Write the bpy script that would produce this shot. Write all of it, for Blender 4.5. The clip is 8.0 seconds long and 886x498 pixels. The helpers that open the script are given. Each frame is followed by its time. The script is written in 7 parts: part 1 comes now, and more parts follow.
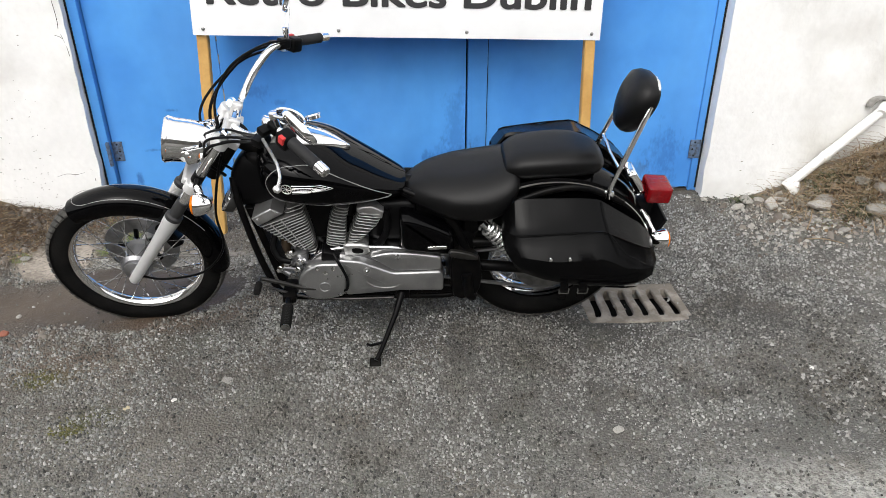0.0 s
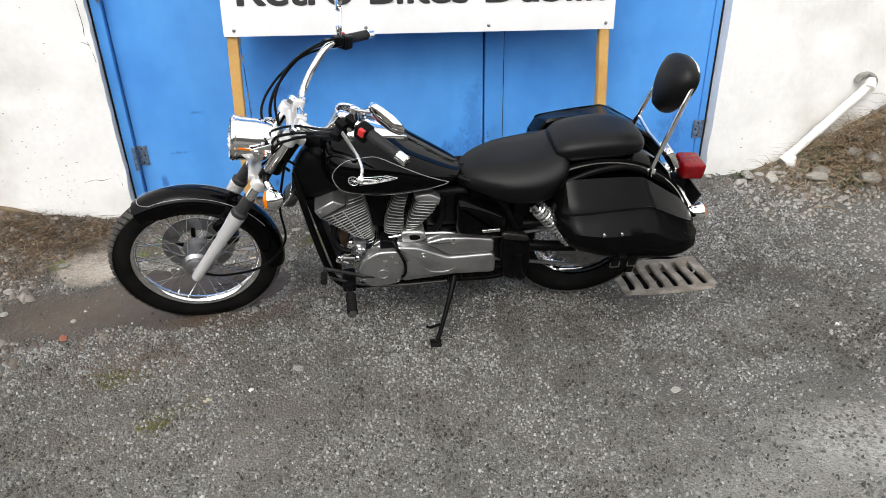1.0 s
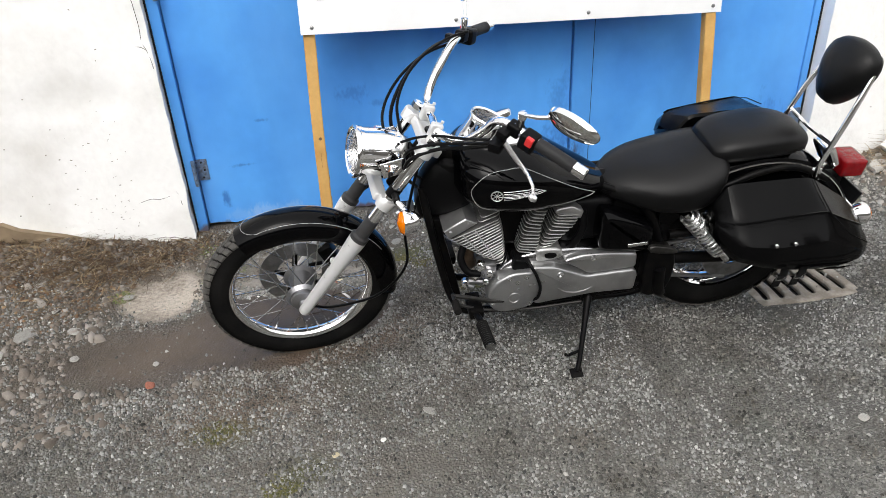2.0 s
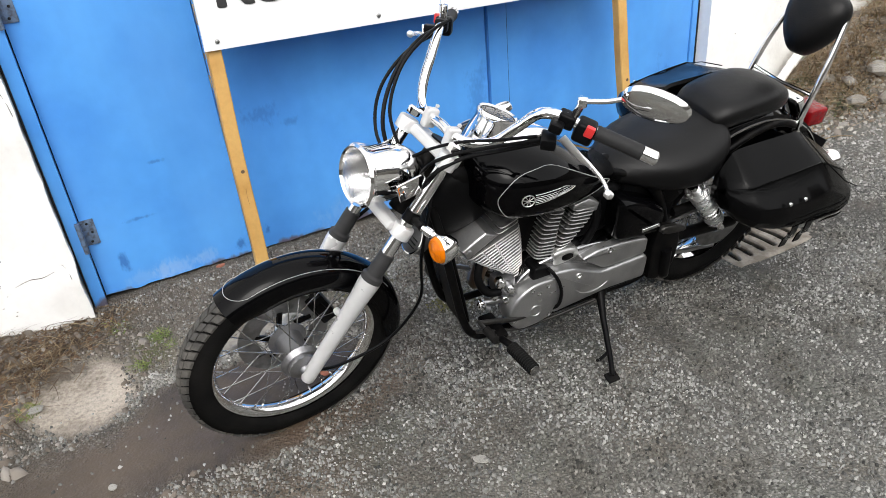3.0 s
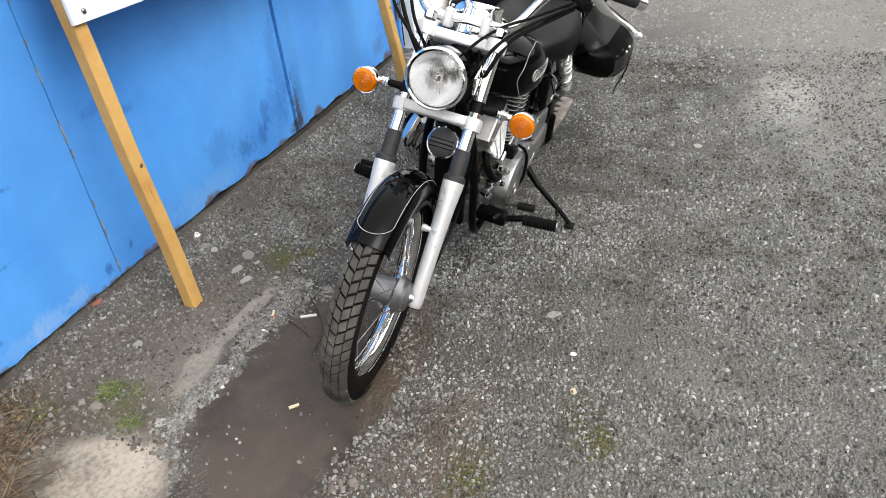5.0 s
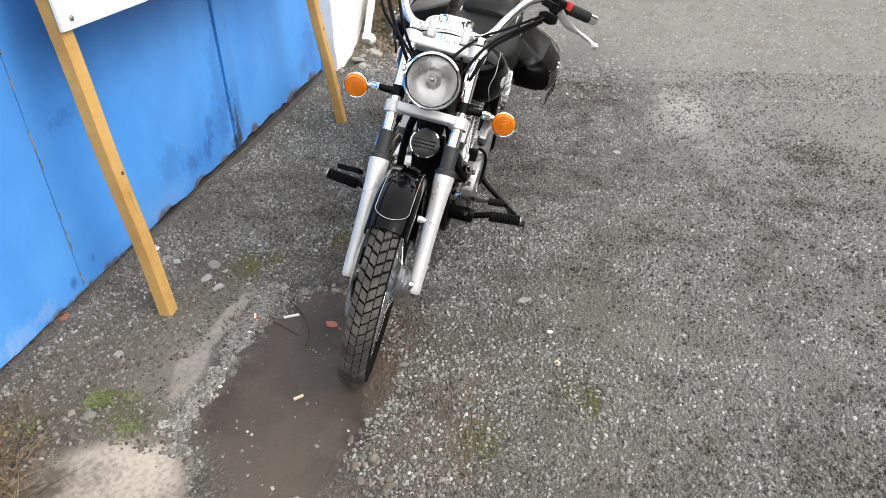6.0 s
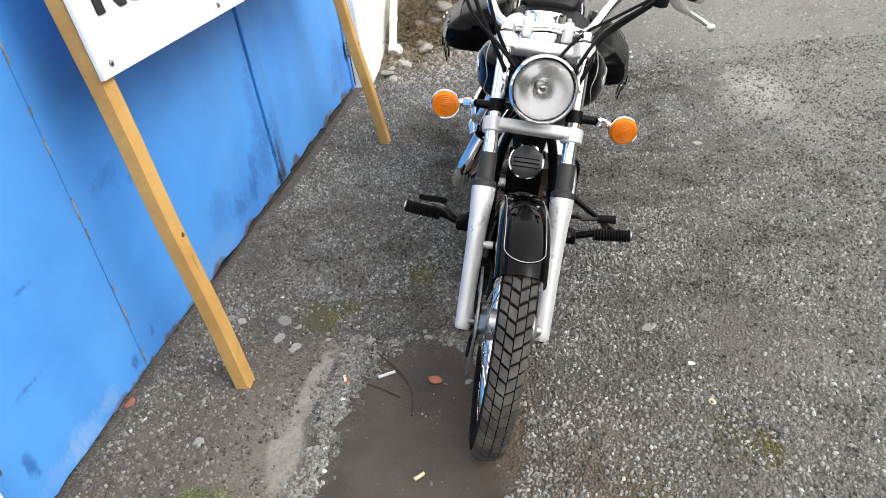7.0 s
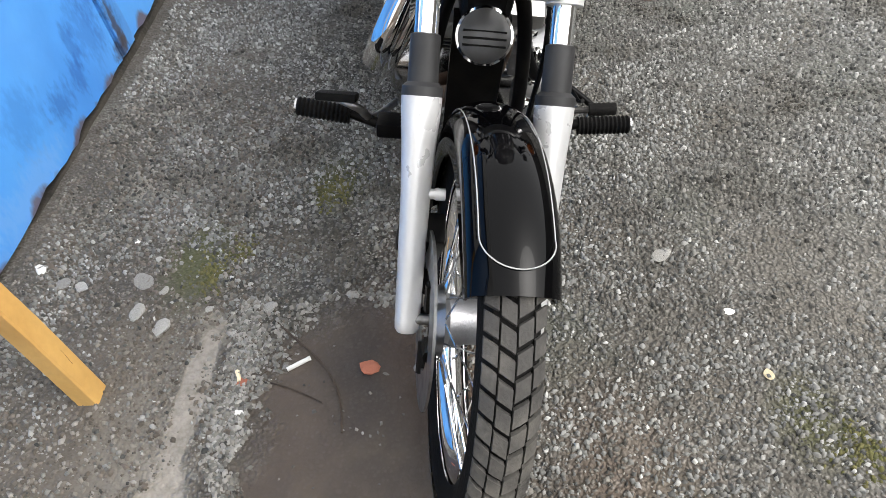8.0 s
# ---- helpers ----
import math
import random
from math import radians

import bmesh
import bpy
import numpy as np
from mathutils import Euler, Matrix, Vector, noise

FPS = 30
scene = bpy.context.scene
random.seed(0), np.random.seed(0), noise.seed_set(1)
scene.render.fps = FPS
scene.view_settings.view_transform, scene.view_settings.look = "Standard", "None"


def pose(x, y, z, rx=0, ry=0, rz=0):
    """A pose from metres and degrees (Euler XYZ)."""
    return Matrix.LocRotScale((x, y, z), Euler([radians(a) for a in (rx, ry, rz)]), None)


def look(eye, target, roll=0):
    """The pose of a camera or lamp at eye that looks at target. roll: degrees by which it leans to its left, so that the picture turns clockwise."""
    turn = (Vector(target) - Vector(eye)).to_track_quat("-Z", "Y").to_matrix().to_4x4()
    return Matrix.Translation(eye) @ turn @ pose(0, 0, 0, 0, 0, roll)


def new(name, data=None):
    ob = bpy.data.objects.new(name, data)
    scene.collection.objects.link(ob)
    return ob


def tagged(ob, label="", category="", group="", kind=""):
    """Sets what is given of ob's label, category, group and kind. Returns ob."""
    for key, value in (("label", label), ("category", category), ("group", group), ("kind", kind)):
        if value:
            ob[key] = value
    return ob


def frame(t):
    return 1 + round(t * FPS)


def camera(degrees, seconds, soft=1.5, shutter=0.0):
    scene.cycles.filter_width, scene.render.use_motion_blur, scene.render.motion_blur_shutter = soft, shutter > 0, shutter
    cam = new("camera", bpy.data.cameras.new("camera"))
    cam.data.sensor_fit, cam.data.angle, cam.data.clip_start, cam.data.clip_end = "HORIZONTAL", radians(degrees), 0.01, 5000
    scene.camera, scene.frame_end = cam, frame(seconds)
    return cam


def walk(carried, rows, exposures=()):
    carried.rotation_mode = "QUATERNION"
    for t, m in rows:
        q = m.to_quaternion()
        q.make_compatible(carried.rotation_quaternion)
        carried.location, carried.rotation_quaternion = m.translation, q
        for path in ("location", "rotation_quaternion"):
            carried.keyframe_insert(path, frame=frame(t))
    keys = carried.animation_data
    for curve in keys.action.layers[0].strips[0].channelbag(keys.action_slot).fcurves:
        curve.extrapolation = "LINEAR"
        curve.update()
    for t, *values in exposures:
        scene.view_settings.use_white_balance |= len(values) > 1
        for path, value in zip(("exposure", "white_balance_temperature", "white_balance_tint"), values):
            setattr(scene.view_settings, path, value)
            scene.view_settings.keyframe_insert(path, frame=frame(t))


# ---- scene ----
# ---- camera and its walk ----
cam = camera(63.8, 8.0, soft=0.55)
PATH = [
    (0, (0.036, 0.204, 1.519), (0.155, 1.968, 0.583), -0.1),
    (0.2, (0.016, 0.245, 1.525), (0.149, 2.008, 0.589), -0),
    (0.5, (-0.054, 0.197, 1.553), (0.051, 1.984, 0.66), -1.3),
    (0.7, (-0.143, 0.149, 1.551), (0.077, 1.93, 0.667), 0.4),
    (1, (-0.321, 0.112, 1.545), (-0.085, 1.857, 0.596), -1.3),
    (1.2, (-0.423, 0.145, 1.53), (-0.268, 1.92, 0.622), 0.3),
    (1.5, (-0.566, 0.298, 1.482), (-0.385, 2.096, 0.626), -0.1),
    (1.7, (-0.635, 0.394, 1.5), (-0.479, 2.165, 0.584), -2.6),
    (2.8, (-1.157, 0.837, 1.46), (-0.409, 2.407, 0.473), -1.9),
    (3, (-1.206, 0.965, 1.427), (-0.453, 2.533, 0.439), -5.5),
    (3.2, (-1.276, 1.069, 1.422), (-0.378, 2.504, 0.357), -4.7),
    (3.5, (-1.355, 1.208, 1.401), (-0.196, 2.47, 0.37), -2.2),
    (3.7, (-1.501, 1.314, 1.389), (-0.136, 2.356, 0.364), -1),
    (4, (-1.682, 1.414, 1.411), (-0.256, 2.382, 0.396), -1.6),
    (4.2, (-1.835, 1.498, 1.396), (-0.362, 2.412, 0.399), -0.5),
    (4.5, (-1.99, 1.561, 1.408), (-0.591, 2.478, 0.312), -5.5),
    (4.7, (-2.095, 1.627, 1.415), (-0.616, 2.486, 0.377), -4.4),
    (5, (-2.201, 1.786, 1.377), (-0.69, 2.473, 0.262), -5.9),
    (5.2, (-2.271, 1.855, 1.364), (-0.724, 2.37, 0.206), -3.8),
    (6.3, (-2.495, 2.142, 1.394), (-0.831, 2.469, 0.334), -3.1),
    (6.5, (-2.455, 2.223, 1.396), (-0.804, 2.471, 0.295), -3.5),
    (6.7, (-2.393, 2.267, 1.37), (-0.72, 2.486, 0.297), -3.5),
    (7, (-2.224, 2.359, 1.327), (-0.57, 2.752, 0.274), -8.7),
    (7.2, (-2.125, 2.381, 1.314), (-0.54, 2.83, 0.18), -9.7),
    (7.5, (-1.941, 2.472, 1.25), (-0.382, 2.775, 0.034), -6.9),
    (7.7, (-1.779, 2.48, 1.228), (-0.28, 2.682, -0.081), -6.4),
    (8, (-1.549, 2.481, 1.118), (-0.196, 2.684, -0.341), -10.9),
]
walk(cam, [(t, look(eye, target, roll)) for t, eye, target, roll in PATH],
     [(0.0, 0.44), (1.5, 0.46), (3.0, 0.58), (3.5, 0.66), (4.5, 0.66), (6.5, 0.79), (7.5, 0.77), (8.0, 0.92)])

# ---- world, sun, exposure ----
scene.view_settings.exposure = 0.4
world = bpy.data.worlds.new("overcast_sky")
scene.world = world
world.use_nodes = True
wn, wl = world.node_tree.nodes, world.node_tree.links
sky = wn.new("ShaderNodeTexSky")
sky.sky_type = "NISHITA"
sky.sun_disc = False
sky.sun_elevation = radians(48)
sky.sun_rotation = radians(200)
sky.air_density, sky.dust_density, sky.ozone_density = 1.0, 6.0, 0.6
grey = wn.new("ShaderNodeHueSaturation")
grey.inputs["Saturation"].default_value = 0.22
wl.new(sky.outputs[0], grey.inputs["Color"])
cloud = wn.new("ShaderNodeMix")            # an even layer of cloud under the sky
cloud.data_type = "RGBA"
cloud.inputs[0].default_value = 0.55
cloud.inputs[7].default_value = (5.72, 5.66, 5.58, 1)
wl.new(grey.outputs[0], cloud.inputs[6])
wl.new(cloud.outputs[2], wn["Background"].inputs["Color"])
wn["Background"].inputs["Strength"].default_value = 0.226
sun = new("sun", bpy.data.lights.new("sun", "SUN"))
sun.data.energy, sun.data.angle, sun.data.color = 0.5, radians(30), (1.0, 0.97, 0.93)
sun.matrix_world = look((0, 0, 0), (0.34 * 0.67, 0.94 * 0.67, -0.74))


# ---- materials ----
def mat(name, color=(0.5, 0.5, 0.5), rough=0.5, metal=0.0, spread=0.0, scale=8.0, bump=0.0, bump_scale=60.0, second=None,
        patch=(0.45, 0.65), rough_spread=0.1, coat=0.0, piece=0.0, spec=0.5, detail=6.0):
    """A surface with stains at one scale, grain and relief at another; piece: change from piece to piece."""
    m = bpy.data.materials.new(name)
    m.use_nodes = True
    n, l = m.node_tree.nodes, m.node_tree.links
    b = n["Principled BSDF"]
    b.inputs["Metallic"].default_value = metal
    b.inputs["Coat Weight"].default_value = coat
    b.inputs["Coat Roughness"].default_value = 0.04
    b.inputs["Specular IOR Level"].default_value = spec
    co = n.new("ShaderNodeTexCoord").outputs["Object"]
    big = n.new("ShaderNodeTexNoise")
    big.inputs["Scale"].default_value, big.inputs["Detail"].default_value = scale, detail
    l.new(co, big.inputs["Vector"])
    ramp = n.new("ShaderNodeMapRange")
    ramp.inputs["From Min"].default_value, ramp.inputs["From Max"].default_value = patch
    l.new(big.outputs["Fac"], ramp.inputs["Value"])
    mix = n.new("ShaderNodeMix")
    mix.data_type = "RGBA"
    other = second if second else tuple(min(1, c * (1 - spread)) for c in color)
    mix.inputs[6].default_value, mix.inputs[7].default_value = (*color, 1), (*other, 1)
    l.new(ramp.outputs[0], mix.inputs[0])
    out = mix.outputs[2]
    fine = n.new("ShaderNodeTexNoise")
    fine.inputs["Scale"].default_value, fine.inputs["Detail"].default_value = bump_scale, 4.0
    l.new(co, fine.inputs["Vector"])
    if spread or piece:
        hsv = n.new("ShaderNodeHueSaturation")
        val = n.new("ShaderNodeMapRange")
        val.inputs["To Min"].default_value, val.inputs["To Max"].default_value = 1 - spread * 0.5, 1 + spread * 0.5
        l.new(fine.outputs["Fac"], val.inputs["Value"])
        vout = val.outputs[0]
        if piece:
            inf = n.new("ShaderNodeObjectInfo")
            pr = n.new("ShaderNodeMapRange")
            pr.inputs["To Min"].default_value, pr.inputs["To Max"].default_value = 1 - piece, 1 + piece
            l.new(inf.outputs["Random"], pr.inputs["Value"])
            mu = n.new("ShaderNodeMath")
            mu.operation = "MULTIPLY"
            l.new(vout, mu.inputs[0])
            l.new(pr.outputs[0], mu.inputs[1])
            vout = mu.outputs[0]
        l.new(vout, hsv.inputs["Value"])
        l.new(out, hsv.inputs["Color"])
        out = hsv.outputs[0]
    l.new(out, b.inputs["Base Color"])
    rr = n.new("ShaderNodeMapRange")
    rr.inputs["To Min"].default_value, rr.inputs["To Max"].default_value = max(0, rough - rough_spread), min(1, rough + rough_spread)
    l.new(big.outputs["Fac"], rr.inputs["Value"])
    l.new(rr.outputs[0], b.inputs["Roughness"])
    if bump:
        bp = n.new("ShaderNodeBump")
        bp.inputs["Strength"].default_value, bp.inputs["Distance"].default_value = bump, 0.01
        l.new(fine.outputs["Fac"], bp.inputs["Height"])
        l.new(bp.outputs[0], b.inputs["Normal"])
    return m


CHROME = mat("chrome", (0.93, 0.93, 0.93), 0.045, 1.0, 0.08, 14, rough_spread=0.02)
BRIGHT = mat("bright_alloy", (0.88, 0.88, 0.88), 0.28, 0.9, 0.1, 20)
WORN_CHROME = mat("worn_chrome", (0.55, 0.55, 0.55), 0.2, 1.0, 0.3, 30, rough_spread=0.12)
ALU = mat("cast_aluminium", (0.3, 0.3, 0.31), 0.38, 0.9, 0.25, 20, 0.08, 300)
CASE = mat("polished_case", (0.5, 0.5, 0.51), 0.16, 1.0, 0.2, 12, 0.012, 200, rough_spread=0.05)
COVER = mat("satin_cover", (0.42, 0.42, 0.42), 0.30, 0.85, 0.2, 14, 0.02, 260, rough_spread=0.07)
BOOT = mat("grey_fork_boot", (0.028, 0.028, 0.029), 0.5, 0.0, 0.2, 20, spec=0.3)
FORK = mat("fork_silver_paint", (0.60, 0.60, 0.60), 0.30, 0.35, 0.05, 18, 0.03, 200)
# dark fin faces: the shade between the fins is put into the colour
FIN_SIDE = mat("gap_shade_fin_face", (0.12, 0.12, 0.117), 0.5, 0.5, 0.4, 25, 0.1, 300)
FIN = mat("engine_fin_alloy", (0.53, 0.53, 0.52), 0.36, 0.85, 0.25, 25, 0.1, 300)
BLACK = mat("black_gloss_paint", (0.0012, 0.0012, 0.0015), 0.035, 0.0, 0.3, 6, spec=0.13, rough_spread=0.03)
FRAME = mat("black_frame_paint", (0.0025, 0.0025, 0.0028), 0.33, 0.0, 0.4, 20, 0.05, 150, second=(0.006, 0.0055, 0.005), spec=0.07)
PLASTIC = mat("black_plastic", (0.003, 0.003, 0.0034), 0.4, 0.0, 0.3, 20, 0.08, 400, spec=0.1)
RUBBER = mat("tyre_rubber", (0.005, 0.005, 0.005), 0.7, 0.0, 0.3, 10, 0.15, 250, second=(0.01, 0.0095, 0.009), spec=0.08)
TREAD = mat("tread_rubber", (0.055, 0.053, 0.05), 0.8, 0.0, 0.4, 14, 0.2, 250, second=(0.11, 0.104, 0.093), spec=0.2)
GRIP = mat("grip_rubber", (0.02, 0.02, 0.021), 0.6, 0.0, 0.3, 20, 0.1, 300, spec=0.25)
LEATHER = mat("seat_vinyl", (0.0025, 0.0025, 0.0028), 0.4, 0.0, 0.3, 6, 0.14, 420, rough_spread=0.1, spec=0.22)
BAG = mat("saddlebag_leather", (0.0018, 0.0018, 0.002), 0.2, 0.0, 0.4, 5, 0.07, 160, rough_spread=0.1, spec=0.1)
STRIPE = mat("silver_pinstripe", (0.42, 0.42, 0.42), 0.35, 0.4, 0.1)
RED = mat("red_plastic", (0.6, 0.03, 0.03), 0.35, 0.0, 0.2, 20)
DARK_STEEL = mat("oily_dark_steel", (0.07, 0.068, 0.065), 0.4, 0.9, 0.3, 30, 0.05, 200)
STEEL = mat("dull_steel", (0.3, 0.3, 0.3), 0.35, 0.95, 0.3, 30, 0.05, 200)
RUST = mat("brown_exhaust_steel", (0.16, 0.11, 0.075), 0.5, 0.7, 0.4, 12, 0.1, 200)


def lens_mat(name, color, rough=0.12, ribs=90.0, trans=0.0):
    m = mat(name, color, rough, 0.0, 0.25, 20, 0.5, ribs, coat=0.6)
    m.node_tree.nodes["Principled BSDF"].inputs["Transmission Weight"].default_value = trans
    return m


AMBER = lens_mat("amber_lens", (0.74, 0.185, 0.0), ribs=260, trans=0.2)
AMBER.node_tree.nodes["Principled BSDF"].inputs["Specular IOR Level"].default_value = 0.22
AMBER.node_tree.nodes["Principled BSDF"].inputs["Coat Weight"].default_value = 0.05
AMBER.node_tree.nodes["Bump"].inputs["Strength"].default_value = 0.25
REDLENS = lens_mat("red_lens", (0.17, 0.004, 0.006), ribs=60)
REDLENS.node_tree.nodes["Principled BSDF"].inputs["Specular IOR Level"].default_value = 0.25
REDLENS.node_tree.nodes["Principled BSDF"].inputs["Coat Weight"].default_value = 0.15
GLASS = bpy.data.materials.new("clear_glass")
GLASS.use_nodes = True
_g = GLASS.node_tree.nodes["Principled BSDF"]
_g.inputs["Transmission Weight"].default_value, _g.inputs["Roughness"].default_value, _g.inputs["IOR"].default_value = 1.0, 0.07, 1.3
_f = GLASS.node_tree.nodes.new("ShaderNodeTexWave")
_f.bands_direction = "Y"
_f.inputs["Scale"].default_value, _f.inputs["Distortion"].default_value = 52.0, 1.2
_c = GLASS.node_tree.nodes.new("ShaderNodeTexCoord")
_b = GLASS.node_tree.nodes.new("ShaderNodeBump")
_b.inputs["Strength"].default_value, _b.inputs["Distance"].default_value = 0.16, 0.002
GLASS.node_tree.links.new(_c.outputs["Object"], _f.inputs["Vector"])
GLASS.node_tree.links.new(_f.outputs["Fac"], _b.inputs["Height"])
GLASS.node_tree.links.new(_b.outputs[0], _g.inputs["Normal"])
MIRROR = mat("mirror_glass", (0.55, 0.57, 0.58), 0.03, 1.0, 0.02, rough_spread=0.01)
SILVER = mat("lamp_reflector", (0.93, 0.93, 0.93), 0.2, 1.0, 0.05)


# ---- mesh helpers ----
def part(name, bm, material, parent, label="", angle=38):
    """Links a bmesh as one mesh object under a thing or a part."""
    me = bpy.data.meshes.new(name)
    bmesh.ops.recalc_face_normals(bm, faces=bm.faces)
    bm.to_mesh(me)
    bm.free()
    me.materials.append(material)
    me.shade_smooth()
    me.set_sharp_from_angle(angle=radians(angle))
    ob = new(name, me)
    ob.parent = parent
    if label:
        tagged(ob, label)
    return ob


def B():
    return bmesh.new()


def V(*a):
    return Vector(a)


def spline(pts, n=6, closed=False):
    """A smooth line through the points."""
    p = [Vector(q) for q in pts]
    out, k = [], len(p)
    for i in range(k if closed else k - 1):
        a = p[(i - 1) % k] if closed or i > 0 else p[0] * 2 - p[1]
        b, c = p[i], p[(i + 1) % k]
        d = p[(i + 2) % k] if closed or i + 2 < k else p[-1] * 2 - p[-2]
        for j in range(n):
            t = j / n
            out.append(0.5 * (2 * b + (c - a) * t + (2 * a - 5 * b + 4 * c - d) * t * t + (3 * b - a - 3 * c + d) * t ** 3))
    if not closed:
        out.append(p[-1])
    return out


def loft(bm, rings, caps=True, closed=False, wrap=True):
    vs = [[bm.verts.new(q) for q in r] for r in rings]
    n = len(vs[0])
    for i in range(len(vs) if closed else len(vs) - 1):
        a, b = vs[i], vs[(i + 1) % len(vs)]
        for j in range(n if wrap else n - 1):
            bm.faces.new((a[j], a[(j + 1) % n], b[(j + 1) % n], b[j]))
    if caps and not closed and wrap:
        bm.faces.new(vs[0][::-1])
        bm.faces.new(vs[-1])
    return vs


def tube(bm, pts, r, seg=10, closed=False):
    """A round bar along the points; r one radius or one for each point."""
    pts = [Vector(q) for q in pts]
    rs = r if isinstance(r, (list, tuple)) else [r] * len(pts)
    rings, side = [], None
    for i, q in enumerate(pts):
        if closed:
            d = pts[(i + 1) % len(pts)] - pts[i - 1]
        else:
            d = pts[min(i + 1, len(pts) - 1)] - pts[max(i - 1, 0)]
        d.normalize()
        if side is None:
            side = d.cross(Vector((0, 0, 1)) if abs(d.z) < 0.9 else Vector((1, 0, 0))).normalized()
        side = (side - d * side.dot(d)).normalized()
        up = d.cross(side)
        rings.append([q + rs[i] * (math.cos(a) * side + math.sin(a) * up) for a in (2 * math.pi * k / seg for k in range(seg))])
    loft(bm, rings, closed=closed)


def lathe(bm, profile, origin, axis, seg=32, closed=False, caps=True):
    """Turns (radius, height) pairs about an axis."""
    q = Vector(axis).normalized().to_track_quat("Z", "Y").to_matrix()
    o = Vector(origin)
    rings = [[o + q @ Vector((max(r, 1e-4) * math.cos(a), max(r, 1e-4) * math.sin(a), h)) for a in (2 * math.pi * k / seg for k in range(seg))] for r, h in profile]
    loft(bm, rings, caps=caps, closed=closed)


def box(bm, size, m=None, bevel=0.0, seg=2, taper=None):
    """A block with rounded edges, at the pose m."""
    g = bmesh.ops.create_cube(bm, size=1.0)
    vs = g["verts"]
    for v in vs:
        t = taper if taper and v.co.z > 0 else 1.0
        v.co = Vector((v.co.x * size[0] * t, v.co.y * size[1] * t, v.co.z * size[2]))
    if bevel:
        es = list({e for v in vs for e in v.link_edges})
        r = bmesh.ops.bevel(bm, geom=es, offset=bevel, segments=seg, affect="EDGES", profile=0.6)
        vs = list({v for f in r["faces"] for v in f.verts} | {v for v in vs if v.is_valid})
    if m is not None:
        bmesh.ops.transform(bm, matrix=m, verts=vs)
    return vs


def slab(bm, outline, y0, y1, bevel=0.0, seg=3):
    """A plate with an outline in x and z, from y0 to y1, its outer edge (y1) rounded."""
    n = len(outline)
    c = Vector((sum(q[0] for q in outline) / n, 0, sum(q[1] for q in outline) / n))
    pts = [Vector((q[0], 0, q[1])) for q in outline]
    area = sum(pts[i].x * pts[(i + 1) % n].z - pts[(i + 1) % n].x * pts[i].z for i in range(n))
    sgn = 1 if area > 0 else -1
    nor = []
    for i in range(n):
        d = (pts[(i + 1) % n] - pts[i - 1]).normalized()
        nor.append(Vector((-d.z, 0, d.x)) * sgn)
    rings = [[Vector((q.x, y0, q.z)) for q in pts]]
    s = 1 if y1 > y0 else -1
    if bevel:
        for k in range(seg + 1):
            a = math.pi / 2 * k / seg
            rings.append([Vector((q.x, y1 - s * bevel * (1 - math.sin(a)), q.z)) + nor[i] * bevel * (1 - math.cos(a)) for i, q in enumerate(pts)])
    else:
        rings.append([Vector((q.x, y1, q.z)) for q in pts])
    loft(bm, rings)


def rounded(outline, n=4):
    """A smooth closed outline through the corners."""
    return [(q.x, q.z) for q in spline([Vector((a, 0, b)) for a, b in outline], n, closed=True)]


def cornered(outline, r=0.012, n=4):
    """Straight edges with small round corners; r may be a list."""
    out = []
    m = len(outline)
    for k, c in enumerate(outline):
        c, p, q = Vector(c), Vector(outline[k - 1]), Vector(outline[(k + 1) % m])
        d = min(r, 0.45 * (p - c).length, 0.45 * (q - c).length)
        a, b = c + (p - c).normalized() * d, c + (q - c).normalized() * d
        for j in range(n + 1):
            t = j / n
            v = a * (1 - t) ** 2 + c * 2 * t * (1 - t) + b * t * t
            out.append((v.x, v.y))
    return out


def fbm(x, y, s, o=0.0):
    return noise.fractal(Vector((x * s + o, y * s - o, o)), 1.0, 2.0, 4)


def thing(name, label, category, m=None, group="", kind=""):
    ob = new(name)
    ob.empty_display_size = 0.1
    if m is not None:
        ob.matrix_world = m
    return tagged(ob, label, category, group, kind)


# ---- the yard: one sheet of ground ----
DOOR_Y, DOOR_L, DOOR_R = 3.650, -1.42, 1.630


def ground_z(x, y):
    """Height of the ground: a dip towards the drain, banks of soil along the two walls."""
    z = -0.012 - 0.055 * math.exp(-((x - 1.0) / 0.95) ** 2 - ((y - 2.65) / 0.9) ** 2)
    z -= 0.02 * max(0.0, min(1.0, (0.5 - y) / 2))
    l = max(0.0, min(1.0, (-1.3 - x) / 0.9)) * max(0.0, min(1.0, (y - 2.9) / 0.55))
    z += 0.11 * l * l * (3 - 2 * l)
    r = max(0.0, min(1.0, (x - 1.75) / 1.2)) * max(0.0, min(1.0, (y - 2.75) / 0.8))
    r = r * r * (3 - 2 * r)
    z += (0.42 + 0.2 * max(0.0, min(1.0, (x - 2.6) / 1.5))) * r
    s = max(0.0, min(1.0, (y - 3.48) / 0.13)) * (1 if -1.5 < x < 1.7 else 0)
    z += 0.024 * s * s * (3 - 2 * s)
    near = math.exp(-((x) / 4) ** 2 - ((y - 2.5) / 3.0) ** 2)
    z += near * (0.006 * fbm(x, y, 1.7) + 0.0025 * fbm(x, y, 9.0, 3.0))
    z += 0.035 * (l + 1.4 * r) * fbm(x, y, 6.0, 5.0)
    return z


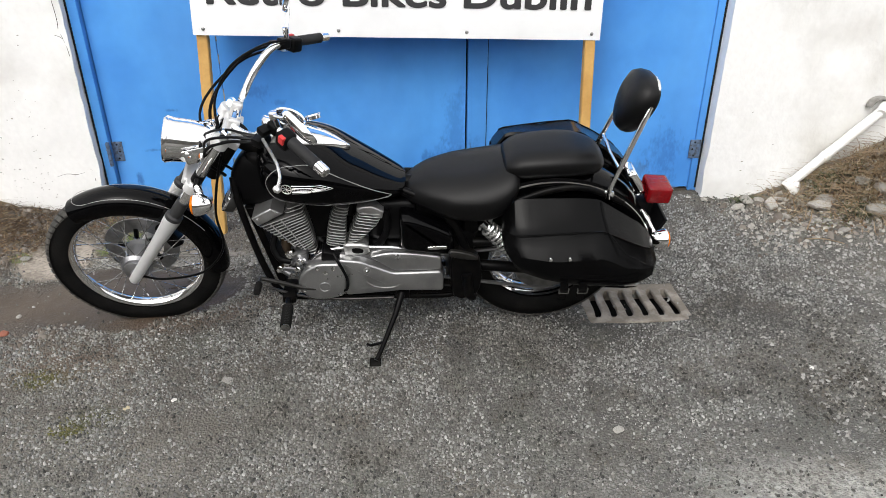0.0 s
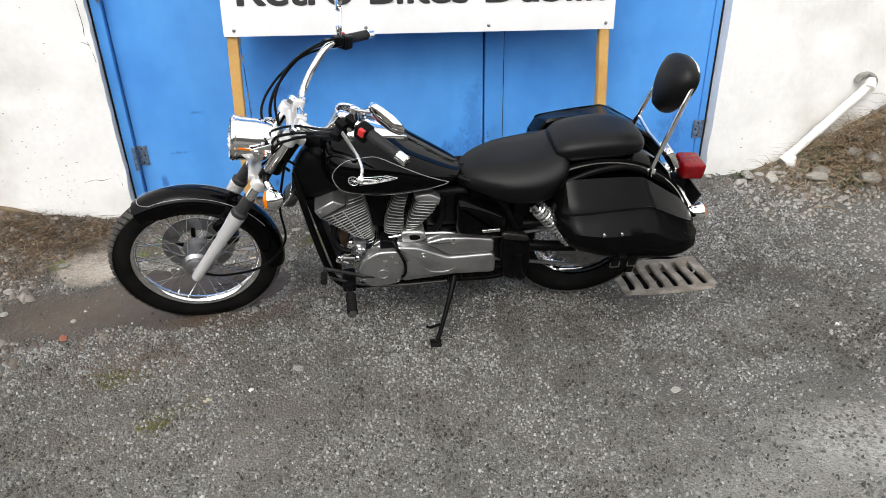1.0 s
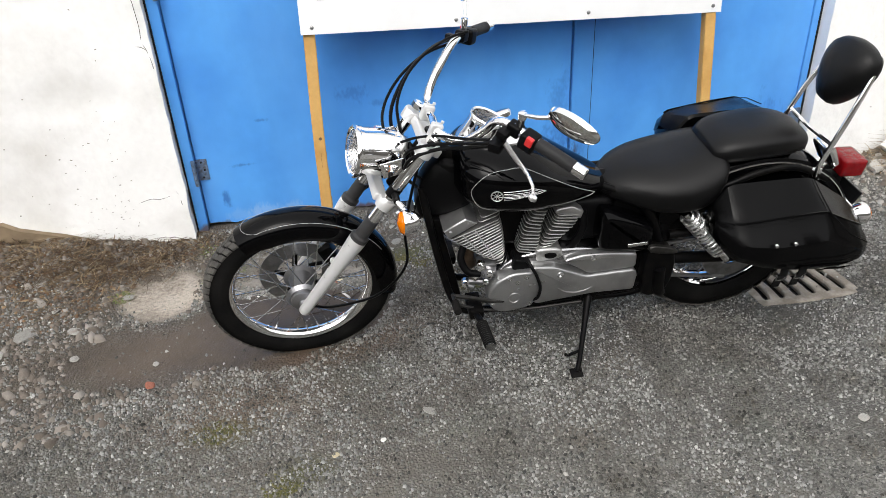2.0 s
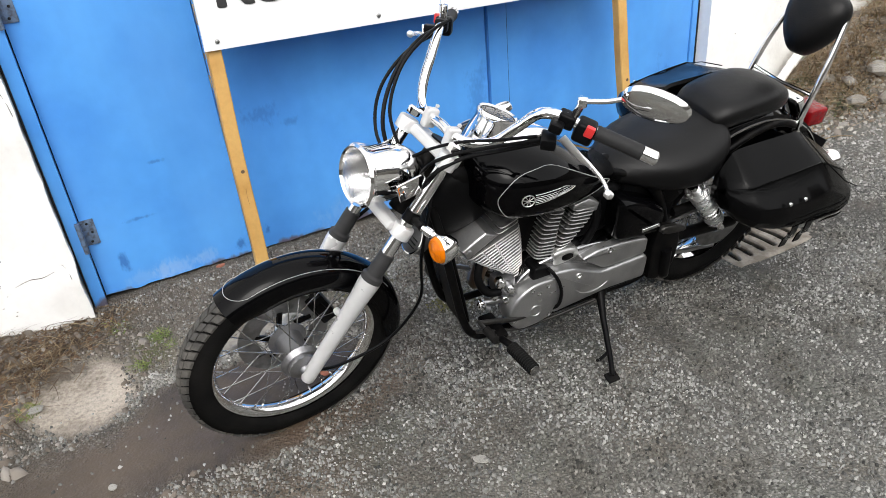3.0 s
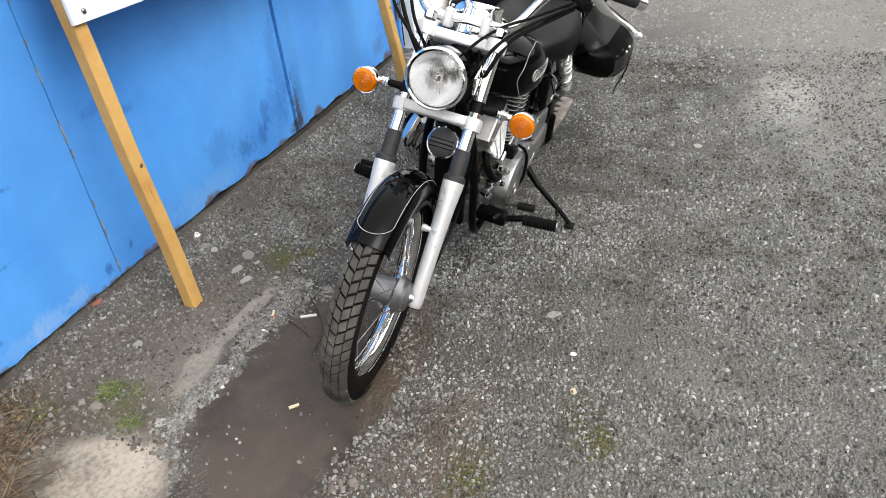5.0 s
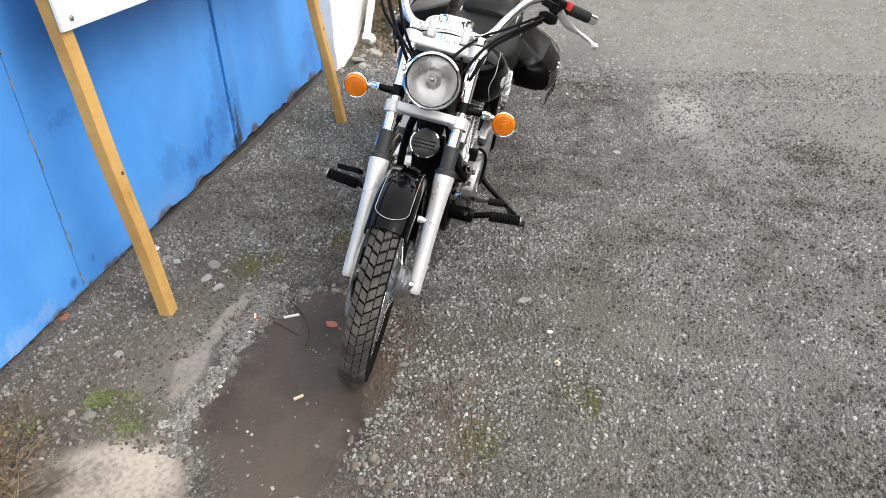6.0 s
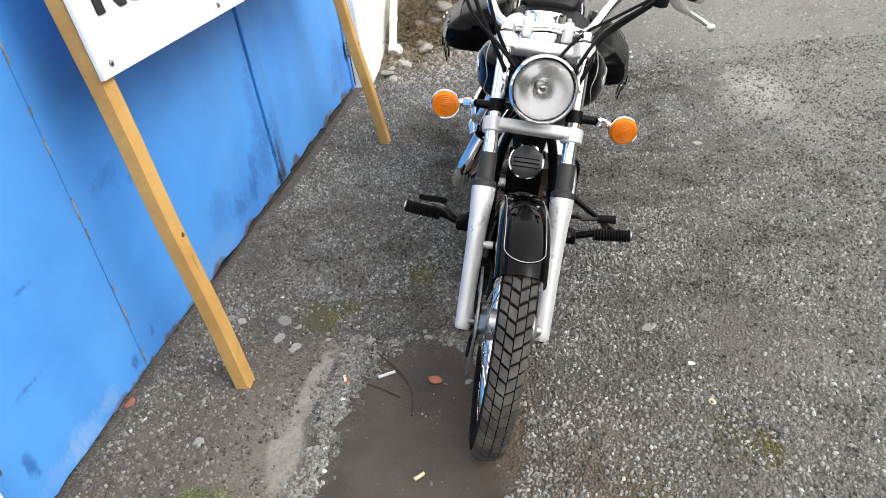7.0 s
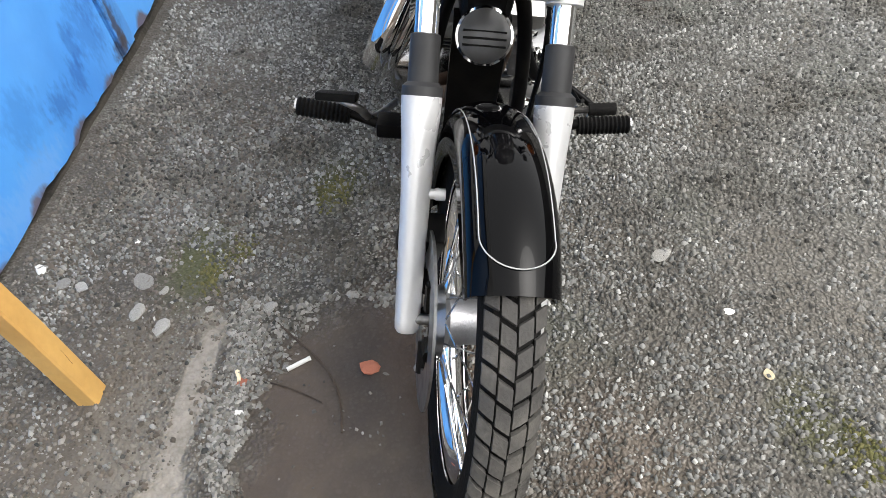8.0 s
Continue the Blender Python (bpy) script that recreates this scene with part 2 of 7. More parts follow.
def ground_mat():
    m = bpy.data.materials.new("chip_tarmac")
    m.use_nodes = True
    n, l = m.node_tree.nodes, m.node_tree.links
    b = n["Principled BSDF"]
    co = n.new("ShaderNodeTexCoord").outputs["Object"]

    def tex(kind, scale, **kw):
        t = n.new(kind)
        t.inputs["Scale"].default_value = scale
        for k, v in kw.items():
            t.inputs[k].default_value = v
        l.new(co, t.inputs["Vector"])
        return t

    def rng(v, a, c, lo=0.0, hi=1.0):
        r = n.new("ShaderNodeMapRange")
        for k, q in zip(("From Min", "From Max", "To Min", "To Max"), (a, c, lo, hi)):
            r.inputs[k].default_value = q
        l.new(v, r.inputs["Value"])
        return r.outputs[0]

    def mixc(f, a, c, mode="MIX"):
        x = n.new("ShaderNodeMix")
        x.data_type, x.blend_type = "RGBA", mode
        for s, q in ((0, f), (6, a), (7, c)):
            if isinstance(q, (int, float)):
                x.inputs[s].default_value = q
            elif isinstance(q, tuple):
                x.inputs[s].default_value = (*q, 1)
            else:
                l.new(q, x.inputs[s])
        return x.outputs[2]

    def math_(op, a, c):
        x = n.new("ShaderNodeMath")
        x.operation = op
        for s, q in ((0, a), (1, c)):
            if isinstance(q, (int, float)):
                x.inputs[s].default_value = q
            else:
                l.new(q, x.inputs[s])
        return x.outputs[0]

    warp = tex("ShaderNodeTexNoise", 3.0, Detail=5.0)
    warp2 = tex("ShaderNodeTexNoise", 14.0, Detail=6.0)
    warp3 = tex("ShaderNodeTexNoise", 70.0, Detail=5.0)
    wsum = math_("ADD", math_("MULTIPLY", math_("SUBTRACT", warp.outputs["Fac"], 0.5), 0.9), math_("MULTIPLY", math_("SUBTRACT", warp2.outputs["Fac"], 0.5), 0.7))
    wsum = math_("ADD", wsum, math_("MULTIPLY", math_("SUBTRACT", warp3.outputs["Fac"], 0.5), 0.5))

    def blot(cx, cy, rx, ry, turn=0.0, soft=0.25, rag=1.0):
        """A stain with a ragged edge: 1 inside."""
        mp = n.new("ShaderNodeMapping")
        mp.vector_type = "TEXTURE"
        mp.inputs["Location"].default_value = (cx, cy + 0.02, 0)
        mp.inputs["Rotation"].default_value = (0, 0, radians(turn))
        mp.inputs["Scale"].default_value = (rx, ry, 1000)
        l.new(co, mp.inputs["Vector"])
        ln = n.new("ShaderNodeVectorMath")
        ln.operation = "LENGTH"
        l.new(mp.outputs[0], ln.inputs[0])
        return rng(math_("ADD", ln.outputs["Value"], math_("MULTIPLY", wsum, rag)), 1 + soft, 1 - soft)

    # chippings bedded in tar
    jit = n.new("ShaderNodeVectorMath")
    jit.operation = "MULTIPLY_ADD"
    jt = tex("ShaderNodeTexNoise", 60.0, Detail=3.0)
    l.new(jt.outputs["Color"], jit.inputs[0])
    jit.inputs[1].default_value = (0.012, 0.012, 0.012)
    l.new(co, jit.inputs[2])
    chip = tex("ShaderNodeTexVoronoi", 125.0, Randomness=1.0)
    chip2 = tex("ShaderNodeTexVoronoi", 66.0, Randomness=1.0)
    for t_ in (chip, chip2):
        l.new(jit.outputs[0], t_.inputs["Vector"])
    wide = tex("ShaderNodeTexNoise", 1.3, Detail=4.0)
    sep = n.new("ShaderNodeSeparateColor")
    l.new(chip.outputs["Color"], sep.inputs[0])
    ramp = n.new("ShaderNodeValToRGB")
    for pos, c in ((0.0, (0.035, 0.034, 0.031)), (0.26, (0.15, 0.146, 0.136)), (0.7, (0.27, 0.264, 0.248)), (0.97, (0.40, 0.39, 0.37))):
        e = ramp.color_ramp.elements.new(pos)
        e.color = (*c, 1)
    ramp.color_ramp.elements.remove(ramp.color_ramp.elements[0])
    ramp.color_ramp.elements.remove(ramp.color_ramp.elements[-1])
    l.new(sep.outputs["Red"], ramp.inputs[0])
    tar = rng(chip.outputs["Distance"], 0.32, 0.5)
    col = mixc(tar, ramp.outputs[0], (0.018, 0.017, 0.016))
    sep2 = n.new("ShaderNodeSeparateColor")
    l.new(chip2.outputs["Color"], sep2.inputs[0])
    col = mixc(rng(sep2.outputs["Green"], 0.9, 0.97, 0.0, 0.75), col, (0.24, 0.235, 0.22))
    # worn and dusty stretches, darker oily ones
    col = mixc(rng(wide.outputs["Fac"], 0.42, 0.68, 0.0, 0.25), col, (0.21, 0.2, 0.183))
    mid = tex("ShaderNodeTexNoise", 5.5, Detail=7.0, Roughness=0.62)
    col = mixc(rng(mid.outputs["Fac"], 0.52, 0.38, 0.0, 0.72), col, (0.05, 0.046, 0.039))
    col = mixc(rng(mid.outputs["Fac"], 0.54, 0.68, 0.0, 0.45), col, (0.22, 0.207, 0.182))
    far = tex("ShaderNodeTexNoise", 2.1, Detail=5.0, Roughness=0.6)
    col = mixc(rng(far.outputs["Fac"], 0.5, 0.36, 0.0, 0.62), col, (0.06, 0.055, 0.047))
    col = mixc(rng(far.outputs["Fac"], 0.55, 0.68, 0.0, 0.5), col, (0.25, 0.235, 0.21))
    grit = tex("ShaderNodeTexNoise", 38.0, Detail=5.0, Roughness=0.7)
    col = mixc(rng(grit.outputs["Fac"], 0.47, 0.34, 0.0, 0.6), col, (0.04, 0.037, 0.033))
    col = mixc(rng(grit.outputs["Fac"], 0.58, 0.72, 0.0, 0.5), col, (0.3, 0.29, 0.27))
    col = mixc(math_("MULTIPLY", blot(1.1, 1.38, 0.55, 0.2, 8, 0.35), 0.55), col, (0.36, 0.352, 0.335))
    col = mixc(math_("MULTIPLY", math_("MAXIMUM", blot(3.1, 1.75, 0.7, 0.6, 0, 0.5), blot(2.1, 1.6, 0.4, 0.3, 0, 0.6)), 0.62), col, (0.3, 0.29, 0.27))
    for x, y, rx, ry, t in ((0.3, 2.0, 0.5, 0.16, 8), (1.5, 1.95, 0.6, 0.2, -10), (-0.3, 1.35, 0.35, 0.14, 0), (0.9, 1.2, 0.3, 0.12, 15)):
        col = mixc(math_("MULTIPLY", blot(x, y, rx, ry, t, 0.4), 0.45), col, (0.045, 0.043, 0.04))
    worn = n.new("ShaderNodeSeparateXYZ")
    l.new(co, worn.inputs[0])
    col = mixc(rng(math_("ADD", worn.outputs[1], math_("MULTIPLY", wsum, 0.5)), 2.6, 1.5, 0.0, 0.42), col, (0.3, 0.293, 0.275))
    bare = math_("MULTIPLY", rng(math_("ADD", worn.outputs[1], math_("MULTIPLY", wsum, 0.6)), 1.62, 1.36, 0.0, 0.5), rng(worn.outputs[0], 0.25, 0.75))
    col = mixc(bare, col, mixc(warp3.outputs["Fac"], (0.4, 0.39, 0.365), (0.26, 0.25, 0.23)))
    col = mixc(math_("MULTIPLY", blot(-1.1, 2.2, 1.0, 0.7, 0, 0.8), 0.3), col, (0.17, 0.143, 0.11))
    col = mixc(rng(math_("ADD", worn.outputs[0], math_("MULTIPLY", wsum, 0.8)), 1.4, 2.5, 0.0, 0.5), col, mixc(warp3.outputs["Fac"], (0.37, 0.36, 0.335), (0.2, 0.19, 0.172)))
    col = mixc(math_("MULTIPLY", blot(1.2, 1.53, 0.36, 0.15, -8, 0.3), rng(warp3.outputs["Fac"], 0.42, 0.56, 0.15, 0.85)), col, (0.5, 0.49, 0.46))
    hue = tex("ShaderNodeTexNoise", 3.4, Detail=4.0)
    col = mixc(rng(hue.outputs["Fac"], 0.55, 0.68, 0.0, 0.3), col, (0.175, 0.145, 0.11))
    col = mixc(rng(hue.outputs["Fac"], 0.45, 0.32, 0.0, 0.25), col, (0.115, 0.135, 0.105))
    # concrete showing by the doors and to the left of the mud
    conc = mixc(warp2.outputs["Fac"], (0.37, 0.335, 0.29), (0.22, 0.197, 0.168))
    sxyz = n.new("ShaderNodeSeparateXYZ")
    l.new(co, sxyz.inputs[0])
    strip = rng(math_("ADD", sxyz.outputs[1], math_("MULTIPLY", wsum, 0.35)), 2.98, 3.26)
    packed = blot(-1.25, 3.32, 0.62, 0.27, 0, 0.4)
    col = mixc(math_("MULTIPLY", packed, 0.75), col, mixc(warp2.outputs["Fac"], (0.165, 0.138, 0.108), (0.085, 0.069, 0.053)))
    col = mixc(math_("MULTIPLY", strip, 0.5), col, mixc(warp2.outputs["Fac"], (0.135, 0.117, 0.093), (0.07, 0.06, 0.048)))
    pale = blot(-0.84, 3.105, 0.19, 0.034, -2, 0.15, 0.6)
    for p_, f_ in (((-1.06, 3.105, 0.13, 0.048, 12, 0.25, 0.7), 0.95), ((-0.98, 3.17, 0.28, 0.085, 0, 0.8), 0.4), ((-1.58, 3.30, 0.10, 0.16, 15, 0.5), 0.55), ((-0.19, 3.39, 0.05, 0.038, 10, 0.3), 0.9), ((-0.66, 3.10, 0.06, 0.03, 30, 0.4), 0.8)):
        pale = math_("MAXIMUM", pale, math_("MULTIPLY", blot(*p_), f_))
    col = mixc(math_("MULTIPLY", pale, rng(warp3.outputs["Fac"], 0.3, 0.6, 0.5, 0.95)), col, conc)
    sand = blot(-1.51, 3.10, 0.165, 0.22, 18, 0.14, 0.55)
    col = mixc(math_("MULTIPLY", sand, rng(warp3.outputs["Fac"], 0.25, 0.55, 0.6, 0.97)), col, mixc(warp2.outputs["Fac"], (0.56, 0.485, 0.41), (0.37, 0.32, 0.265)))
    # soil along the walls
    soil = mixc(warp2.outputs["Fac"], (0.05, 0.038, 0.026), (0.115, 0.092, 0.066))
    col = mixc(math_("MULTIPLY", math_("MAXIMUM", blot(-2.1, 3.55, 0.8, 0.5, 0), blot(-2.35, 3.05, 0.62, 0.5, 0, 0.5)), 0.9), col, soil)
    bank = mixc(warp2.outputs["Fac"], (0.16, 0.138, 0.105), (0.34, 0.305, 0.25))
    col = mixc(math_("MULTIPLY", blot(2.95, 3.62, 1.05, 0.5, 0), 0.9), col, bank)
    # moss
    moss = math_("MAXIMUM", math_("MAXIMUM", blot(-0.24, 2.88, 0.08, 0.06, 0, 0.5), blot(-0.47, 3.19, 0.13, 0.07, 0, 0.5)), math_("MAXIMUM", math_("MAXIMUM", blot(-1.21, 2.22, 0.09, 0.05, 0, 0.6), blot(-0.95, 2.0, 0.07, 0.05, 0, 0.6)), blot(-1.27, 3.22, 0.06, 0.10, 0, 0.6)))
    col = mixc(math_("MULTIPLY", moss, 0.8), col, (0.075, 0.078, 0.024))
    # the wet mud round the front wheel
    mud = math_("MAXIMUM", math_("MAXIMUM", blot(-1.12, 2.745, 0.46, 0.25, 0, 0.24, 0.7), blot(-0.83, 2.80, 0.20, 0.18, -25, 0.26, 0.7)), blot(-1.5, 2.68, 0.32, 0.21, 15, 0.5, 1.2))
    mudc = mixc(rng(warp.outputs["Fac"], 0.35, 0.65), (0.036, 0.024, 0.016), (0.082, 0.059, 0.042))
    mudc = mixc(rng(warp2.outputs["Fac"], 0.45, 0.62, 0.0, 0.5), mudc, (0.092, 0.07, 0.05))
    mudc = mixc(blot(-0.78, 2.7, 0.16, 0.13, 0, 0.6), mudc, (0.028, 0.019, 0.013))
    col = mixc(math_("MULTIPLY", mud, 0.93), col, mudc)
    rust = math_("MAXIMUM", blot(-1.15, 2.3, 0.25, 0.12, 10, 0.5), blot(-0.75, 2.6, 0.3, 0.1, 20, 0.5))
    col = mixc(math_("MULTIPLY", rust, 0.3), col, (0.16, 0.09, 0.05))
    col = mixc(1.0, col, (0.86, 0.87, 0.865), "MULTIPLY")
    l.new(col, b.inputs["Base Color"])
    rough = mixc(mud, (0.85, 0.85, 0.85), mixc(warp2.outputs["Fac"], (0.36, 0.36, 0.36), (0.8, 0.8, 0.8)))
    l.new(rough, b.inputs["Roughness"])
    h = math_("ADD", math_("MULTIPLY", math_("SUBTRACT", 1.0, chip.outputs["Distance"]), 0.5), math_("MULTIPLY", sep.outputs["Red"], 0.5))
    flat = math_("SUBTRACT", 1.0, math_("MAXIMUM", math_("MAXIMUM", math_("MULTIPLY", mud, 0.92), math_("MULTIPLY", math_("MAXIMUM", pale, sand), 0.8)), math_("MULTIPLY", math_("MAXIMUM", packed, math_("MULTIPLY", strip, 0.6)), 0.75)))
    h = math_("ADD", math_("MULTIPLY", h, flat), math_("MULTIPLY", warp2.outputs["Fac"], 0.3))
    bp = n.new("ShaderNodeBump")
    bp.inputs["Strength"].default_value, bp.inputs["Distance"].default_value = 1.0, 0.02
    l.new(h, bp.inputs["Height"])
    l.new(bp.outputs[0], b.inputs["Normal"])
    return m


GROUND = ground_mat()


def steps(a, b, c, d, fine, coarse):
    """Grid lines: fine from b to c, ever wider out to a and d."""
    mid = list(np.arange(b, c + fine / 2, fine))
    lo, hi, s = [], [], coarse
    x = b
    while x > a:
        x -= s
        s *= 1.6
        lo.append(max(x, a))
    x, s = c, coarse
    while x < d:
        x += s
        s *= 1.6
        hi.append(min(x, d))
    return lo[::-1] + mid + hi


gx, gy = steps(-400, -3.4, 4.2, 400, 0.035, 0.1), steps(-400, -0.4, 3.9, 400, 0.035, 0.1)
verts = [(x, y, ground_z(x, y)) for y in gy for x in gx]
w = len(gx)
faces = [(j * w + i, j * w + i + 1, (j + 1) * w + i + 1, (j + 1) * w + i) for j in range(len(gy) - 1) for i in range(w - 1)]
# the pit under the drain's grating stays open
faces = [f for f in faces if not any(0.802 < verts[k][0] < 1.178 and 2.542 < verts[k][1] < 2.768 for k in f)]
me = bpy.data.meshes.new("ground")
me.from_pydata(verts, [], faces)
me.materials.append(GROUND)
me.shade_smooth()
tagged(new("ground", me), "grey chip-strewn tarmac yard with brown wet mud patch", "ground", kind="structure")

# ---- walls with the door opening ----
PLASTER = mat("white_rough_render", (0.78, 0.782, 0.775), 0.85, 0.0, 0.12, 2.2, 0.45, 34, second=(0.60, 0.59, 0.56), patch=(0.48, 0.72))


def wall(name, x0, x1, z0, z1, y0, y1, ragged_left=False, ragged_right=False, label="", step=0.04):
    """A rendered wall with an uneven face and, at an opening, a ragged edge."""
    bm = B()
    nx, nz = max(2, int((x1 - x0) / step)), max(2, int((z1 - z0) / step))
    rows = []
    for j in range(nz + 1):
        z = z0 + (z1 - z0) * j / nz
        row = []
        for i in range(nx + 1):
            t = i / nx
            x = x0 + (x1 - x0) * t
            wob = 0.0015 * fbm(z, 0.3, 5, 1.7) + (0.006 if ragged_right else 0.003) * fbm(z, 0.9, 24, 7.7)
            if ragged_left:
                x += wob * (1 - t) ** 8
            if ragged_right:
                x += wob * t ** 8
            y = y0 + 0.012 * fbm(x, z, 1.6, 2.0) + 0.005 * fbm(x, z, 8.0, 4.0)
            row.append(bm.verts.new((x, y, z)))
        rows.append(row)
    for j in range(nz):
        for i in range(nx):
            bm.faces.new((rows[j][i], rows[j][i + 1], rows[j + 1][i + 1], rows[j + 1][i]))
    rim = rows[0][:] + [r[-1] for r in rows[1:]] + rows[-1][-2::-1] + [r[0] for r in rows[-2:0:-1]]
    back = [bm.verts.new((v.co.x, y1, v.co.z)) for v in rim]
    for k in range(len(rim)):
        bm.faces.new((rim[k], back[k], back[(k + 1) % len(rim)], rim[(k + 1) % len(rim)]))
    bm.faces.new(back[::-1])
    ob = part(name, bm, PLASTER, None, angle=50)
    return tagged(ob, label, "wall", kind="structure")


wall("wall_left", -6.0, DOOR_L, -0.25, 2.25, 3.56, 3.82, ragged_right=True, label="white rough-rendered wall with cracked edge beside door")
wall("wall_right", DOOR_R, 7.0, -0.25, 2.25, 3.57, 3.82, ragged_left=True, label="white painted render wall with dirt at its foot")
wall("wall_lintel", -6.0, 7.0, 2.25, 2.9, 3.565, 3.82, label="white rendered wall above the blue doors")

# unseen walls, added to block low sky and darken the reflections
YARD = mat("unseen_wall_grey", (0.16, 0.15, 0.135), 0.9, 0, 0.2, 1.2, 0.4, 12, second=(0.10, 0.095, 0.085))
for nm, sz, at_ in (("unseen_wall_back", (24.0, 0.25, 3.4), (0, -6.5, 1.5)), ("unseen_wall_west", (0.25, 10.4, 3.4), (-10.0, -1.4, 1.5)), ("unseen_wall_east", (0.25, 10.4, 3.4), (11.0, -1.4, 1.5))):
    bm = B()
    box(bm, sz, pose(*at_), 0.01)
    tagged(part(nm, bm, YARD, None), "plain unseen wall, added to darken reflections in the yard", "wall", kind="structure")
CRACK = mat("dark_crack", (0.05, 0.045, 0.04), 0.95, 0, 0.3, 40)
for line in (((-1.450, 1.042), (-1.447, 0.95), (-1.452, 0.898), (-1.440, 0.861), (-1.432, 0.822), (-1.429, 0.785)), ((-1.478, 0.88), (-1.455, 0.872), (-1.440, 0.861)), ((-1.62, 0.21), (-1.57, 0.222), (-1.53, 0.217), (-1.49, 0.226)), ((-1.47, 0.26), (-1.45, 0.225), (-1.445, 0.18)),
             ((-1.462, 1.30), (-1.452, 1.2), (-1.458, 1.12), (-1.450, 1.042))):
    bm = B()
    tube(bm, spline([V(x, 3.5605 + 0.012 * fbm(x, z, 1.6, 2.0) + 0.005 * fbm(x, z, 8.0, 4.0), z) for x, z in line], 5), 0.0013, 5)
    tagged(part("wall_crack", bm, CRACK, None), "dark ragged crack in the white render", "crack", "cracks in the wall")
SPECK = mat("dark_dirt_speck", (0.24, 0.225, 0.2), 0.95, 0, 0.3, 40)
bm = B()
spk = np.random.default_rng(5)
for k in range(90):
    # clusters of chipped spots by the left jamb, a few on the right
    if k < 78:
        x, z = -1.62 - abs(spk.normal(0, 0.2)), 0.06 + abs(spk.normal(0.0, 0.33))
    else:
        x, z = 1.72 + abs(spk.normal(0, 0.5)), 0.1 + abs(spk.normal(0, 0.4))
    y = (3.56 if x < 0 else 3.57) + 0.012 * fbm(x, z, 1.6, 2.0) + 0.005 * fbm(x, z, 8.0, 4.0)
    r = spk.uniform(0.001, 0.0042)
    n_ = 7
    ring = [(x + r * spk.uniform(0.4, 1.7) * math.cos(6.283 * q / n_), y - 0.0015, z + r * spk.uniform(0.3, 1.0) * math.sin(6.283 * q / n_)) for q in range(n_)]
    back = [(a, y + 0.006, b) for a, _, b in ring]
    loft(bm, [back, ring])
tagged(part("wall_specks", bm, SPECK, None), "dark chipped specks in the white render", "specks", kind="stuff")
# ---- blue doors ----
BLUE = mat("blue_gloss_paint", (0.085, 0.32, 0.76), 0.34, 0.0, 0.10, 2.2, 0.10, 22, second=(0.06, 0.25, 0.67), patch=(0.42, 0.66), rough_spread=0.12)


